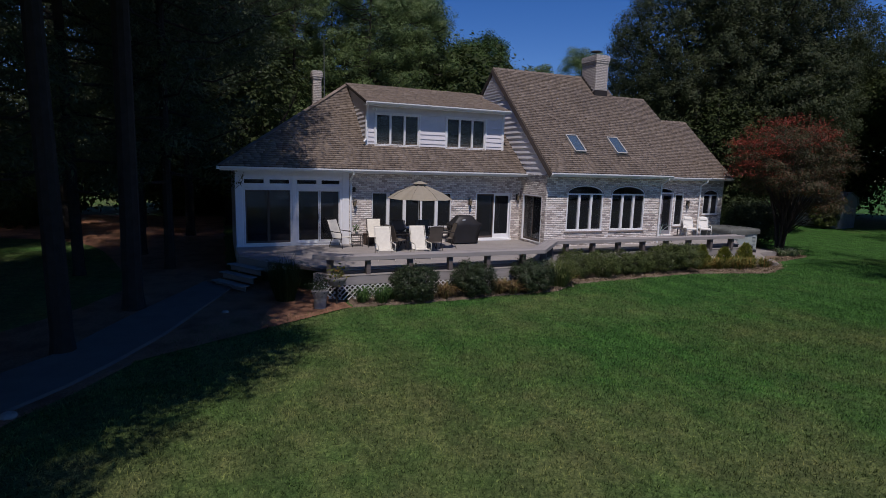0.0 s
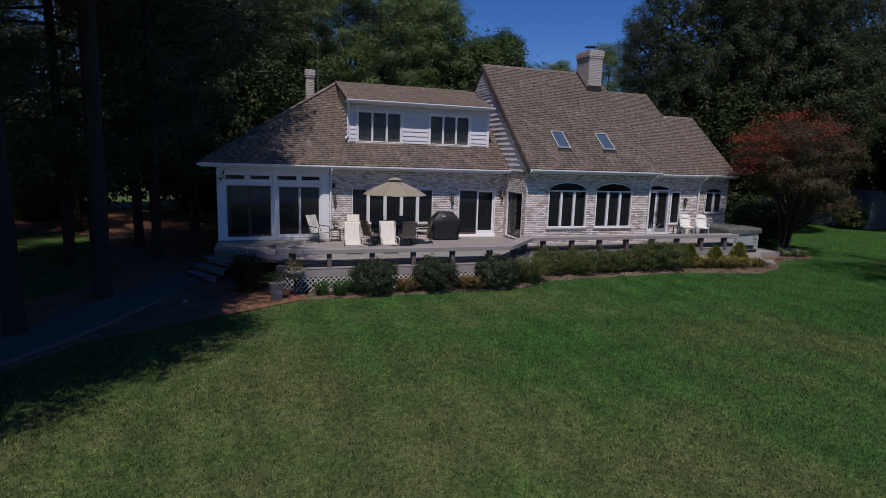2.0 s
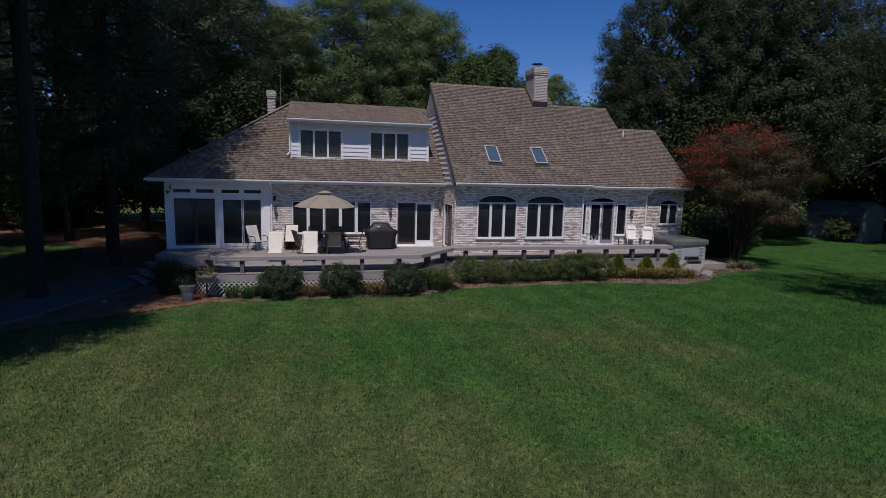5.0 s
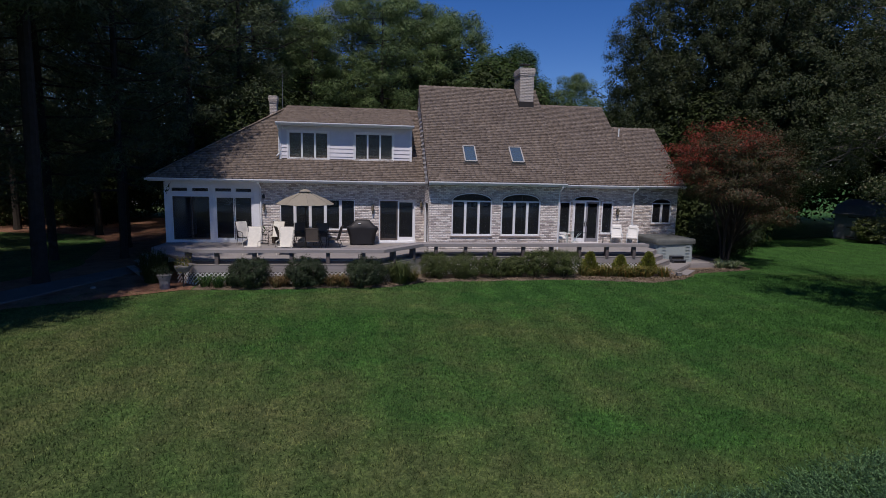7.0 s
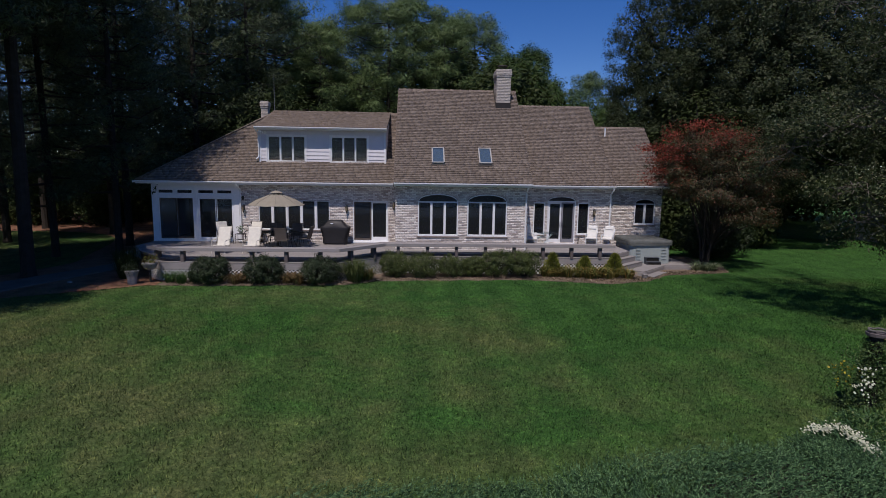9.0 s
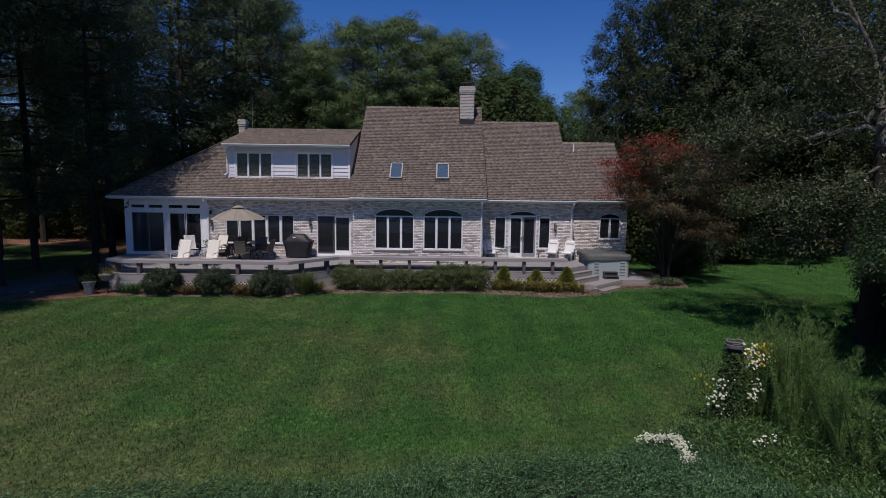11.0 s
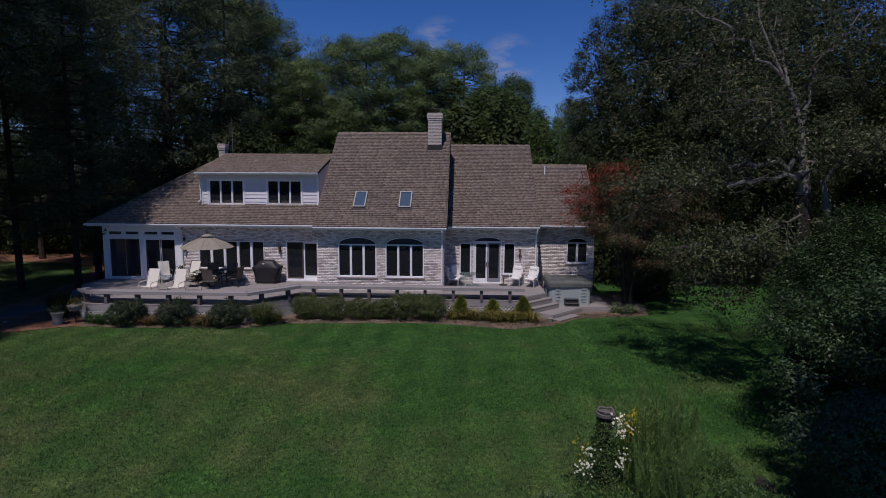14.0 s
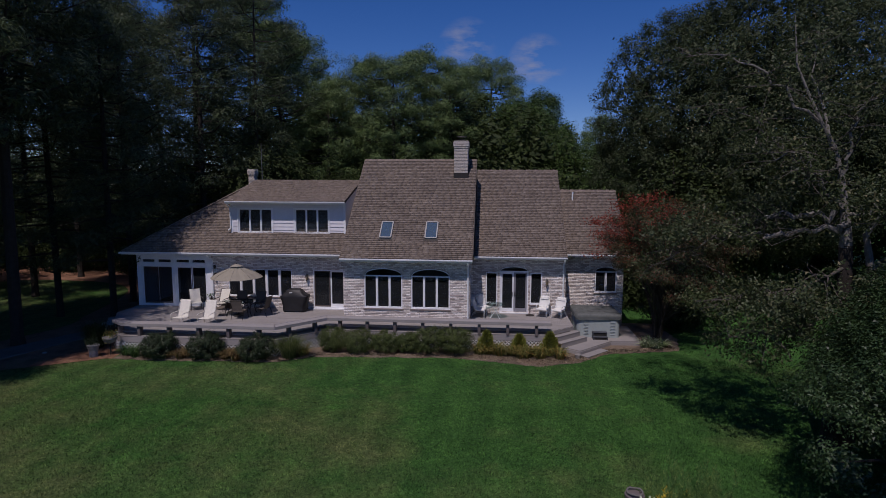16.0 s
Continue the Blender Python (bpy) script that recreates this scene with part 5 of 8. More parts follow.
A, B = Vector((21.15, 18.85)), Vector((22.3, 19.95))
for i, z in ((1, 0.765), (2, 0.53)):
    p, q = A + o * (0.14 + 0.29 * (i - 1)), B + o * (0.14 + 0.29 * (i - 1)) + Vector((0.12, 0.1)) * i
    part("tread", Geo().beam((*p, z - 0.02), (*q, z - 0.02), 0.31, 0.04), DECKWOOD, deck)
    pr, qr = p + o * 0.13, q + o * 0.13
    part("riser", Geo().beam((*pr, z - 0.14), (*qr, z - 0.14), 0.03, 0.2), FASCIA, deck)
PLAT = [(21.35, 18.95), (22.38, 18.15), (24.12, 19.92), (25.55, 20.02), (25.6, 22.9), (22.32, 22.9), (22.32, 20.0)]
part("platform", Geo().prism(PLAT, 0.26, 0.30), DECKWOOD, deck, "low platform under the hot tub")
g = Geo()
for a, b in zip(PLAT[:5], PLAT[1:5]):
    g.beam((*a, 0.15), (*b, 0.15), 0.04, 0.21)
part("platform_skirt", g, FASCIA, deck)
p, q = Vector((22.5, 17.85)), Vector((23.62, 19.0))
part("tread", Geo().beam((*p, 0.13), (*q, 0.13), 0.42, 0.045), DECKWOOD, deck)
part("riser", Geo().beam((*(p + o * 0.18), 0.05), (*(q + o * 0.18), 0.05), 0.03, 0.13), FASCIA, deck)
# rear-left steps down to the path
for i, z in ((1, 0.74), (2, 0.5), (3, 0.26)):
    p, q = Vector((-1.75, 20.3)) + Vector((-0.84, -0.54)) * (0.3 * (i - 1)), Vector((-0.85, 18.9)) + Vector((-0.84, -0.54)) * (0.3 * (i - 1))
    part("tread", Geo().beam((*p, z - 0.02), (*q, z - 0.02), 0.32, 0.04), DECKWOOD, deck)
    part("riser", Geo().beam((*p, z - 0.13), (*q, z - 0.13), 0.03, 0.2), FASCIA, deck)


# ---- trees ----
def diamonds(c, size, rng, aspect=0.55, up=0.0, nrm=None, three=False):
    """Leaf-shaped quads at places c, turned every way (up: how far they lie flat; nrm: the ways that they face)."""
    n = len(c)
    u = rng.normal(size=(n, 3))
    u[:, 2] *= 1 - up
    if nrm is not None:
        q = nrm + rng.normal(size=(n, 3)) * 0.27
        q /= np.linalg.norm(q, axis=1, keepdims=True) + 1e-9
        u -= q * (u * q).sum(1, keepdims=True)
    u /= np.linalg.norm(u, axis=1, keepdims=True) + 1e-9
    w = rng.normal(size=(n, 3))
    w[:, 2] *= 1 - up
    if nrm is not None:
        w = np.cross(q, u)
    w -= u * (w * u).sum(1, keepdims=True)
    w /= np.linalg.norm(w, axis=1, keepdims=True) + 1e-9
    s = size * rng.uniform(0.6, 1.35, size=(n, 1))
    if three:
        v = np.stack([c - u * s * 0.5, c + u * s * 0.1 + w * s * aspect * 0.5, c + u * s * 0.5 - w * s * aspect * 0.3], 1).reshape(-1, 3)
        return v, np.arange(3 * n).reshape(-1, 3)
    v = np.stack([c - u * s * 0.5, c + w * s * aspect * 0.5, c + u * s * 0.5, c - w * s * aspect * 0.5], 1).reshape(-1, 3)
    return v, np.arange(4 * n).reshape(-1, 4)


def spikes(c, dirs, length, width, rng):
    """Thin triangles from places c along dirs."""
    n = len(c)
    d = dirs / (np.linalg.norm(dirs, axis=1, keepdims=True) + 1e-9)
    w = np.cross(d, rng.normal(size=(n, 3)))
    w /= np.linalg.norm(w, axis=1, keepdims=True) + 1e-9
    L = length * rng.uniform(0.65, 1.3, size=(n, 1))
    v = np.stack([c - w * width / 2, c + w * width / 2, c + d * L], 1).reshape(-1, 3)
    return v, np.arange(3 * n).reshape(-1, 3)


def blob_points(rng, blobs, clumps, per, spread, shell=0.55):
    """Places of leaves: clumps near the skins of ellipsoids, with leaves scattered round each."""
    vol = np.array([(b[3] * b[4] * b[5]) ** (2 / 3) for b in blobs])
    pick = rng.choice(len(blobs), size=clumps, p=vol / vol.sum())
    B = np.array(blobs)[pick]
    d = rng.normal(size=(clumps, 3))
    d /= np.linalg.norm(d, axis=1, keepdims=True)
    r = shell + (1 - shell) * rng.random((clumps, 1)) ** 0.7
    c = B[:, :3] + d * r * B[:, 3:6]
    q = rng.normal(size=(clumps * per, 3))
    q /= np.linalg.norm(q, axis=1, keepdims=True)
    pts = np.repeat(c, per, 0) + q * rng.random((len(q), 1)) ** 0.45 * spread * 1.9
    return c, pts


def facing(c, pts, per, middle, up=0.55):
    """Ways that leaves face: out from their clump, out from the crown and up to the light."""
    d = pts - np.repeat(c, per, 0)
    d /= np.linalg.norm(d, axis=1, keepdims=True) + 1e-9
    o = pts - np.array(middle)
    o /= np.linalg.norm(o, axis=1, keepdims=True) + 1e-9
    return d * 0.7 + o * 0.5 + np.array([0, 0, up])


def limbs(g, base, fork, tips, r0, rng, wob=0.3):
    """A tapered trunk to the fork and a bent limb to each tip."""
    base, fork = Vector(base), Vector(fork)
    mid = base.lerp(fork, 0.5) + Vector((rng.normal() * 0.12, rng.normal() * 0.12, 0))
    g.tube([base + Vector((0, 0, -0.15)), base + Vector((0, 0, 0.25)), mid, fork], [r0 * 1.45, r0 * 1.05, r0 * 0.9, r0 * 0.72], 10)
    for t in tips:
        t = Vector(t)
        L = (t - fork).length
        s = base.lerp(fork, 0.65 + 0.35 * rng.random())
        a = s.lerp(t, 0.4) + Vector((rng.normal(), rng.normal(), abs(rng.normal()) + 0.3)) * wob * L * 0.12
        b = s.lerp(t, 0.75) + Vector((rng.normal(), rng.normal(), rng.normal())) * wob * L * 0.08
        r = r0 * (0.28 + 0.25 * rng.random())
        g.tube([s, a, b, t], [r, r * 0.7, r * 0.42, r * 0.12], 6)


def tree(label, base, fork_h, blobs, clumps, per, leaf, mat, bark, r0, seed, spread=0.45, category="tree", group="", shell=0.55, name="tree", extra=(), fill=0):
    """A leafy tree at base; blobs are ellipsoids (x, y, z, rx, ry, rz) relative to the base."""
    rng = np.random.default_rng(seed)
    t = thing(name, (0, 0, 0), label, category, group)
    c, pts = blob_points(rng, blobs, clumps, per, spread, shell)
    v, f = diamonds(pts, leaf, rng, nrm=facing(c, pts, per, np.mean([b[:3] for b in blobs], 0)), aspect=0.75, three=True)
    if fill:
        _, p2 = blob_points(rng, [(*b[:3], b[3] * 0.8, b[4] * 0.8, b[5] * 0.8) for b in blobs], fill, 1, 0.1, 0.6)
        v2, f2 = diamonds(p2, min(leaf * 2.2, 0.4), rng, 0.8, three=True)
        v, f = np.concatenate([v, v2]), np.concatenate([f, f2 + len(v)])
    part("crown", stuff_mesh("crown", v, f, mat), None, t)
    for m2, share in extra:
        k = rng.choice(len(c), int(len(c) * share), replace=False)
        p2 = np.repeat(c[k], per // 2 + 1, 0) + rng.normal(size=(len(k) * (per // 2 + 1), 3)) * spread
        v, f = diamonds(p2, leaf, rng)
        part("crown", stuff_mesh("crown", v, f, m2), None, t)
    g = Geo()
    tips = [c[i] for i in rng.choice(len(c), min(len(c), 26), replace=False)] + [b[:3] for b in blobs]
    limbs(g, (0, 0, 0), (rng.normal() * 0.2, rng.normal() * 0.2, fork_h), tips, r0, rng)
    part("trunk", g, bark, t)
    t.matrix_basis = Matrix.Translation(base)
    return t


def pine(label, height, seed, mat, clear=0.35, radius=3.4, lumps=2, group="pine trees", per=270, needle=0.24):
    """A loblolly pine: tall bare trunk, irregular whorls, rounded tufts of needles."""
    rng = np.random.default_rng(seed)
    t = thing("pine_tree", (0, 0, 0), label, "pine tree", group)
    g = Geo()
    lean = rng.normal(size=2) * 0.25
    top = Vector((lean[0], lean[1], height))
    g.tube([(0, 0, -0.2), (0, 0, 0.4), (lean[0] * 0.3, lean[1] * 0.3, height * 0.5), tuple(top)], [0.28, 0.21, 0.16, 0.04], 9)
    cs = []
    n = 56
    for i in range(n):
        h = clear + (1 - clear) * (i / n) ** 0.9
        z = height * h
        a = i * 2.4 + rng.uniform(-0.5, 0.5)
        k = (h - clear) / (1 - clear)
        R = radius * (0.3 + 0.75 * math.sqrt(max(0.0, 1 - (1.25 * k - 0.25) ** 2))) * rng.uniform(0.6, 1.05) * (0.75 + 0.25 * min(1.0, k * 4))
        tip = Vector((lean[0] * h + math.cos(a) * R, lean[1] * h + math.sin(a) * R, z + R * rng.uniform(0.0, 0.3)))
        s = Vector((lean[0] * h, lean[1] * h, z))
        m = s.lerp(tip, 0.55) + Vector((0, 0, -0.12 * R))
        g.tube([s, m, tip], [0.07 * (1.2 - k * 0.7), 0.04, 0.012], 5)
        for j in range(lumps):
            p = s.lerp(tip, rng.uniform(0.45, 1.0))
            cs.append((p.x + rng.normal() * 0.3, p.y + rng.normal() * 0.3, p.z + rng.normal() * 0.2 + 0.1))
    cs += [(top.x + rng.normal() * 0.7, top.y + rng.normal() * 0.7, top.z - abs(rng.normal()) * 0.8) for _ in range(7)]
    c = np.array(cs)
    size = rng.uniform(0.65, 1.25, size=(len(c), 1))
    d = rng.normal(size=(len(c) * per, 3))
    d[:, 2] = d[:, 2] * 0.8 + 0.3
    d /= np.linalg.norm(d, axis=1, keepdims=True)
    knob = 1 + 0.22 * np.sin(d[:, :1] * 7 + d[:, 2:] * 5) * np.sin(d[:, 1:2] * 6)
    p = np.repeat(c, per, 0) + d * knob * np.array([1.05, 1.05, 0.75]) * np.repeat(size, per, 0) * (0.55 + 0.45 * rng.random((len(d), 1)) ** 0.6)
    v, f = diamonds(p, needle, rng, 0.3, nrm=d + np.array([0, 0, 0.25]), three=True)
    part("crown", stuff_mesh("crown", v, f, mat), None, t)
    part("trunk", g, BARK, t)
    return t


def place(t, spots):
    """Puts a tree at the first spot and copies at the rest: x, y, turn, scale."""
    for i, (x, y, a, s) in enumerate(spots):
        m = Matrix.Translation((x, y, ground_z(x, y) - 0.05)) @ Matrix.Rotation(radians(a), 4, "Z") @ Matrix.Scale(s, 4)
        if i == 0:
            first = m
        else:
            copy_thing(t, m)
    t.matrix_basis = first


p1 = pine("tall dark pine with a bare trunk over pine straw", 19, 31, SHADEPINE, 0.2, 4.0)
p2 = pine("tall dark pine with drooping boughs over pine straw", 21, 32, SHADEPINE, 0.14, 4.4)
p3 = pine("tall sunlit pine behind the house", 20, 33, PINELEAF, 0.2, 4.2, 3, "pines behind the house", 310, 0.23)
p4 = pine("tall round-topped pine behind the house", 18, 34, PINELEAF, 0.16, 4.6, 3, "pines behind the house", 310, 0.23)
place(p1, [(-8.6, 18.5, 0, 0.95), (-5.3, 27.2, 70, 1.0), (-9.4, 33, 200, 1.1), (-13, 28, 20, 1.0), (-14, 8, 140, 0.9), (-16, 36, 90, 1.1), (-3.6, 33.5, 300, 1.15), (-20, 45, 10, 1.0), (-3.9, 23.4, 220, 0.9), (-17.5, 41, 310, 1.0)])
place(p2, [(-12, 3.0, 10, 0.9), (-6.8, 22.8, 160, 0.9), (-12.5, 14, 240, 1.0), (-6.5, 38, 310, 1.25), (-1.5, 38.5, 40, 1.12), (-15, 24, 120, 1.0), (-12, 42, 190, 1.05), (-10, -4, 30, 0.9)])
# crowns held out of view, placed so their shade falls on lawn and roof
p5 = pine("tall pine with a high dense crown, placed to shade lawn and roof", 18, 35, SHADEPINE, 0.46, 4.2, 3, per=220)
place(p5, [(-8.8, 2.0, 0, 1.0), (-7.4, 5.0, 200, 1.08), (-5.8, 8.9, 90, 1.18), (-4.4, 17.3, 250, 1.26), (-5.2, 6.9, 15, 0.98), (-11.5, 8.2, 35, 1.05), (-9.6, 11.4, 300, 1.0)])
# added for the shade its unseen crown throws over the deck's left end
p6 = pine("broad pine with a high crown, added to shade the deck", 17, 36, SHADEPINE, 0.52, 5.4, 4, per=230)
place(p6, [(-5.3, 13.7, 0, 1.06), (-9.8, 16.6, 120, 1.05)])
place(p3, [(6.6, 46, 0, 0.96), (11.5, 48, 80, 1.02), (-1.5, 44, 150, 1.1), (2.5, 50, 220, 0.92), (-6, 48, 290, 1.3), (14.8, 52, 30, 1.0)])
place(p4, [(9.2, 44, 20, 1.04), (3.2, 43, 110, 0.92), (18.2, 57, 200, 1.18), (-3, 54, 260, 1.3), (14.4, 46.5, 330, 0.98), (29.3, 51.2, 60, 0.8), (52, 75.5, 140, 1.25)])

# broad-leaved trees behind and beside the house
tree("sunlit light-green tree behind the chimney", (22.2, 51, 0), 5, [(0, 0, 12.0, 4.6, 4.5, 4.2), (-3.0, 0, 10.5, 3.6, 4, 4), (2.6, 1, 10.6, 3.0, 3.5, 3.6), (1.0, 0, 15.2, 2.0, 2.0, 2.2), (-1.6, 0, 14.2, 2.2, 2.2, 2.2), (0, 0, 6, 6, 4, 3.5)], 1500, 110, 0.2, BRIGHTLEAF, BARK, 0.3, 41, 0.36, fill=2200, group="trees behind the house", shell=0.7)
tree("green tree behind the house", (27.5, 46, 0), 4, [(0, 0, 8, 4.6, 4.5, 4.4), (3.5, 0, 7, 4, 4, 4.5), (-2.5, 1, 6, 3, 3, 4), (-5, 0, 5, 3, 3, 4)], 760, 100, 0.17, BRIGHTLEAF, BARK, 0.28, 42, 0.42, fill=1200, group="trees behind the house")
tree("dark green tree behind the house", (12, 39, 0), 4, [(0, 0, 6.5, 5, 3.5, 4), (5, 1, 6, 4, 3, 3.5), (-5, 0, 6, 4, 3, 3.5)], 900, 24, 0.24, OAKLEAF, BARK, 0.25, 43, 0.5, group="trees behind the house")
tree("dark green tree behind the sunroom", (0.5, 36, 0), 4, [(0, 0, 6.5, 4.5, 3.5, 4.5), (-5, 1, 6, 4, 3, 4.5)], 600, 22, 0.26, OAKLEAF, BARK, 0.25, 44, 0.5, group="trees behind the house")
tree("huge dark oak with a dense rounded crown", (38.0, 35.0, 0), 6, [(0, 0, 13.7, 10.2, 9.5, 7.6), (-6.8, -2, 13.0, 6, 6, 6.4), (-3.6, -5, 16.2, 5, 5, 4.2), (5, -1, 13, 7.5, 7, 7.5), (-2, -6, 9, 6, 5, 6), (-8.6, -2, 8.2, 4.4, 4.4, 5.2), (9, -1, 11, 6, 5, 5.5)], 3500, 140, 0.14, OLDOAKLEAF, BARK, 0.6, 45, 0.3, shell=0.84, fill=30000)
tree("tall dark oak at the wood's edge", (59, 29, 0), 6, [(0, 0, 15, 9, 9, 8), (-3, -4, 10, 7, 6, 6.5), (4, 3, 10, 7, 7, 7)], 1500, 34, 0.3, OAKLEAF, BARK, 0.5, 46, 0.5, fill=3000, group="woods beside the lawn")
tree("dark tree at the wood's edge", (44, 10, 0), 4, [(0, 0, 8, 7, 8, 7), (0, 6, 7, 6, 6, 6), (-2, -5, 6, 5, 5, 5)], 1200, 34, 0.28, OAKLEAF, BARK, 0.4, 47, 0.5, fill=3000, group="woods beside the lawn")
tree("dark tree at the wood's edge", (58, 40, 0), 5, [(0, 0, 9, 9, 9, 8), (-6, 4, 8, 7, 7, 7), (6, -6, 8, 7, 7, 7)], 1200, 24, 0.42, OAKLEAF, BARK, 0.4, 48, 0.7, group="woods beside the lawn")
tree("dark shade tree behind the red maple", (30.5, 29, 0), 3, [(0, 0, 5.5, 4, 3.5, 4.5), (2.5, 1, 4.0, 3.5, 3, 3.5), (-2.5, 1.5, 4, 2.5, 3, 3.5), (-1.8, 0, 1.7, 3.5, 2.6, 1.8), (2.4, 0.5, 1.6, 3.0, 2.6, 1.7)], 1300, 30, 0.24, OAKLEAF, BARK, 0.25, 49, 0.5, group="woods beside the lawn")

tree("dark tree at the wood's edge over the shed", (50.5, 25.0, 0), 6, [(-4.0, 0.5, 11.0, 4.2, 4.0, 3.0), (0.5, 0, 12.5, 4.5, 4.2, 3.6), (-1.5, 3.5, 9.5, 4.0, 3.5, 2.6)], 900, 40, 0.26, OAKLEAF, BARK, 0.35, 58, 0.45, shell=0.3, fill=1500, group="woods beside the lawn")

# understorey that closes the woods
WALL_OF_TREES = tree("dark woodland tree in the shade of the pines", (-14, 47, 0), 3, [(0, 0, 6, 5, 4, 5.5), (4, 1, 5, 4, 4, 4.6), (-4, -1, 5, 4, 4, 4.6), (0, 0, 2.2, 5, 4, 2.4)], 700, 26, 0.36, OAKLEAF, BARK, 0.25, 55, 0.55, group="woods behind the pines")
for x, y, a, s_ in ((-24, 42, 40, 0.7), (-30, 34, 80, 0.8), (-22, 30, 130, 0.9), (-34, 24, 200, 1.3), (-5, 52, 250, 1.1), (5, 54, 300, 1.1), (14, 56, 20, 1.1), (24, 56, 70, 1.1), (33, 54, 110, 1.2), (42, 50, 160, 1.3), (52, 52, 10, 1.3), (64, 44, 50, 1.3), (62, 26, 220, 1.4), (56, 12, 270, 1.3), (-26, 20, 330, 1.0), (50, 0, 0, 1.1), (-20, 56, 60, 0.85), (5, 50, 10, 1.45), (11, 52, 140, 1.6), (-2, 50, 210, 1.6), (17.5, 51, 290, 1.5), (-32, 50, 15, 0.85), (-24, 12, 95, 1.0), (-36, 54, 140, 1.2), (-19.5, 39.5, 170, 0.6), (-13, 40.5, 75, 0.55), (-44, 44, 20, 1.3), (-30, 42, 250, 1.0)):
    copy_thing(WALL_OF_TREES, Matrix.Translation((x, y, -0.05)) @ Matrix.Rotation(radians(a), 4, "Z") @ Matrix.Scale(s_, 4))

# the thin grey-limbed oak that leans over the lawn
rng = np.random.default_rng(61)
oak = thing("oak_tree", (0, 0, 0), "sparse old oak with pale grey limbs reaching over the lawn", "tree")
g = Geo()
F0 = Vector((28.2, 9.85, 6.6))
# lower trunks get darker bark to stand for the shade down there
low = Geo().tube([(28.3, 9.9, -0.2), (28.3, 9.9, 0.4), (28.45, 9.95, 3.5), (28.25, 9.87, 6.1)], [0.33, 0.26, 0.2, 0.172], 12)
low.tube([(28.9, 10.1, -0.2), (29.1, 10.1, 3.0), (29.1, 10.05, 5.4)], [0.2, 0.16, 0.128], 9)
g.tube([(28.25, 9.87, 6.05), F0, (28.1, 10.0, 7.9), (27.9, 10.1, 8.8), (27.5, 10.2, 9.6), (27.2, 10.3, 10.3), (26.9, 10.5, 11.2), (26.8, 10.6, 12.6)], [0.17, 0.14, 0.075, 0.06, 0.048, 0.036, 0.028, 0.01], 12)
g.tube([(29.1, 10.05, 5.35), (28.85, 10.0, 6.4), (29.15, 9.95, 6.9), (29.6, 9.9, 7.4), (30.3, 9.8, 7.75)], [0.11, 0.085, 0.05, 0.03, 0.008], 9)
limb_paths = [
    [F0, (27.6, 9.85, 6.5), (26.5, 9.9, 6.4), (25.9, 10.4, 6.3), (25.2, 11.0, 6.25), (24.5, 11.2, 5.8), (23.9, 11.2, 5.5)],
    [F0 + Vector((-0.3, 0, 0.3)), (27.1, 10.0, 7.0), (26.3, 10.3, 6.8), (25.7, 10.6, 6.6), (25.2, 11.0, 6.3), (24.2, 11.6, 6.4)],
    [F0 + Vector((0, 0, 0.5)), (27.5, 9.8, 7.7), (26.9, 10.0, 8.3), (26.5, 10.3, 9.1), (25.9, 10.6, 9.6), (24.8, 11.0, 10.2)],
    [(27.5, 9.8, 7.7), (27.0, 9.6, 8.2), (26.6, 9.4, 8.5), (25.4, 9.4, 8.9)],
    [(28.1, 10.0, 8.0), (28.1, 9.9, 9.1), (28.35, 9.8, 9.7), (28.9, 9.7, 10.6), (29.5, 9.6, 11.6)],
    [F0 + Vector((0, 0, 0.3)), (28.8, 9.5, 7.1), (29.6, 9.2, 7.3), (31.0, 8.8, 7.6)],
    [(27.9, 10.1, 8.8), (28.0, 11.2, 10.2), (28.4, 12.4, 11.6), (28.6, 13.2, 12.8)],
    [(27.5, 10.2, 9.6), (26.4, 10.6, 10.8), (25.2, 11.0, 11.6), (24.0, 11.4, 11.9)],
    [F0 + Vector((0, 0, -1.2)), (27.6, 9.8, 5.2), (26.6, 9.9, 4.7), (25.6, 10.0, 4.6), (24.8, 10.1, 4.2)],
    [F0 + Vector((0.1, 0, -2.0)), (27.8, 9.6, 4.2), (27.0, 9.5, 3.8), (26.2, 9.6, 3.5), (25.2, 9.8, 3.4)],
]
cl, twigs = [], Geo()
for path in limb_paths:
    path = [Vector(p) for p in path]
    r = 0.09 if path[0].z < 7.0 and 5 < path[-1].z < 6.6 else 0.05
    fine = []
    for i in range(len(path) - 1):
        for k in range(4):
            q = path[i].lerp(path[i + 1], k / 4)
            fine.append(q + Vector(rng.normal(size=3)) * 0.09)
    fine.append(path[-1])
    # low limbs take the darker twig bark, their shade set in colour
    part("limb", Geo().tube(fine, [r * (1 - 0.88 * i / (len(fine) - 1)) for i in range(len(fine))], 7), GREYBARK if path[-1].z > 5 else TWIG, oak)
    for i in range(3, len(fine)):
        for _ in range(3):
            d = Vector(rng.normal(size=3))
            d.z = d.z * 0.5 - 0.05
            e = fine[i] + d.normalized() * rng.uniform(0.5, 1.4)
            bare = 5.0 < e.z < 6.25 and e.x > 24.7
            if rng.random() < (0.8 if bare else 0.1):
                continue
            mid_ = fine[i].lerp(e, 0.5) + Vector(rng.normal(size=3)) * 0.12
            twigs.tube([fine[i], mid_, e], [0.018, 0.011, 0.004], 4)
            if not bare:
                cl += [tuple(mid_.lerp(e, u) + Vector(rng.normal(size=3)) * 0.1) for u in ((0.5, 1.0) if e.z > 5 else (0.3, 0.7, 1.0))]
part("trunk", low, BARK, oak, "lower trunks, bark darkened for shade")
part("twig", twigs, TWIG, oak)["kind"] = "stuff"
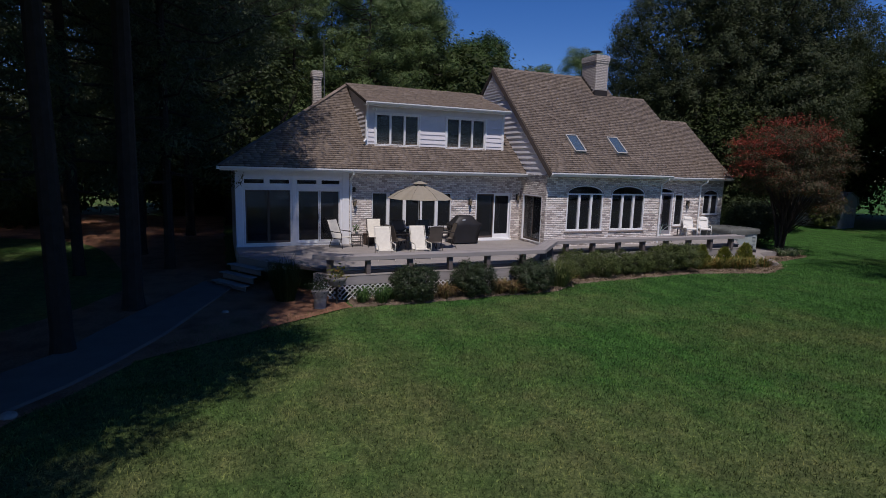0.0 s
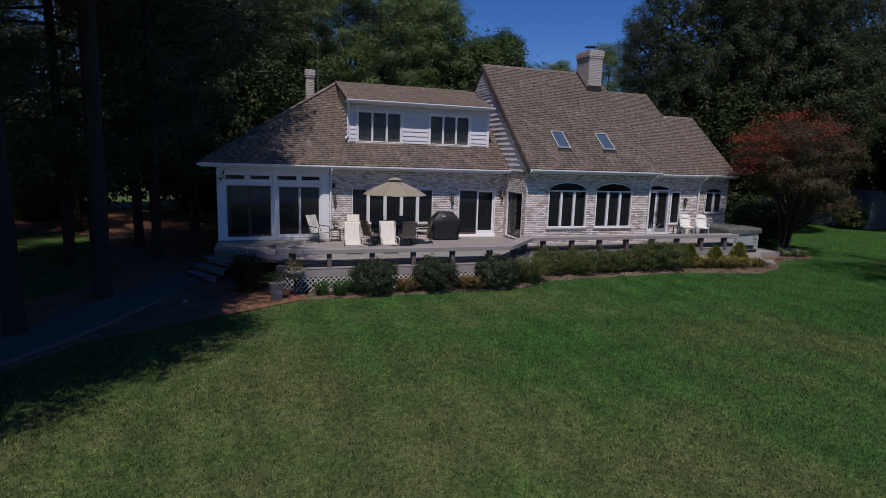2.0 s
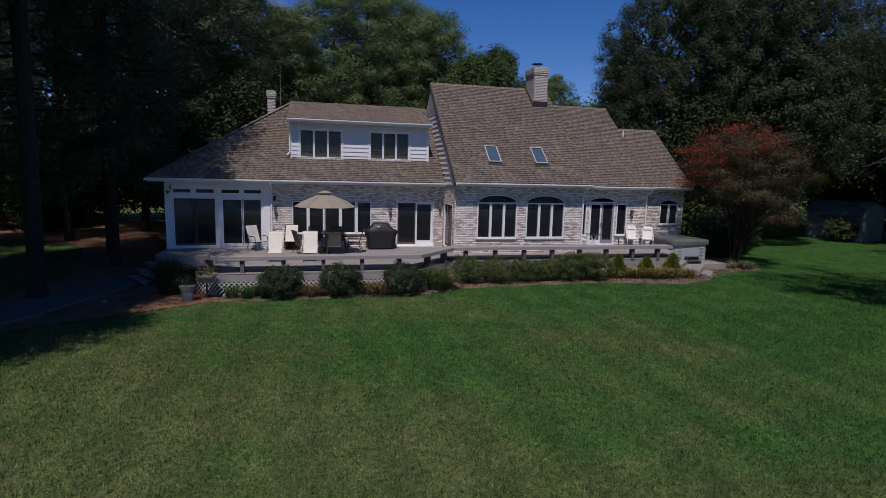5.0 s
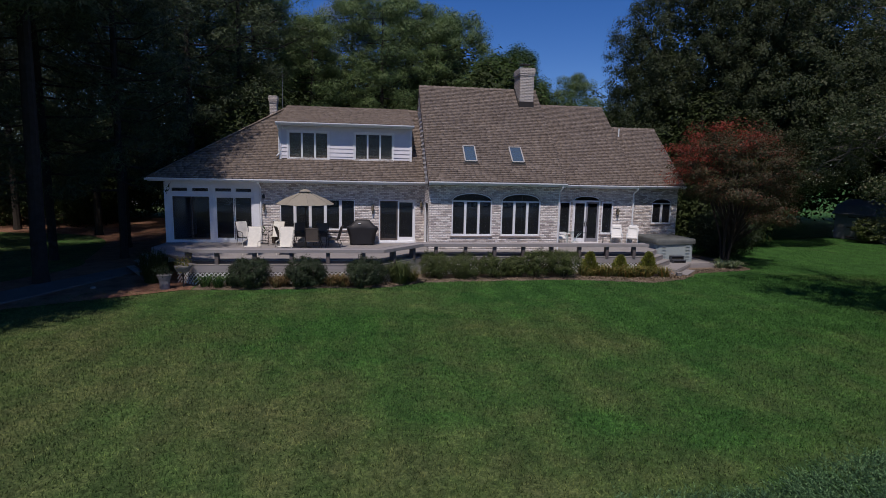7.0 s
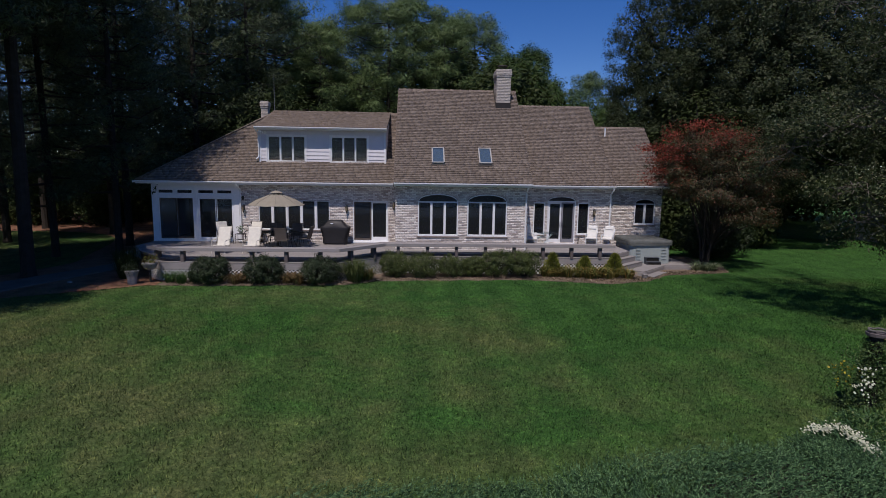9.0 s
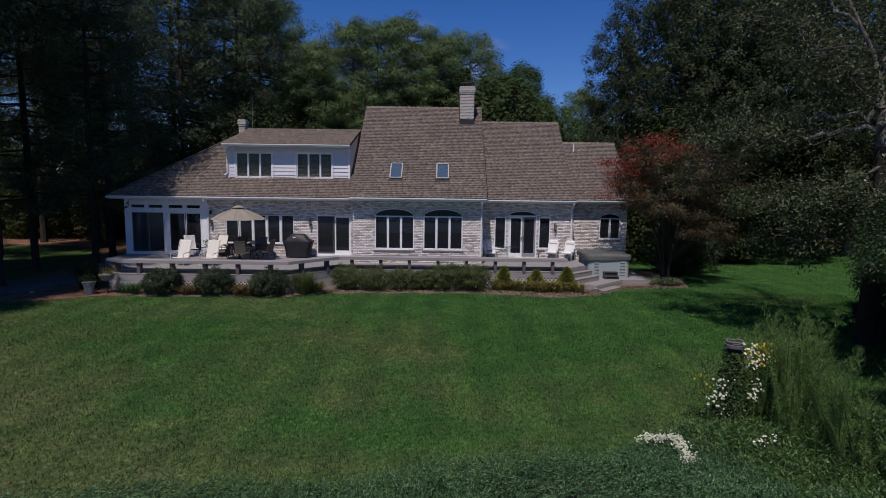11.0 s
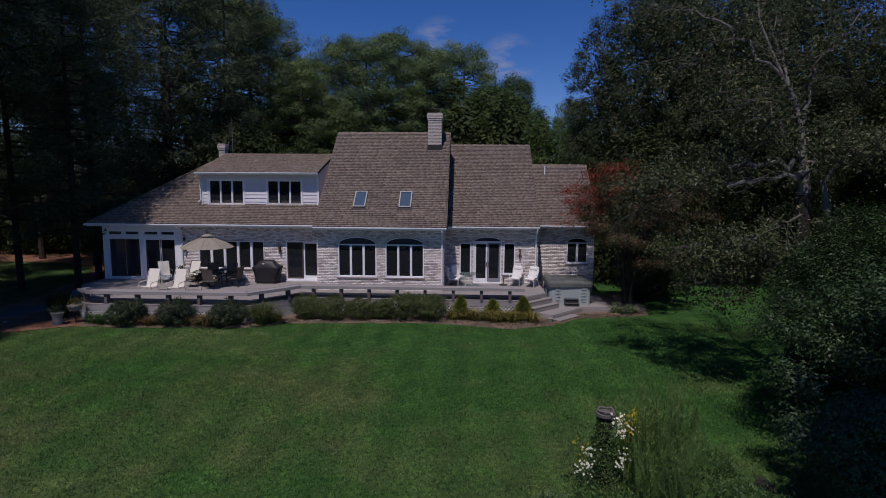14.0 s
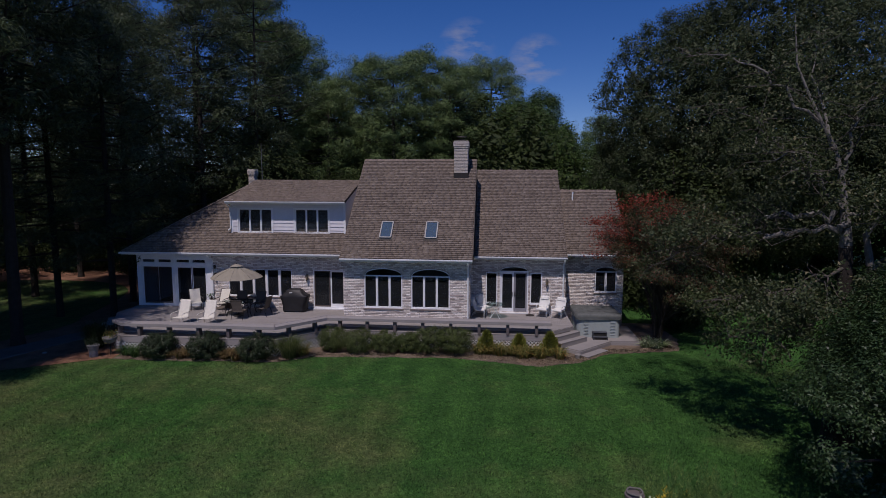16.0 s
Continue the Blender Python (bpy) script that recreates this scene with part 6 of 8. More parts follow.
part("upper_trunk", g, GREYBARK, oak, "pale grey upper trunk")
c = np.array(cl)
top = np.array([(23.9, 11, 11.2), (24.8, 10.6, 9.4), (26, 10.6, 11.4), (28.2, 10.6, 11.6), (28.4, 9.9, 7.5), (29.4, 9.8, 7.6), (24.2, 10.8, 6.9), (26.8, 9.6, 3.9), (25.3, 10, 4.4), (30.3, 9.6, 7.7), (27.2, 10.4, 9.8), (27.6, 9.5, 3.5), (25.9, 9.7, 4.2)])
more = np.repeat(top, 20, 0) + rng.normal(size=(len(top) * 20, 3)) * np.where(top[:, 2:] < 8, [[0.75, 0.6, 0.32]], [[0.95, 0.8, 0.85]]).repeat(20, 0)
c = np.concatenate([c, more])
low_c = np.concatenate([np.array(b) + rng.normal(size=(32, 3)) * np.array([0.6, 0.45, 0.22]) for b in ((25.7, 9.0, 4.4), (26.3, 8.8, 4.8), (26.5, 8.9, 3.9), (27.2, 8.6, 4.5), (27.8, 8.6, 3.7), (28.5, 8.7, 5.2), (24.4, 10.4, 6.5), (23.8, 10.8, 6.3), (28.9, 9.2, 7.5), (29.8, 9.0, 7.4))])
pts = np.repeat(c, 34, 0) + rng.normal(size=(len(c) * 34, 3)) * 0.17
pts[:, 1] += 0.4
v, f = diamonds(pts, 0.105, rng, 0.7, three=True)
part("crown", stuff_mesh("crown", v, f, SPARSELEAF), None, oak, "thin dull-green and tan foliage")
d = rng.normal(size=(len(low_c) * 26, 3))
d /= np.linalg.norm(d, axis=1, keepdims=True)
v, f = diamonds(np.repeat(low_c, 26, 0) + d * rng.uniform(0.04, 0.2, (len(d), 1)), 0.095, rng, 0.5, nrm=np.cross(d, rng.normal(size=d.shape)) + np.array([0, -0.3, 0.6]))
part("bough", stuff_mesh("bough", v, f, LITBOUGHLEAF), None, oak, "low leafy boughs, leaves lightened for sunlight")["kind"] = "stuff"

# glossy evergreen at the lawn's edge, foliage down to the ground
tree("dense glossy evergreen with low spreading boughs", (29.2, 5.7, 0), 1.4, [(-2.7, 0.3, 3.2, 1.6, 1.5, 0.6), (-1.3, -0.7, 3.9, 1.9, 1.7, 0.7), (-1.0, 1.4, 4.3, 1.9, 1.8, 0.7), (0.7, 0, 4.8, 2.2, 2.0, 0.9), (1.5, -1.8, 4.0, 2.2, 1.8, 0.8), (0, -1.8, 2.7, 1.8, 1.5, 0.55), (-1.4, -1.5, 2.2, 1.2, 1.1, 0.4), (0.6, -2.9, 1.7, 1.5, 1.3, 0.45), (2.6, 0.5, 5.3, 2.2, 2.0, 1.0), (-1.9, 1.6, 3.6, 1.5, 1.4, 0.6), (-2.0, -0.6, 2.7, 1.4, 1.3, 0.5), (0.2, 2.6, 5.0, 1.8, 1.6, 0.7), (2.6, -3.0, 3.0, 2.0, 2.0, 0.9), (1.0, 1.5, 3.2, 2.2, 2.0, 0.8), (-1.2, -3.2, 2.5, 1.5, 1.3, 0.5), (0.4, -4.4, 2.6, 1.8, 1.5, 0.6), (1.2, 2.6, 2.0, 1.8, 1.5, 0.7), (-4.6, -2.7, 1.8, 0.6, 0.5, 0.22), (-4.0, -2.8, 1.35, 0.65, 0.5, 0.22), (-3.4, -2.9, 0.85, 0.65, 0.5, 0.22), (-3.5, -2.6, 2.1, 0.8, 0.6, 0.25), (-2.8, -2.9, 1.5, 0.8, 0.7, 0.25), (-4.2, -1.4, 2.4, 0.6, 0.6, 0.22)], 3100, 120, 0.074, MAGLEAF, BARK, 0.16, 51, 0.2, shell=0.3, name="evergreen_tree")
tree("dark evergreen behind the glossy one", (35, 5, 0), 1.5, [(0, 0, 3.4, 3.4, 4, 3.4), (2, -4, 3, 3.4, 4, 3.2), (3, 4, 4, 4, 4, 4)], 800, 26, 0.2, MAGLEAF, BARK, 0.16, 52, 0.35, shell=0.7, name="evergreen_tree", fill=800)
# stands out of view, added so its crown darkens the bank's end
tree("unseen tall tree added to shade the end of the bank", (30.5, -4.0, 0), 6, [(-5.4, 0.8, 12.2, 2.2, 2.2, 1.8), (-4.5, 0.4, 12, 3.5, 3.0, 2.4), (-0.5, 0, 11.5, 4, 3.4, 2.6), (3.5, -0.5, 11, 4, 3.5, 2.6)], 1500, 34, 0.3, OAKLEAF, BARK, 0.3, 57, 0.45, shell=0.2, fill=2500, group="woods beside the lawn")

# red maple at the corner of the house
TIERS = []
_mr = random.Random(53)
for _k in range(46):
    _h = 2.7 + 4.3 * ((_k + 0.5) / 46)
    _R = 3.5 * math.sqrt(max(0.05, 1 - ((_h - 4.4) / 2.95) ** 2))
    _a = _k * 2.4 + _mr.uniform(-0.4, 0.4)
    _q = _R * (0.45 + 0.4 * _mr.random())
    if _h < 3.7 and math.cos(_a) < -0.2:
        continue
    TIERS.append((0.15 + math.cos(_a) * _q, math.sin(_a) * _q * 0.9, _h - 0.12 * _q, 1.05 + 0.4 * _mr.random(), 1.05 + 0.3 * _mr.random(), 0.2))
tree("small multi-stemmed maple turning red at the top", (26.5, 20.6, 0), 1.6, TIERS, 1000, 56, 0.085, REDLEAF, BARK, 0.08, 53, 0.17, shell=0.15, name="maple_tree", group="")
rng = np.random.default_rng(54)
mp = [o for o in scene.objects if o.name == "maple_tree"][0]
n = 150
a = rng.uniform(0, 6.283, n)
r = np.sqrt(rng.random(n)) * 2.5
cc = np.stack([np.cos(a) * r - 0.9, np.sin(a) * r - 0.4, 7.15 - 0.22 * r ** 2 + rng.normal(size=n) * 0.25], 1)
k = rng.random(n) < 0.5
cc[k] = np.stack([-1.4 - rng.random(k.sum()) * 1.9, rng.normal(size=k.sum()) * 0.7 + 0.3, np.round(rng.uniform(4.4, 6.4, k.sum()) / 0.55) * 0.55 + rng.normal(size=k.sum()) * 0.07], 1)
v, f = diamonds(np.repeat(cc, 40, 0) + rng.normal(size=(n * 40, 3)) * np.array([0.26, 0.26, 0.1]), 0.085, rng)
ob = part("red_crown", stuff_mesh("red_crown", v, f, CRIMSON), None, mp, "crimson leaves at the top")
ob.matrix_parent_inverse = Matrix.Identity(4)
g = Geo()
for i in range(5):
    a = i * 1.26
    g.tube([(0.1 * math.cos(a), 0.1 * math.sin(a), -0.1), (0.3 * math.cos(a), 0.3 * math.sin(a), 1.6), (0.9 * math.cos(a + 0.3), 0.9 * math.sin(a + 0.3), 3.4), (1.5 * math.cos(a + 0.5), 1.5 * math.sin(a + 0.5), 5.0)], [0.075, 0.06, 0.045, 0.015], 7)
ob = part("stem", g, BARK, mp)
ob.matrix_parent_inverse = Matrix.Identity(4)


# ---- planting ----
def shrub(x, y, r, h, mat, label, seed, leaf=0.075, clumps=150, per=34, group="", name="shrub", category="shrub"):
    """A rounded shrub: short stems and a dense skin of small leaves with an uneven outline."""
    rng = np.random.default_rng(seed)
    t = thing(name, (0, 0, 0), label, category, group)
    blobs = [(0, 0, h * 0.52, r, r, h * 0.5)]
    for i in range(5):
        a = i * 1.26 + rng.uniform(0, 1)
        blobs.append((math.cos(a) * r * 0.45, math.sin(a) * r * 0.45, h * rng.uniform(0.45, 0.66), r * 0.58, r * 0.58, h * 0.42))
    c, pts = blob_points(rng, blobs, clumps, per, r * 0.1, 0.72)
    pts[:, 2] = np.abs(pts[:, 2] - 0.03) + 0.03
    v, f = diamonds(pts, leaf, rng, nrm=facing(c, pts, per, (0, 0, h * 0.4), 0.3))
    part("foliage", stuff_mesh("foliage", v, f, mat), None, t)
    g = Geo()
    for i in range(9):
        a = i * 0.7
        g.tube([(0.06 * math.cos(a), 0.06 * math.sin(a), -0.05), (r * 0.35 * math.cos(a), r * 0.35 * math.sin(a), h * 0.4), (r * 0.7 * math.cos(a + 0.3), r * 0.7 * math.sin(a + 0.3), h * 0.72)], [0.025, 0.016, 0.006], 5)
    part("stem", g, BARK, t)
    t.matrix_basis = Matrix.Translation((x, y, ground_z(x, y) + 0.02)) @ Matrix.Rotation(seed * 1.7, 4, "Z")
    return t


for i, (x, y, r, h) in enumerate(((3.6, 16.02, 0.78, 1.12), (5.72, 16.15, 0.8, 1.15), (8.0, 16.2, 0.82, 1.12))):
    shrub(x, y, r, h, HOLLY, "dark glossy rounded holly shrub in the mulch bed", 70 + i, 0.058, 260, 48, "holly shrubs", "holly_shrub")
for i, (x, y, r, h) in enumerate(((11.0, 17.85, 0.74, 1.12), (12.3, 17.7, 0.8, 1.05), (13.55, 17.78, 0.72, 0.95), (14.5, 17.95, 0.6, 0.9), (15.5, 17.8, 0.84, 1.18), (16.75, 17.85, 0.82, 1.2))):
    shrub(x, y, r, h, HEDGELEAF, "clipped green hedge shrub along the deck", 80 + i, 0.05, 260, 44, "hedge along the deck", "hedge_shrub")
for i, (x, y, r, h) in enumerate(((28.1, 23.6, 1.7, 2.5), (29.9, 25.2, 1.8, 2.8))):
    shrub(x, y, r, h, HOLLY, "large dark evergreen shrub in the shade beside the house", 96 + i, 0.11, 260, 40, "dark shrubs beside the house")
# dark shrubs added in place of the deep shade under the trees
for i, (x, y, r, h) in enumerate(((31.2, 11.6, 1.6, 2.6), (32.8, 13.8, 1.7, 2.9), (33.6, 9.8, 2.0, 3.2), (30.8, 8.4, 1.3, 1.7), (29.8, 10.9, 0.9, 1.2))):
    shrub(x, y, r, h, HOLLY, "dark shrub added to fill the shaded depth under the trees", 210 + i, 0.1, 240, 36, "shrubs under the trees")
for i, (x, y, h) in enumerate(((18.12, 18.2, 1.0), (19.62, 18.25, 0.86), (21.02, 18.3, 0.98))):
    rng = np.random.default_rng(90 + i)
    t = thing("golden_conifer", (0, 0, 0), "small golden conical conifer by the deck", "shrub", "golden conifers")
    n = 1500
    zz = rng.random(n) ** 0.8 * h
    a = rng.uniform(0, 6.283, n)
    rr = 0.42 * (1 - (zz / h) ** 1.6) ** 0.8 * (0.5 + 0.5 * rng.random(n)) * (1 + 0.22 * np.sin(3 * a + zz * 9 + i)) + 0.02
    p = np.stack([np.cos(a) * rr, np.sin(a) * rr, zz], 1)
    d = np.stack([np.cos(a), np.sin(a), np.full(n, 1.3)], 1) + rng.normal(size=(n, 3)) * 0.3
    v, f = spikes(p, d, 0.13, 0.045, rng)
    part("foliage", stuff_mesh("foliage", v, f, GOLDLEAF), None, t)
    part("stem", Geo().tube([(0, 0, -0.05), (0, 0, h * 0.7)], [0.03, 0.008], 6), BARK, t)
    t.matrix_basis = Matrix.Translation((x, y, ground_z(x, y) + 0.03))


def clump(x, y, r, h, n, width, mat, label, seed, name="grass_clump", category="plant", group="", arch=0.7):
    """A tuft of arching blades; each blade is two bent pieces."""
    rng = np.random.default_rng(seed)
    a = rng.uniform(0, 6.283, n)
    base = np.stack([np.cos(a), np.sin(a), np.zeros(n)], 1) * (rng.random((n, 1)) ** 0.5) * r * 0.35
    a2 = a + rng.normal(size=n) * 0.5
    out = np.stack([np.cos(a2), np.sin(a2), np.zeros(n)], 1)
    L = h * rng.uniform(0.6, 1.15, (n, 1))
    spread = r * rng.uniform(0.2, 1.0, (n, 1))
    mid = base + out * spread * 0.45 + np.array([0, 0, 1]) * L * 0.75
    tip = base + out * spread * (1 + arch * 0.3) + np.array([0, 0, 1]) * L * rng.uniform(0.55, 1.05, (n, 1))
    side = np.cross(out, [0, 0, 1]) * width / 2
    v = np.stack([base - side, base + side, mid + side * 0.8, mid - side * 0.8, tip], 1).reshape(-1, 3)
    i = np.arange(n)[:, None] * 5
    quads = np.concatenate([i, i + 1, i + 2, i + 3], 1)
    tris = np.concatenate([i + 3, i + 2, i + 4, i + 4], 1)
    me = bpy.data.meshes.new(name)
    me.from_pydata(v.tolist(), [], quads.tolist() + [q[:3] for q in tris.tolist()])
    me.materials.append(mat)
    t = thing(name, (0, 0, 0), label, category, group)
    part("leaf_tuft", me, None, t)["kind"] = "stuff"
    t.matrix_basis = Matrix.Translation((x, y, ground_z(x, y) + 0.03))
    return t


clump(9.36, 16.55, 0.8, 0.98, 760, 0.014, TALLGRASS, "arching ornamental grass in the mulch bed", 101, "ornamental_grass", arch=1.5)
clump(-0.25, 17.1, 0.85, 1.35, 520, 0.018, OAKLEAF, "tall dark ornamental grass in the shade", 102, "ornamental_grass")
for i, (x, y) in enumerate(((1.95, 16.15), (2.5, 15.95), (2.85, 16.3))):
    clump(x, y, 0.45, 0.5, 150, 0.022, WEEDLEAF, "green strappy lilies in the mulch bed", 103 + i, "lily_clump", "plant", "lily clumps")
rnd = random.Random(5)
k = 0
for x, y in [(9.85, 16.9)] + [(17.75 + i * 0.36 + rnd.uniform(-0.1, 0.1), 17.75 + rnd.uniform(-0.3, 0.35)) for i in range(11)]:
    k += 1
    clump(x, y, 0.55, 0.52, 150, 0.03, DAYLILY, "yellowing daylily clump in the mulch", 110 + k, "daylily_clump", "plant", "daylily clumps")
for x, y in ((4.6, 15.95), (4.85, 16.2), (6.65, 16.1), (6.95, 16.3), (7.15, 16.0)):
    k += 1
    clump(x, y, 0.5, 0.46, 170, 0.026, DRYLILY, "withered tan daylily clump between the hollies", 130 + k, "daylily_clump", "plant", "withered daylilies", 1.3)
for i, (x, y) in enumerate(((25.75, 19.75), (26.2, 19.6), (26.05, 20.0), (26.5, 19.85))):
    clump(x, y, 0.55, 0.42, 60, 0.06, HOSTALEAF, "pale variegated hosta beside the platform", 140 + i, "hosta", "plant", "hostas", 1.2)


# the low juniper bank in front of the lawn
def sprays(name, label, region, n, mat, seed, h0, reach, needle, width, per=10):
    """Feathery boughs lying over one another: needles set along each short bough."""
    rng = np.random.default_rng(seed)
    x0, x1, y0, y1, test = region
    P = np.stack([rng.uniform(x0, x1, n), rng.uniform(y0, y1, n)], 1)
    P = P[test(P[:, 0], P[:, 1])]
    m = len(P)
    hump = h0 + 0.07 * (np.sin(P[:, 0] * 1.7 + np.sin(P[:, 1] * 2.1)) + np.sin(P[:, 1] * 2.6 + P[:, 0] * 0.6)) + 0.06 * np.sin(P[:, 0] * 7.3 + 2 * np.sin(P[:, 1] * 5.1)) * np.sin(P[:, 1] * 6.7 + P[:, 0])
    base = np.stack([P[:, 0], P[:, 1], np.maximum(hump * rng.uniform(0.3, 1.0, m), 0.03)], 1)
    a = rng.normal(size=m) * 0.6 + 0.9 + 0.8 * np.sin(P[:, 0] * 0.9 + P[:, 1] * 1.3)
    d = np.stack([np.cos(a), np.sin(a), rng.uniform(0.05, 0.5, m)], 1)
    s = np.linspace(0.1, 1.0, per)
    p = (base[:, None, :] + d[:, None, :] * (s * reach)[None, :, None]).reshape(-1, 3)
    w = np.repeat(d, per, 0) + rng.normal(size=(m * per, 3)) * 0.55
    v, f = spikes(p, w, needle, width, rng)
    ob = part(name, stuff_mesh(name, v, f, mat))
    return tagged(ob, label, "groundcover", "", "stuff")


def cover_plants(name, label, region, n, mat, seed, h0, length, width, flat=0.3, category="groundcover", lumps=0.07):
    """A ground cover: short sprays all over a region given by a test of (x, y)."""
    rng = np.random.default_rng(seed)
    x0, x1, y0, y1, test = region
    P = np.stack([rng.uniform(x0, x1, n), rng.uniform(y0, y1, n)], 1)
    keep = test(P[:, 0], P[:, 1])
    P = P[keep]
    m = len(P)
    hump = h0 + lumps * (np.sin(P[:, 0] * 1.7 + np.sin(P[:, 1] * 2.1)) + np.sin(P[:, 1] * 2.6 + P[:, 0] * 0.6)) + rng.normal(size=m) * 0.05
    base = np.stack([P[:, 0], P[:, 1], np.maximum(hump * rng.uniform(0.35, 1.0, m), 0.03)], 1)
    d = rng.normal(size=(m, 3))
    d[:, 2] = np.abs(d[:, 2]) * flat + flat
    v, f = spikes(base, d, length, width, rng)
    ob = part(name, stuff_mesh(name, v, f, mat))
    return tagged(ob, label, category, "", "stuff")


edge = lambda x: 1.0 + 0.12 * np.clip((x - 13.5) / 2, 0, 1) - 0.22 * np.clip((13.5 - x) / 3, 0, 1) + 0.1 * (x - 10) + 0.028 * np.maximum(0, x - 14) ** 2 + 0.07 * np.sin(x * 1.3) + 0.05 * np.sin(x * 3.1)
sprays("juniper", "low spreading blue-green juniper along the bank", (6.0, 21.6, -6.0, 3.4, lambda x, y: (y < edge(x)) & (y > -6) & (x > 6.3 + 0.4 * np.sin(y * 2)) & ~((x > 20.2) & (y > 1.0))), 62000, JUNIPER, 151, 0.32, 0.25, 0.05, 0.017)
cover_plants("weeds", "tangled low weeds and brambles on the bank", (19.3, 25.6, -5.0, 6.2, lambda x, y: (y < 3.4 + 0.35 * np.sin(x * 1.9) + 0.33 * (x - 20)) & (x > 19.9 + 0.6 * np.sin(y * 1.7)) & (y < 5.6) & ~((y > 3.0) & (x < 20.5)) & (x < 24.2 + 0.25 * np.sin(y * 2.3))), 230000, WEEDLEAF, 152, 0.34, 0.07, 0.028, 0.45, lumps=0.13)
cover_plants("bushy_weeds", "taller bushy weeds beside the goldenrod", (22.3, 24.7, 0.8, 4.6, lambda x, y: (x > 22.4 + 0.5 * (y - 1.8)) & (x < 23.8 + 0.25 * np.sin(y * 3)) & (y < 4.4)), 42000, WEEDLEAF, 153, 0.62, 0.07, 0.026, 0.5, lumps=0.14)
bank = [(6.4, -6.05), (24.9, -6.05), (24.9, 4.9), (24, 4.2), (20.5, 2.8), (19.2, 2.6), (16, 1.55), (12, 1.0), (9.5, 0.7), (6.3, 0.3)]
bed("bank_soil", bank, UNDER, "dark soil under the bank planting", "soil", 0.02, 0.5)

# tall goldenrod stand
rng = np.random.default_rng(161)
n = 380
sx, sy = rng.uniform(21.5, 23.4, n), rng.uniform(1.7, 4.7, n)
keep = (sx > 21.55 + 0.5 * np.maximum(0, 3.2 - sy)) & (sx < 22.2 + 0.27 * (sy - 1.7))
sx, sy = sx[keep], sy[keep]
gold = thing("goldenrod_stand", (22.4, 3.2, 0), "stand of tall feathery green weeds on the bank", "weeds")
g = Geo()
P, D = [], []
for x, y in zip(sx, sy):
    h = 1.25 + 0.45 * math.sin(x * 5.1 + math.sin(y * 3.7)) * math.sin(y * 4.3 + x) + rng.uniform(-0.25, 0.45) + 0.3 * math.exp(-(((y - 3.9) / 0.7) ** 2))
    lx, ly = rng.normal() * 0.2, rng.normal() * 0.2
    g.tube([(x, y, 0), (x + lx * 0.4, y + ly * 0.4, h * 0.5), (x + lx, y + ly, h)], [0.01, 0.008, 0.003], 4)
    for k in range(210):
        u = rng.uniform(0.2, 1.0)
        a = rng.uniform(0, 6.283)
        P.append((x + lx * u * u, y + ly * u * u, h * u))
        D.append((math.cos(a), math.sin(a), rng.uniform(0.0, 1.2)))
    plume = rng.random() < 0.5
    for k in range(70 if plume else 0):
        u, a = rng.uniform(0, 0.35), rng.uniform(0, 6.283)
        q = 0.16 * (1 - u / 0.36) * rng.random()
        P.append((x + lx + math.cos(a) * q, y + ly + math.sin(a) * q, h - 0.05 + u))
        D.append((math.cos(a), math.sin(a), 1.5))
part("stem", g, WEEDLEAF, gold)["kind"] = "stuff"
v, f = spikes(np.array(P), np.array(D), 0.085, 0.01, rng)
part("foliage", stuff_mesh("foliage", v, f, RODLEAF), None, gold)["kind"] = "stuff"
fl = thing("yellow_flowers", (21.7, 4.3, 0), "tall stems with small yellow flowers", "flowers")
g, P = Geo(), []
for i in range(24):
    x, y, h = 21.8 + rng.normal() * 0.2, 4.1 + rng.normal() * 0.2, rng.uniform(1.3, 1.9)
    g.tube([(x, y, 0), (x + rng.normal() * 0.05, y, h)], [0.008, 0.004], 4)
    P += [(x + rng.normal() * 0.07, y + rng.normal() * 0.07, h - abs(rng.normal()) * 0.14) for _ in range(10)]
for i in range(9):
    x, y, h = 20.78 + rng.normal() * 0.12, 4.25 + rng.normal() * 0.12, rng.uniform(0.5, 1.05)
    g.tube([(20.8, 4.15, 0), (x * 0.6 + 20.8 * 0.4, y, h * 0.6), (x, y, h)], [0.008, 0.006, 0.003], 4)
    P += [(x + rng.normal() * 0.06, y + rng.normal() * 0.06, h - abs(rng.normal()) * 0.1) for _ in range(7)]
part("stem", g, WEEDLEAF, fl)
v, f = diamonds(np.array(P), 0.05, rng, 0.9)
part("petals", stuff_mesh("petals", v, f, YELLOW), None, fl)["kind"] = "stuff"

# weathered post with climbing vine and white blossom
post = thing("wooden_post", (21.15, 4.08, 0), "weathered round wooden post with a cap, wrapped in vine", "post")
part("shaft", Geo().lathe([(0.13, -0.1), (0.12, 0.6), (0.12, 1.4), (0.125, 1.6), (0.1, 1.61), (0.09, 1.44), (0.0, 1.43)], 14, (21.15, 4.08, 0)), BARK, post)
part("cap", Geo().tube([(21.15 + 0.15 * math.cos(a * math.pi / 8), 4.08 + 0.15 * math.sin(a * math.pi / 8), 1.715 + 0.012 * math.sin(a * 1.3)) for a in range(17)], [0.017 + 0.003 * (a % 3) for a in range(16)] + [0.017], 6), GREYBARK, post, "pale broken rim on top")
part("collar", Geo().lathe([(0.15, 1.58), (0.19, 1.6), (0.195, 1.66), (0.16, 1.675), (0.13, 1.64)], 12, (21.15, 4.08, 0)), DARKWOOD, post, "dark broken collar")
part("prop", Geo().tube([(21.05, 4.02, 1.62), (21.04, 4.02, 1.725)], 0.025, 6), DARKWOOD, post)
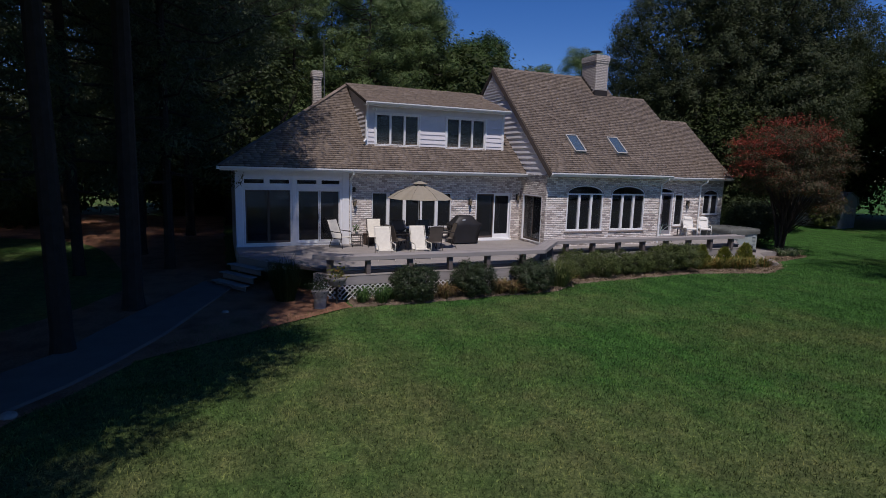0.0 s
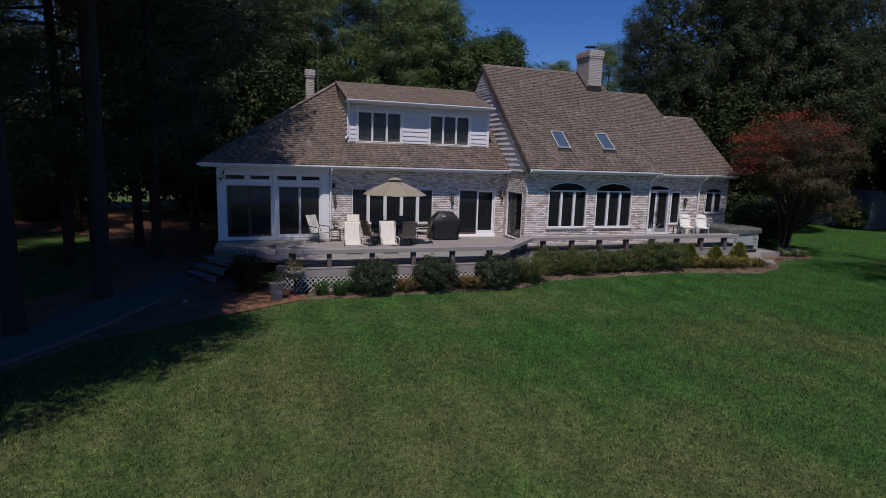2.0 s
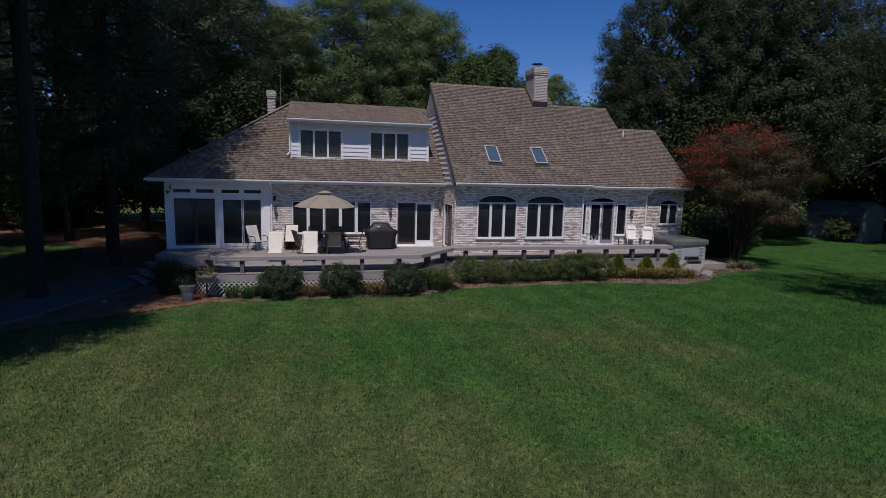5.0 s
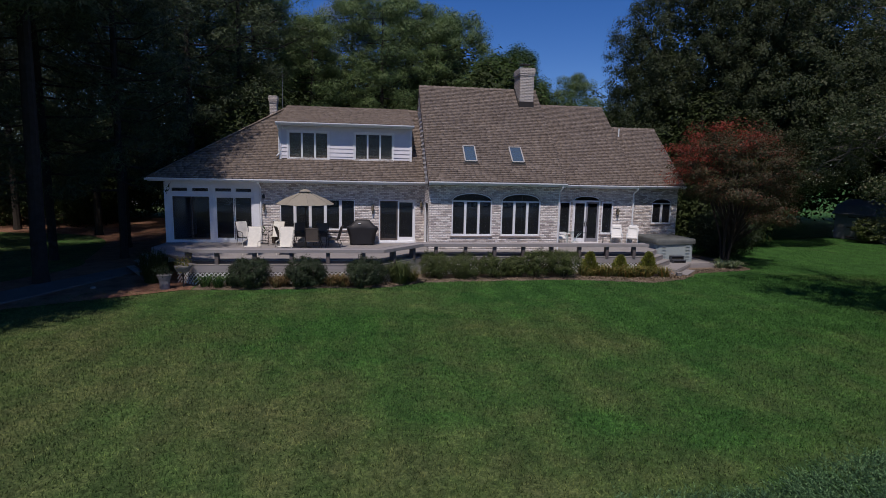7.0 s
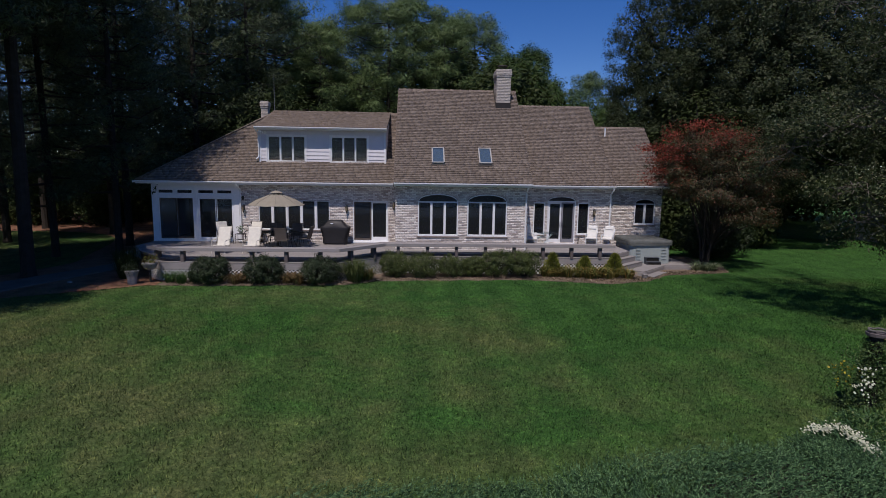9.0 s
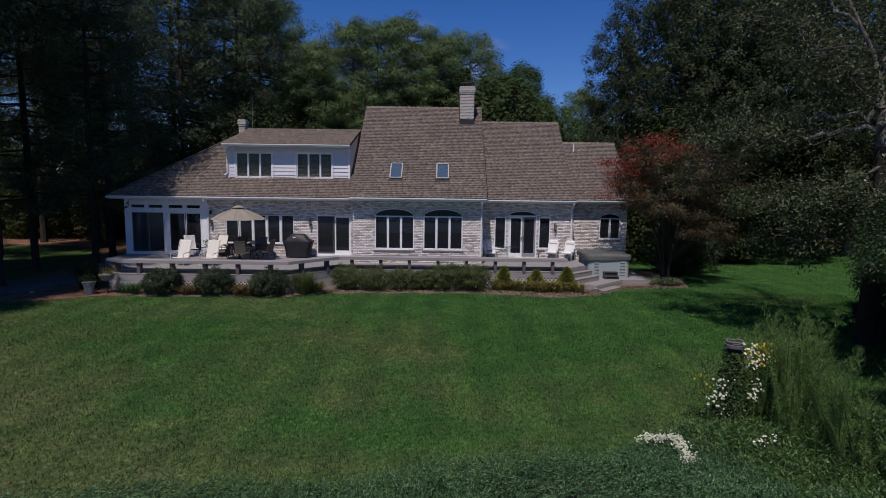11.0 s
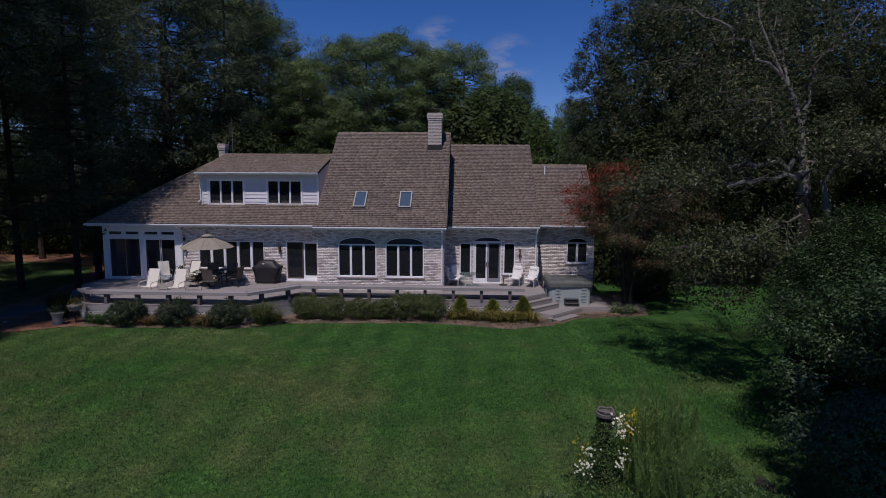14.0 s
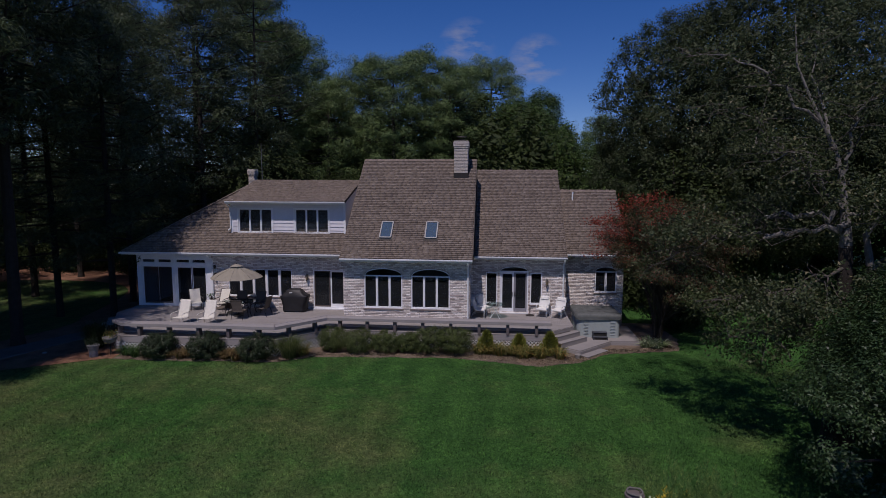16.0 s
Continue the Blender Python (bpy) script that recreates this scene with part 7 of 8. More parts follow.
part("prop", Geo().tube([(21.26, 4.12, 1.62), (21.27, 4.12, 1.705)], 0.025, 6), DARKWOOD, post)
vine = thing("flowering_vine", (21.2, 4.0, 0), "leafy vine with white blossom on the post", "vine")
n = 5600
h = rng.random(n) ** 1.1 * 1.52
a = rng.uniform(0, 6.283, n)
r = 0.1 + 0.42 * (1 - h / 1.75) ** 1.1 * rng.random(n) ** 0.5 * (0.75 + 0.25 * np.sin(3 * a + h * 5)) + 0.06 * rng.random(n)
p = np.stack([21.15 + np.cos(a) * r, 4.05 + np.sin(a) * r, h], 1)
q = rng.normal(size=(16, 3)) * np.array([0.22, 0.16, 0.1]) + np.array([21.12, 3.98, 0])
q[:, 2] = rng.uniform(0.15, 1.4, 16)
q[:8, :2] = np.array([20.66, 4.1]) + rng.normal(size=(8, 2)) * 0.13
p = np.concatenate([p, np.repeat(q, 60, 0) + rng.normal(size=(960, 3)) * 0.1])
v, f = diamonds(p, 0.05, rng)
part("foliage", stuff_mesh("foliage", v, f, VINELEAF), None, vine)["kind"] = "stuff"
fc = np.array([(21.3, 3.9, 1.6), (21.42, 3.88, 1.5), (21.5, 3.86, 1.4), (21.36, 3.85, 1.34), (20.8, 3.8, 0.95), (20.72, 3.75, 0.75), (21.34, 3.72, 0.78), (21.45, 3.74, 0.95), (20.62, 3.7, 0.6)])
p = np.repeat(fc, 17, 0) + rng.normal(size=(len(fc) * 17, 3)) * 0.085
v, f = diamonds(p, 0.048, rng, 0.9, nrm=np.array([0, -1.0, 0.7]) + 0 * p)
part("blossom", stuff_mesh("blossom", v, f, PETAL), None, vine, "clusters of small white blossom")
bl = thing("white_blossom", (19.9, 3.2, 0), "trailing band of white blossom over the juniper", "flowers")
pc = []
for i in range(110):
    u = i / 109
    w = max(0.0, (u - 0.42) / 0.58)
    x = 18.85 + 0.62 * min(1.0, u / 0.42) - 0.14 * w
    y = 2.68 - 0.95 * w ** 1.1
    pc.append((x + rng.normal() * 0.045, y + rng.normal() * (0.035 + 0.03 * (u > 0.35)), 0.36 + rng.normal() * 0.02))
for i in range(6):
    pc.append((20.7 + i * 0.09, 2.42 + 0.035 * i + rng.normal() * 0.03, 0.42))
    if i < 3:
        pc.append((19.38 + 0.04 * i, 1.44 - 0.07 * i, 0.38))
p = np.repeat(np.array(pc), 6, 0) + rng.normal(size=(len(pc) * 6, 3)) * 0.035
v, f = diamonds(p, 0.038, rng, 0.9, nrm=np.array([0, -0.5, 1.0]) + 0 * p)
part("petals", stuff_mesh("petals", v, f, PETAL), None, bl)["kind"] = "stuff"
sprays("juniper_tip", "juniper sprays under the white blossom", (18.4, 20.6, 0.8, 3.3, lambda x, y: (y < 2.8 - 0.5 * np.abs(x - 19.3)) & (y > 0.9)), 4600, JUNIPER, 155, 0.26, 0.18, 0.055, 0.017)


# ---- litter on the beds ----
def litter(name, label, along, n, mat, seed, size, z):
    """Loose chips and dry leaves strewn over a bed, in a band round a line of points."""
    rng = np.random.default_rng(seed)
    along = np.array(along)
    k = rng.integers(0, len(along) - 1, n)
    u = rng.random((n, 1))
    p = along[k] * (1 - u) + along[k + 1] * u
    p = np.concatenate([p[:, :2] + np.stack([rng.normal(size=n) * 0.1, rng.normal(size=n) * p[:, 2]], 1), np.full((n, 1), z) + rng.uniform(0, 0.025, (n, 1))], 1)
    p[:, 2] += np.array([ground_z(x, y) for x, y in p[:, :2]])
    v, f = diamonds(p, size, rng, 0.35, nrm=np.array([0, 0, 1.0]) + rng.normal(size=(n, 3)) * 0.35)
    tagged(part(name, stuff_mesh(name, v, f, mat)), label, "litter", "", "stuff")


litter("bark_chips", "loose bark chips and dry leaves on the mulch", [(2.0, 16.0, 0.16), (6.5, 16.15, 0.16), (9.0, 16.3, 0.18), (10.4, 17.1, 0.13), (16.5, 17.55, 0.15), (18.4, 17.4, 0.2), (20.5, 17.0, 0.25), (22.2, 17.6, 0.2), (23.6, 18.85, 0.16), (25.2, 19.2, 0.15), (27.0, 19.7, 0.15)], 12000, CHIP, 171, 0.095, 0.05)


# ---- grass ----
def in_poly(x, y, poly):
    inside = np.zeros(len(x), bool)
    n = len(poly)
    for i in range(n):
        (x0, y0), (x1, y1) = poly[i], poly[(i + 1) % n]
        c = ((y0 > y) != (y1 > y)) & (x < (x1 - x0) * (y - y0) / ((y1 - y0) if y1 != y0 else 1e-9) + x0)
        inside ^= c
    return inside


BEDS = [[(-60, -6), (-9.5, 0.5), (-6.9, 7.0), (-5.17, 10.49), (-4.56, 11.26), (-3.85, 12.49), (-3.05, 14.26), (-2.3, 15.1), (-1.7, 15.75), (-0.5, 15.4), (0.45, 15.6), (1.6, 15.65), (1.5, 25), (-60, 60)],
        [(1.55, 15.7), (3.5, 15.6), (6.5, 15.8), (9.0, 15.95), (10.2, 16.8), (12, 17.0), (16.5, 17.25), (18.2, 17.0), (20.4, 16.5), (22.3, 17.2), (23.7, 18.6), (25.1, 18.9), (27.2, 19.4), (27.8, 21.5), (27.5, 24.5), (1.6, 24.5)]]


def grass():
    rng = np.random.default_rng(171)
    X, Y = [], []
    for x0, x1, y0, y1, n in ((-7, 30, 1, 7, 150000), (-7, 32, 7, 12, 130000), (-6, 36, 12, 18, 110000), (24, 46, 12, 34, 60000)):
        X.append(rng.uniform(x0, x1, n))
        Y.append(rng.uniform(y0, y1, n))
    x, y = np.concatenate(X), np.concatenate(Y)
    keep = ~in_poly(x, y, BEDS[0]) & ~in_poly(x, y, BEDS[1])
    x, y = x[keep], y[keep]
    z = 0.05 + 0.03 * np.sin(x * 0.21 + 1.0) * np.sin(y * 0.17) - 0.012 * np.maximum(0, 9.0 - y)
    n = len(x)
    d = rng.normal(size=(n, 3))
    d[:, 2] = 1.1 + np.abs(d[:, 2])
    v, f = spikes(np.stack([x, y, z - 0.004], 1), d, 0.07, 0.015, rng)
    ob = part("grass", stuff_mesh("grass", v, f, BLADE))
    tagged(ob, "short mown grass blades on the lawn", "grass", "", "stuff")


grass()


# ---- furniture on the deck ----
def sling_chair(name, label, frame_mat, cloth, group, h=1.02, recline=0.28, seat_h=0.42):
    """A tube-framed sling armchair facing -y, built at the origin: two side frames, seat and tall back."""
    t = thing(name, (0, 0, 0), label, "chair", group)
    w = 0.29
    part("seat", Geo().box(-w + 0.02, -0.28, seat_h - 0.02, w - 0.02, 0.2, seat_h + 0.015, 0.012, Matrix.Rotation(radians(-5), 4, "X")), cloth, t)
    pts = [(0.2, seat_h), (0.2 + recline * 0.45, seat_h + (h - seat_h) * 0.5), (0.2 + recline * 0.85, h - 0.05), (0.2 + recline * 0.98, h)]
    g = Geo()
    for (y0, z0), (y1, z1) in zip(pts, pts[1:]):
        g.slab([(-w + 0.03, y0, z0), (w - 0.03, y0, z0), (w - 0.03, y1, z1), (-w + 0.03, y1, z1)], 0.025)
    part("backrest", g, cloth, t)
    for s in (-1, 1):
        x = s * w
        part("side_frame", Geo().tube([(x, -0.3, seat_h - 0.03), (x, 0.0, seat_h - 0.02), (x, 0.2, seat_h), *[(x, y, z) for y, z in pts[1:]]], 0.014, 6), frame_mat, t)
        part("armrest", Geo().tube([(x, -0.28, seat_h - 0.02), (x * 1.06, -0.3, seat_h + 0.2), (x * 1.08, -0.2, seat_h + 0.24), (x * 1.08, 0.1, seat_h + 0.24), (x, 0.2 + recline * 0.4, seat_h + 0.26)], [0.014, 0.014, 0.02, 0.02, 0.014], 6), frame_mat, t)
        part("leg", Geo().tube([(x, -0.26, seat_h - 0.02), (x * 1.03, -0.3, 0.2), (x * 1.03, -0.34, 0.012)], 0.014, 6), frame_mat, t)
        part("leg", Geo().tube([(x, 0.2, seat_h), (x * 1.03, 0.28, 0.2), (x * 1.03, 0.36, 0.012)], 0.014, 6), frame_mat, t)
    part("crossbar", Geo().tube([(-w, 0.2 + recline * 0.98, h), (w, 0.2 + recline * 0.98, h)], 0.014, 6), frame_mat, t)
    return t


def seats(t, spots):
    first = None
    for i, (x, y, a) in enumerate(spots):
        m = pose(x, y, DECK + 0.003, 0, 0, a)
        if i == 0:
            first = m
        else:
            copy_thing(t, m)
    t.matrix_basis = first


cream = sling_chair("sling_chair", "high-backed cream sling chair with a pale frame on the deck", PALEFRAME, SLING, "cream sling chairs", 1.12, 0.36, 0.34)
seats(cream, [(3.27, 18.3, -4), (4.6, 18.3, -2)])
shaded = sling_chair("sling_chair", "cream sling armchair with curved dark arms near the sunroom", METAL_DARK, SLING, "cream sling chairs", 1.08, 0.3, 0.4)
seats(shaded, [(2.36, 21.4, 38), (3.75, 21.45, -8)])
brown = sling_chair("dining_chair", "brown sling dining chair with dark bronze frame", METAL_DARK, BROWN_SLING, "chairs round the table", 1.02, 0.2, 0.42)
seats(brown, [(5.6, 19.7, 181), (4.3, 20.2, 112), (6.5, 20.5, -98), (4.85, 21.4, 4), (5.85, 21.35, -6)])

table = thing("dining_table", (5.3, 20.6, DECK), "oval glass-topped patio table with dark bronze frame", "table")
tx, ty = 5.3, 20.6
g = Geo()
ring = [(tx + 0.92 * math.cos(a * math.pi / 16), ty + 0.55 * math.sin(a * math.pi / 16)) for a in range(32)]
part("tabletop", Geo().prism(ring, 1.715, 1.727), TABLEGLASS, table, "tinted glass top")
part("rim", Geo().tube([(x, y, 1.71) for x, y in ring] + [(ring[0][0], ring[0][1], 1.71)], 0.018, 6), METAL_DARK, table)
for sx in (-1, 1):
    for sy in (-1, 1):
        part("leg", Geo().tube([(tx + sx * 0.62, ty + sy * 0.32, 1.7), (tx + sx * 0.55, ty + sy * 0.28, 1.35), (tx + sx * 0.66, ty + sy * 0.36, 1.005)], 0.018, 6), METAL_DARK, table)

umb = thing("patio_umbrella", (5.24, 20.3, DECK), "taupe canvas patio umbrella open over the table", "umbrella")
ux, uy = 5.24, 20.3
part("pole", Geo().tube([(ux, uy, 1.04), (ux, uy, 3.6)], 0.02, 8), METAL_DARK, umb)
part("base", Geo().lathe([(0.26, 1.002), (0.25, 1.05), (0.06, 1.08), (0.035, 1.3)], 16, (ux, uy, 0)), METAL_DARK, umb)
g = Geo()
n = 8
R, zr, zt = 1.3, 3.04, 3.6
prof = [(0.12, zt), (0.5, zt - 0.15), (0.95, zt - 0.34), (R, zr)]
vs, fs = [], []
for k in range(n * 4):
    a = 2 * math.pi * k / (n * 4) + 0.2
    dip = 1 - 0.055 * (1 - abs(math.cos(a * n / 2 - 0.2 * n / 2)))
    for r, z in prof:
        vs.append((ux + math.cos(a) * r * dip, uy + math.sin(a) * r * dip, z - (1 - dip) * 0.4))
for k in range(n * 4):
    k2 = (k + 1) % (n * 4)
    for j in range(3):
        fs.append((k * 4 + j, k * 4 + j + 1, k2 * 4 + j + 1, k2 * 4 + j))
canopy = part("canopy", Geo().add(vs, fs), TAUPE, umb)
mod = canopy.modifiers.new("cloth", "SOLIDIFY")
mod.thickness = 0.008
cap = part("vent", Geo().lathe([(0.31, zt + 0.005), (0.2, zt + 0.06), (0.05, zt + 0.115)], 16, (ux, uy, 0)), TAUPE, canopy)
part("finial", Geo().lathe([(0.02, zt + 0.1), (0.032, zt + 0.14), (0.01, zt + 0.19)], 8, (ux, uy, 0)), METAL_DARK, umb)
for k in range(n):
    a = 2 * math.pi * k / n + 0.2
    part("seam", Geo().tube([(ux + math.cos(a) * r * 1.0, uy + math.sin(a) * r * 1.0, z + 0.006) for r, z in prof], 0.006, 4), DARKCANVAS, canopy)
    part("rib", Geo().tube([(ux + math.cos(a) * 0.05, uy + math.sin(a) * 0.05, zt - 0.03), (ux + math.cos(a) * R * 0.98, uy + math.sin(a) * R * 0.98, zr - 0.01)], 0.007, 4), METAL_DARK, umb)

# side table with a small plant
st = thing("side_table", (3.05, 21.65, DECK), "small dark metal side table", "table")
part("tabletop", Geo().box(2.83, 21.45, 1.46, 3.27, 21.85, 1.48, 0.01), METAL_DARK, st)
for dx in (-0.19, 0.19):
    for dy in (-0.17, 0.17):
        part("leg", Geo().tube([(3.05 + dx, 21.65 + dy, 1.46), (3.05 + dx * 1.05, 21.65 + dy * 1.05, 1.003)], 0.011, 5), METAL_DARK, st)
part("shelf", Geo().box(2.86, 21.48, 1.17, 3.24, 21.82, 1.185, 0.006), METAL_DARK, st)
pp = thing("potted_plant", (3.05, 21.65, 1.48), "small pot with a leafy plant on the side table", "plant")
part("pot", Geo().lathe([(0.05, 1.482), (0.075, 1.6), (0.065, 1.6)], 12, (3.05, 21.65, 0)), TERRA, pp)
rng = np.random.default_rng(181)
v, f = diamonds(np.array([3.05, 21.65, 1.72]) + rng.normal(size=(60, 3)) * 0.08, 0.08, rng)
part("leaves", stuff_mesh("leaves", v, f, WEEDLEAF), None, pp)
wb = thing("wicker_box", (3.72, 21.75, DECK), "dark brown wicker storage box against the wall", "box")
part("body", Geo().box(3.45, 21.95, 1.003, 4.0, 22.22, 1.42, 0.02), WICKER, wb)
part("lid", Geo().box(3.43, 21.93, 1.422, 4.02, 22.225, 1.46, 0.015), WICKER, wb)

# covered grill
gr = thing("gas_grill", (7.8, 21.65, DECK), "large gas grill under a fitted black vinyl cover", "grill")
bm = bmesh.new()
secs = [(1.06, 0.6, 0.33), (1.3, 0.6, 0.31), (1.6, 0.67, 0.32), (1.8, 0.74, 0.34), (1.87, 0.73, 0.33), (1.93, 0.58, 0.31), (2.1, 0.42, 0.25), (2.2, 0.36, 0.18), (2.23, 0.28, 0.12)]
rings = []
for z, hw, hd in secs:
    loop = []
    m = 28
    for k in range(m):
        a = 2 * math.pi * k / m
        ca, sa = math.cos(a), math.sin(a)
        e = 0.28
        fold = 1 + (0.03 + 0.05 * max(0.0, 1.7 - z)) * math.sin(k * 2.9 + z * 3) + 0.025 * math.sin(k * 1.3 + z * 9)
        loop.append(bm.verts.new((7.8 + hw * fold * abs(ca) ** e * (1 if ca > 0 else -1), 21.65 + hd * fold * abs(sa) ** e * (1 if sa > 0 else -1), z)))
    rings.append(loop)
for r0, r1 in zip(rings, rings[1:]):
    for k in range(28):
        bm.faces.new((r0[k], r0[(k + 1) % 28], r1[(k + 1) % 28], r1[k]))
bm.faces.new(rings[-1])
me = bpy.data.meshes.new("cover")
bm.to_mesh(me)
bm.free()
part("cover", me, BLACKCOVER, gr, "black vinyl cover with loose folds", True)
for dx in (-0.5, 0.5):
    for dy in (-0.22, 0.22):
        part("caster", Geo().tube([(7.8 + dx - 0.02, 21.65 + dy, 1.045), (7.8 + dx + 0.02, 21.65 + dy, 1.045)], 0.042, 10), METAL_DARK, gr)
part("badge", Geo().box(7.6, 21.35, 2.03, 7.74, 21.362, 2.07, 0.004, None), METAL_WHITE, gr, "small pale badge")


def strap_chair(name, label, group):
    """A white tubular armchair with a padded seat and rounded back, facing -y."""
    t = thing(name, (0, 0, 0), label, "chair", group)
    for s in (-1, 1):
        x = 0.27 * s
        part("side_frame", Geo().tube([(x, -0.3, 0.015), (x, -0.32, 0.4), (x, -0.28, 0.62), (x, 0.1, 0.62), (x, 0.2, 0.5)], 0.016, 7), METAL_WHITE, t)
        part("leg", Geo().tube([(x, 0.12, 0.42), (x, 0.3, 0.2), (x, 0.38, 0.015)], 0.016, 7), METAL_WHITE, t)
    part("back_frame", Geo().tube([(-0.25, 0.16, 0.4), (-0.26, 0.34, 0.85), (-0.2, 0.4, 1.0), (0, 0.42, 1.04), (0.2, 0.4, 1.0), (0.26, 0.34, 0.85), (0.25, 0.16, 0.4)], 0.016, 7), METAL_WHITE, t)
    part("seat", Geo().box(-0.26, -0.32, 0.37, 0.26, 0.2, 0.47, 0.035), CUSHION, t)
    part("backrest", Geo().box(-0.25, -0.05, 0, 0.25, 0.04, 0.6, 0.035, pose(0, 0.2, 0.44, -20)), CUSHION, t)
    part("pillow", Geo().box(-0.2, -0.09, 0, 0.2, -0.03, 0.15, 0.03, pose(0, 0.335, 0.83, -20)), CUSHION, t)
    return t


wc = strap_chair("armchair", "white tubular armchair with pale cushions on the deck", "white armchairs")
seats(wc, [(21.0, 21.72, -22), (21.78, 21.5, -30), (17.72, 21.25, 78), (17.95, 21.85, 40)])
gt = thing("glass_table", (18.55, 21.25, DECK), "round glass-topped table with white tubular legs", "table")
gx, gy = 18.55, 21.25
part("tabletop", Geo().lathe([(0.52, 1.70), (0.53, 1.706), (0.52, 1.712)], 28, (gx, gy, 0)), TABLEGLASS, gt)
for k in range(4):
    a = k * math.pi / 2 + 0.6
    part("leg", Geo().tube([(gx + 0.35 * math.cos(a), gy + 0.35 * math.sin(a), 1.69), (gx, gy, 1.35), (gx - 0.36 * math.cos(a), gy - 0.36 * math.sin(a), 1.005)], 0.014, 6), METAL_WHITE, gt)
ub = thing("umbrella_base", (20.35, 21.9, DECK), "empty black umbrella stand on the deck", "stand")
part("plate", Geo().lathe([(0.22, 1.002), (0.21, 1.04), (0.05, 1.07)], 18, (20.35, 21.9, 0)), METAL_DARK, ub)
part("tube", Geo().tube([(20.35, 21.9, 1.05), (20.35, 21.9, 1.42)], 0.026, 8), METAL_DARK, ub)

# hot tub
tub = thing("hot_tub", (23.6, 21.45, 0.3), "square grey hot tub with a padded vinyl cover", "hot tub")
X0, X1, Y0, Y1 = 22.5, 24.72, 20.42, 22.62


def rounded(x0, x1, y0, y1, r, n=6):
    pts = []
    for cx, cy, a0 in ((x1 - r, y1 - r, 0), (x0 + r, y1 - r, 90), (x0 + r, y0 + r, 180), (x1 - r, y0 + r, 270)):
        for k in range(n + 1):
            a = radians(a0 + 90 * k / n)
            pts.append((cx + r * math.cos(a), cy + r * math.sin(a)))
    return pts


body = part("shell", Geo().prism(rounded(X0 + 0.06, X1 - 0.06, Y0 + 0.06, Y1 - 0.06, 0.2), 0.303, 1.3), TUBSHELL, tub)
for xa, xb in ((22.9, 23.12), (24.18, 24.42)):
    for k in range(10):
        part("louvre", Geo().box(xa, Y0 + 0.035, 0.45 + k * 0.075, xb, Y0 + 0.062, 0.49 + k * 0.075, 0.008), TUBSHELL, body)
for k in range(9):
    part("louvre", Geo().box(X0 + 0.035, 21.2, 0.45 + k * 0.075, X0 + 0.062, 21.6, 0.49 + k * 0.075, 0.008), TUBSHELL, body)
cv, cf = [], []
loop = rounded(X0 - 0.01, X1 + 0.01, Y0 - 0.01, Y1 + 0.01, 0.16, 8)
nl = len(loop)
for row, (inset, z) in enumerate(((0.0, 1.21), (-0.012, 1.3), (0.0, 1.42), (0.05, 1.475), (0.4, 1.5), (0.8, 1.485))):
    for k, (x, y) in enumerate(loop):
        dx, dy = 23.61 - x, 21.52 - y
        q = inset / math.hypot(dx, dy)
        wav = 0.022 * math.sin(k * 1.9 + row) + 0.014 * math.sin(k * 0.7 + 2.0 * row)
        cv.append((x + dx * q + wav * 0.5, y + dy * q + wav * 0.6, z + wav - 0.035 * (1 if row > 2 and abs(x + dx * q - 23.61) < 0.12 else 0)))
for row in range(5):
    cf += [(row * nl + k, row * nl + (k + 1) % nl, (row + 1) * nl + (k + 1) % nl, (row + 1) * nl + k) for k in range(nl)]
cf.append(tuple(range(5 * nl, 6 * nl)))
cov = part("cover", Geo().add(cv, cf), TUBCOVER, tub, "grey padded vinyl cover sagging over the rim", True)
part("cover_seam", Geo().tube([(23.61, Y0 - 0.012, 1.3), (23.61, Y0 + 0.02, 1.46), (23.6, 20.9, 1.482), (23.62, 21.5, 1.478), (23.6, 22.2, 1.482)], 0.012, 5), DARKWOOD, cov, "dark fold line")
ts = thing("tub_step", (23.65, 20.2, 0.3), "dark grey two-tier plastic step in front of the tub", "step")
part("tread", Geo().box(23.3, 20.02, 0.42, 24.0, 20.24, 0.46, 0.012), TUBSTEP, ts)
part("tread", Geo().box(23.3, 20.22, 0.6, 24.0, 20.44, 0.64, 0.012), TUBSTEP, ts)
for x in (23.3, 23.95):
    part("side_panel", Geo().box(x, 20.03, 0.303, x + 0.05, 20.43, 0.418, 0.01).box(x, 20.24, 0.416, x + 0.05, 20.43, 0.598, 0.01), TUBSTEP, ts)
# dark panels put in the step's open gaps in place of their shade
part("riser", Geo().box(23.36, 20.06, 0.31, 23.94, 20.075, 0.415, 0.004), METAL_DARK, ts, "dark panel for the shaded gap")
part("riser", Geo().box(23.36, 20.26, 0.465, 23.94, 20.275, 0.597, 0.004), METAL_DARK, ts, "dark panel for the shaded gap")

# planters by the steps
urn = thing("garden_pot", (0.6, 15.85, 0), "tall pale garden pot with trailing plants", "pot")
part("body", Geo().lathe([(0.16, 0.05), (0.17, 0.1), (0.19, 0.4), (0.24, 0.55), (0.26, 0.62), (0.22, 0.62)], 18, (0.6, 15.85, 0)), TERRA, urn, smooth=False)
rng = np.random.default_rng(191)
v, f = diamonds(np.array([0.6, 15.85, 0.78]) + rng.normal(size=(520, 3)) * np.array([0.17, 0.17, 0.13]), 0.06, rng)
part("plant", stuff_mesh("plant", v, f, HOLLY), None, urn)["kind"] = "stuff"
bp = thing("basket_planter", (1.15, 16.2, 0), "round wire basket planter beside the deck", "planter")
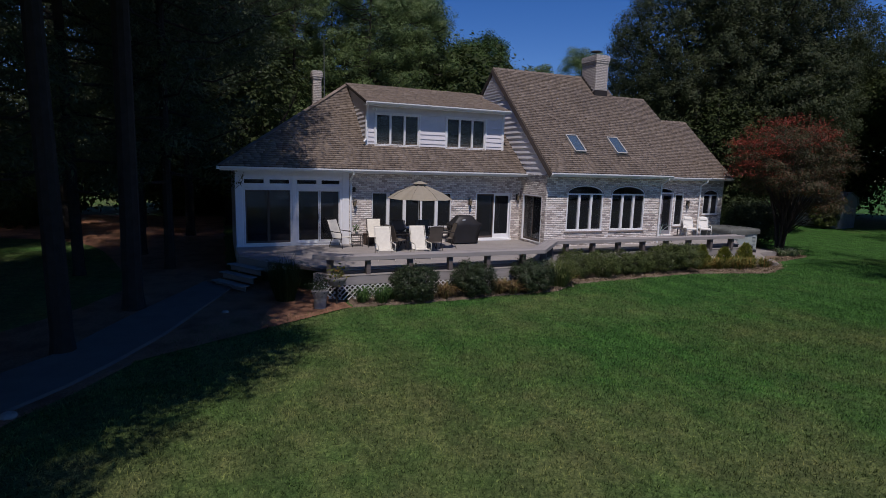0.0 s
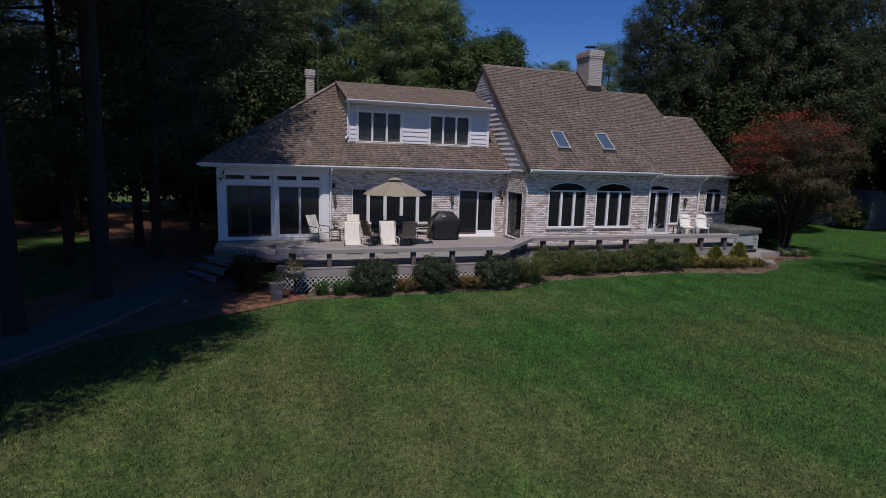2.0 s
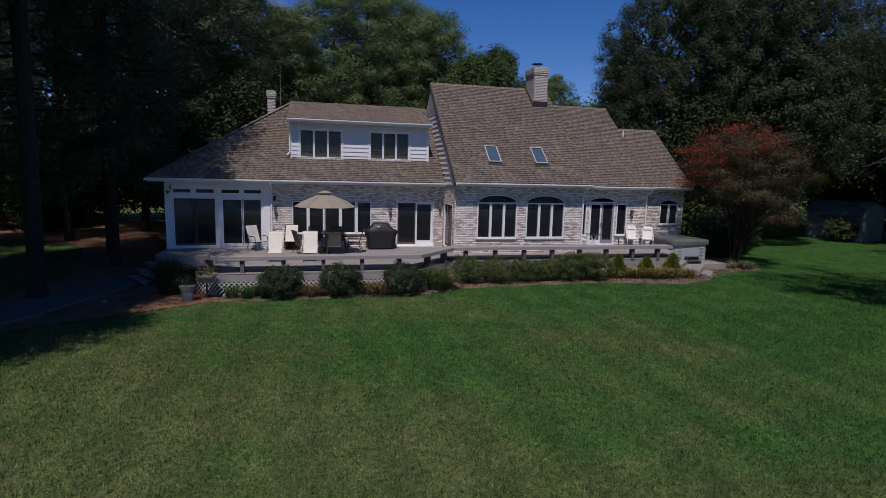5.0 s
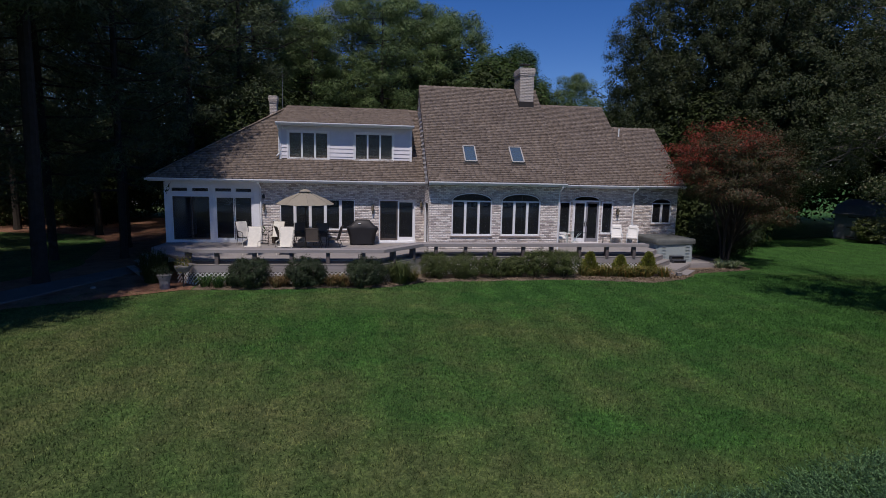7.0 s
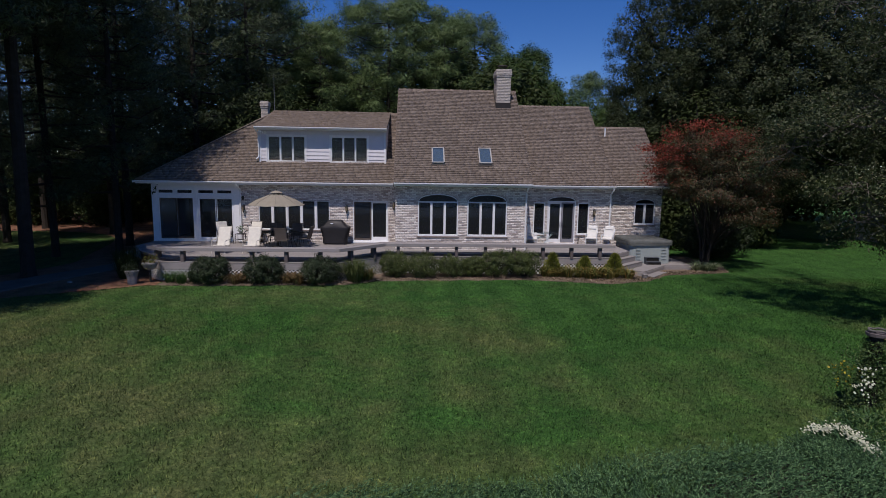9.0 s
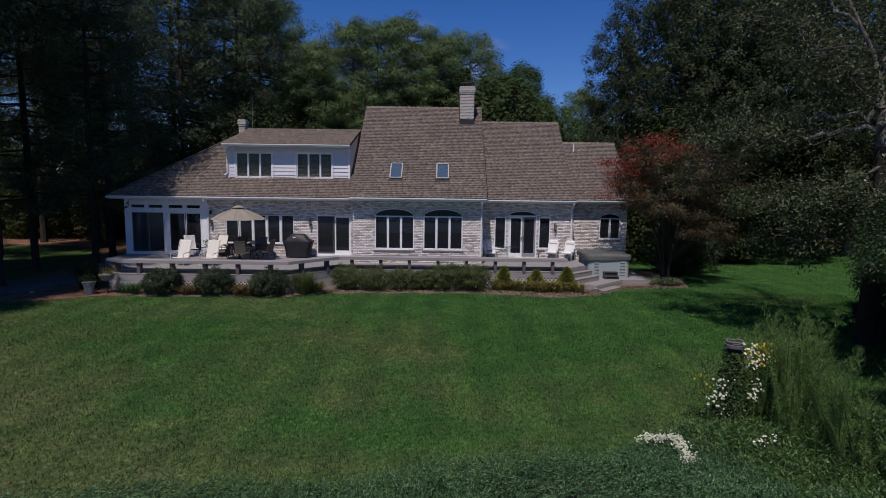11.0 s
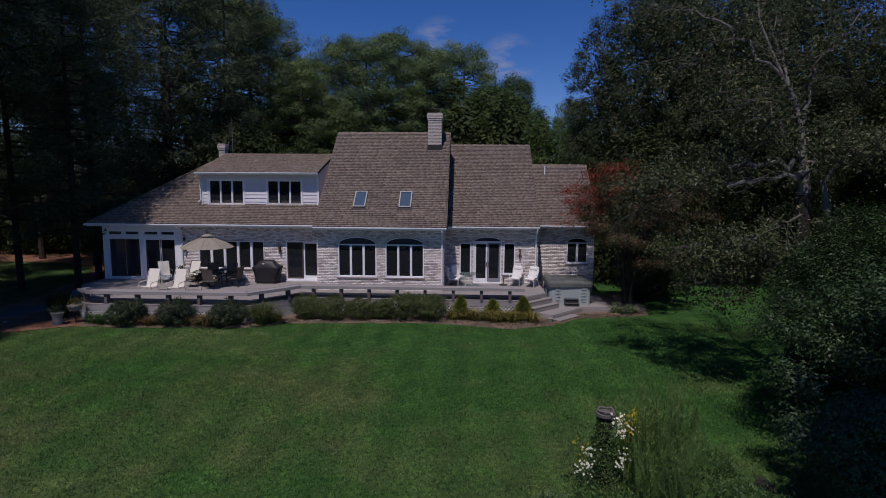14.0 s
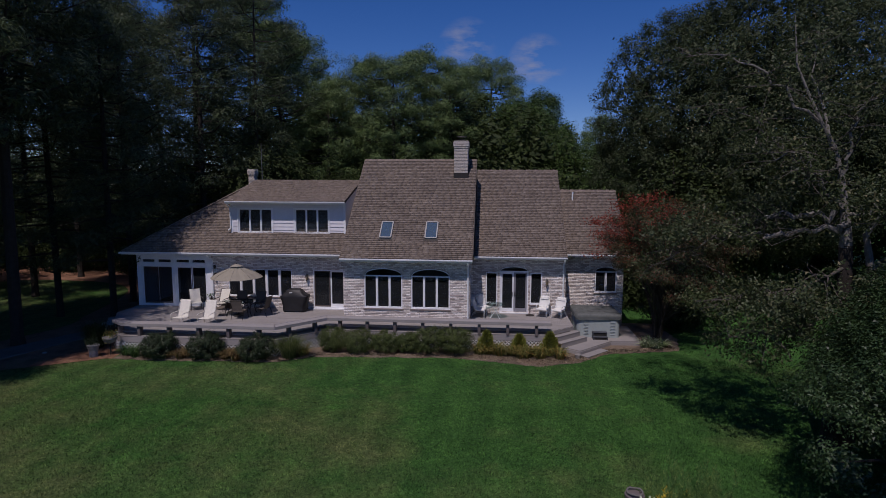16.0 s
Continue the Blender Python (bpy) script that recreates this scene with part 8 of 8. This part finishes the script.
part("bowl", Geo().lathe([(0.1, 0.62), (0.22, 0.68), (0.3, 0.84), (0.31, 0.9), (0.27, 0.9)], 18, (1.15, 16.2, 0)), STONE, bp)
part("stand", Geo().tube([(1.15, 16.2, 0.0), (1.15, 16.2, 0.66)], 0.03, 8), METAL_DARK, bp)
v, f = diamonds(np.array([1.15, 16.2, 1.02]) + rng.normal(size=(160, 3)) * np.array([0.16, 0.16, 0.12]), 0.09, rng)
part("plant", stuff_mesh("plant", v, f, DAYLILY), None, bp)["kind"] = "stuff"
sp = thing("small_pot", (22.2, 17.65, 0), "small brown plant pot in the mulch", "pot")
part("body", Geo().lathe([(0.1, 0.06), (0.14, 0.26), (0.15, 0.28), (0.12, 0.28)], 14, (22.2, 17.65, 0)), STONE, sp)
for i, (x, y, s) in enumerate(((-5.35, 10.45, 0.13), (-2.0, 16.1, 0.1))):
    bm = bmesh.new()
    bmesh.ops.create_icosphere(bm, subdivisions=2, radius=s)
    for v_ in bm.verts:
        v_.co *= 1 + 0.25 * noise.noise(v_.co * 4 + Vector((i * 7, 0, 0)))
        v_.co.z *= 0.6
    me = bpy.data.meshes.new("stone")
    bm.to_mesh(me)
    bm.free()
    ob = part("stone", me, STONE)
    ob.location = (x, y, ground_z(x, y) + s * 0.35)
    tagged(ob, "grey garden stone at the bed's edge", "stone", "garden stones")

# ---- shed across the lawn ----
# the shed's grey holds the shade of the trees over it
shed = thing("garden_shed", (46.83, 31.8, 0), "garden shed with a barn roof and double doors, greyed for tree shade", "shed")
M = pose(46.83, 31.8, 0.06, 0, 0, -80.3) @ Matrix.Diagonal((0.867, 1, 1, 1))


def xf(g, m=None):
    m = m or M
    g.v = [tuple(m @ Vector(p)) for p in g.v]
    return g


part("wall", xf(Geo().box(-2.4, -1.5, 0, 2.4, 1.5, 2.0, 0.02)), FARWALL, shed)
prof = [(-1.7, 1.95), (-1.25, 2.65), (0, 3.1), (1.25, 2.65), (1.7, 1.95)]
g = Geo()
for (y0, z0), (y1, z1) in zip(prof, prof[1:]):
    g.slab([(-2.55, y0, z0), (2.55, y0, z0), (2.55, y1, z1), (-2.55, y1, z1)], 0.06)
part("roof", xf(g), GREYROOF, shed)
for x in (-2.4, 2.34):
    g = Geo()
    vs = [(x, y, z) for y, z in prof] + [(x + 0.06, y, z) for y, z in prof]
    g.add(vs, [(0, 1, 2, 3, 4), (9, 8, 7, 6, 5)])
    part("gable", xf(g), FARWALL, shed)
for x in (-1.2, -0.28):
    d = part("door", xf(Geo().box(x, -1.56, 0.1, x + 0.88, -1.505, 1.85, 0.015)), FARWALL, shed)
    for z in (0.15, 0.9, 1.7):
        part("batten", xf(Geo().box(x + 0.03, -1.59, z, x + 0.85, -1.562, z + 0.1)), SCREEN, d)
shrub(44.6, 30.0, 1.15, 1.8, HEDGELEAF, "green shrub in front of the shed", 201, 0.14, 130, 24)

# neighbouring house far behind the pines
nb = thing("far_house", (-25, 62, 0), "pale house with a grey roof far behind the pines", "house")
N = pose(-24, 66, 0, 0, 0, 20)
part("wall", xf(Geo().box(-6, -4, 0, 6, 4, 6.0, 0.05), N), FARWALL, nb)
g = Geo().slab([(-6.4, -4.5, 5.8), (6.4, -4.5, 5.8), (6.4, 0, 9), (-6.4, 0, 9)], 0.2).slab([(6.4, 4.5, 5.8), (-6.4, 4.5, 5.8), (-6.4, 0, 9), (6.4, 0, 9)], 0.2)
part("roof", xf(g, N), GREYROOF, nb)
part("dormer", xf(Geo().box(-1.6, -3.9, 6.2, 1.6, -1, 8.3, 0.04), N), WHITE, nb)
for x, z in ((-1.1, 6.6), (0.2, 6.6), (-4.5, 1.2), (-2, 1.2), (1, 1.2), (3.5, 1.2), (-4.5, 3.9), (-2, 3.9), (1, 3.9), (3.5, 3.9)):
    y = -3.93 if z > 6 else -4.03
    w = part("window", xf(Geo().box(x - 0.08, y - 0.02, z - 0.08, x + 1.0, y, z + 1.5, 0.02), N), WHITE, nb)
    part("pane", xf(Geo().box(x, y - 0.035, z, x + 0.92, y - 0.021, z + 1.42, 0.01), N), SCREEN, w)
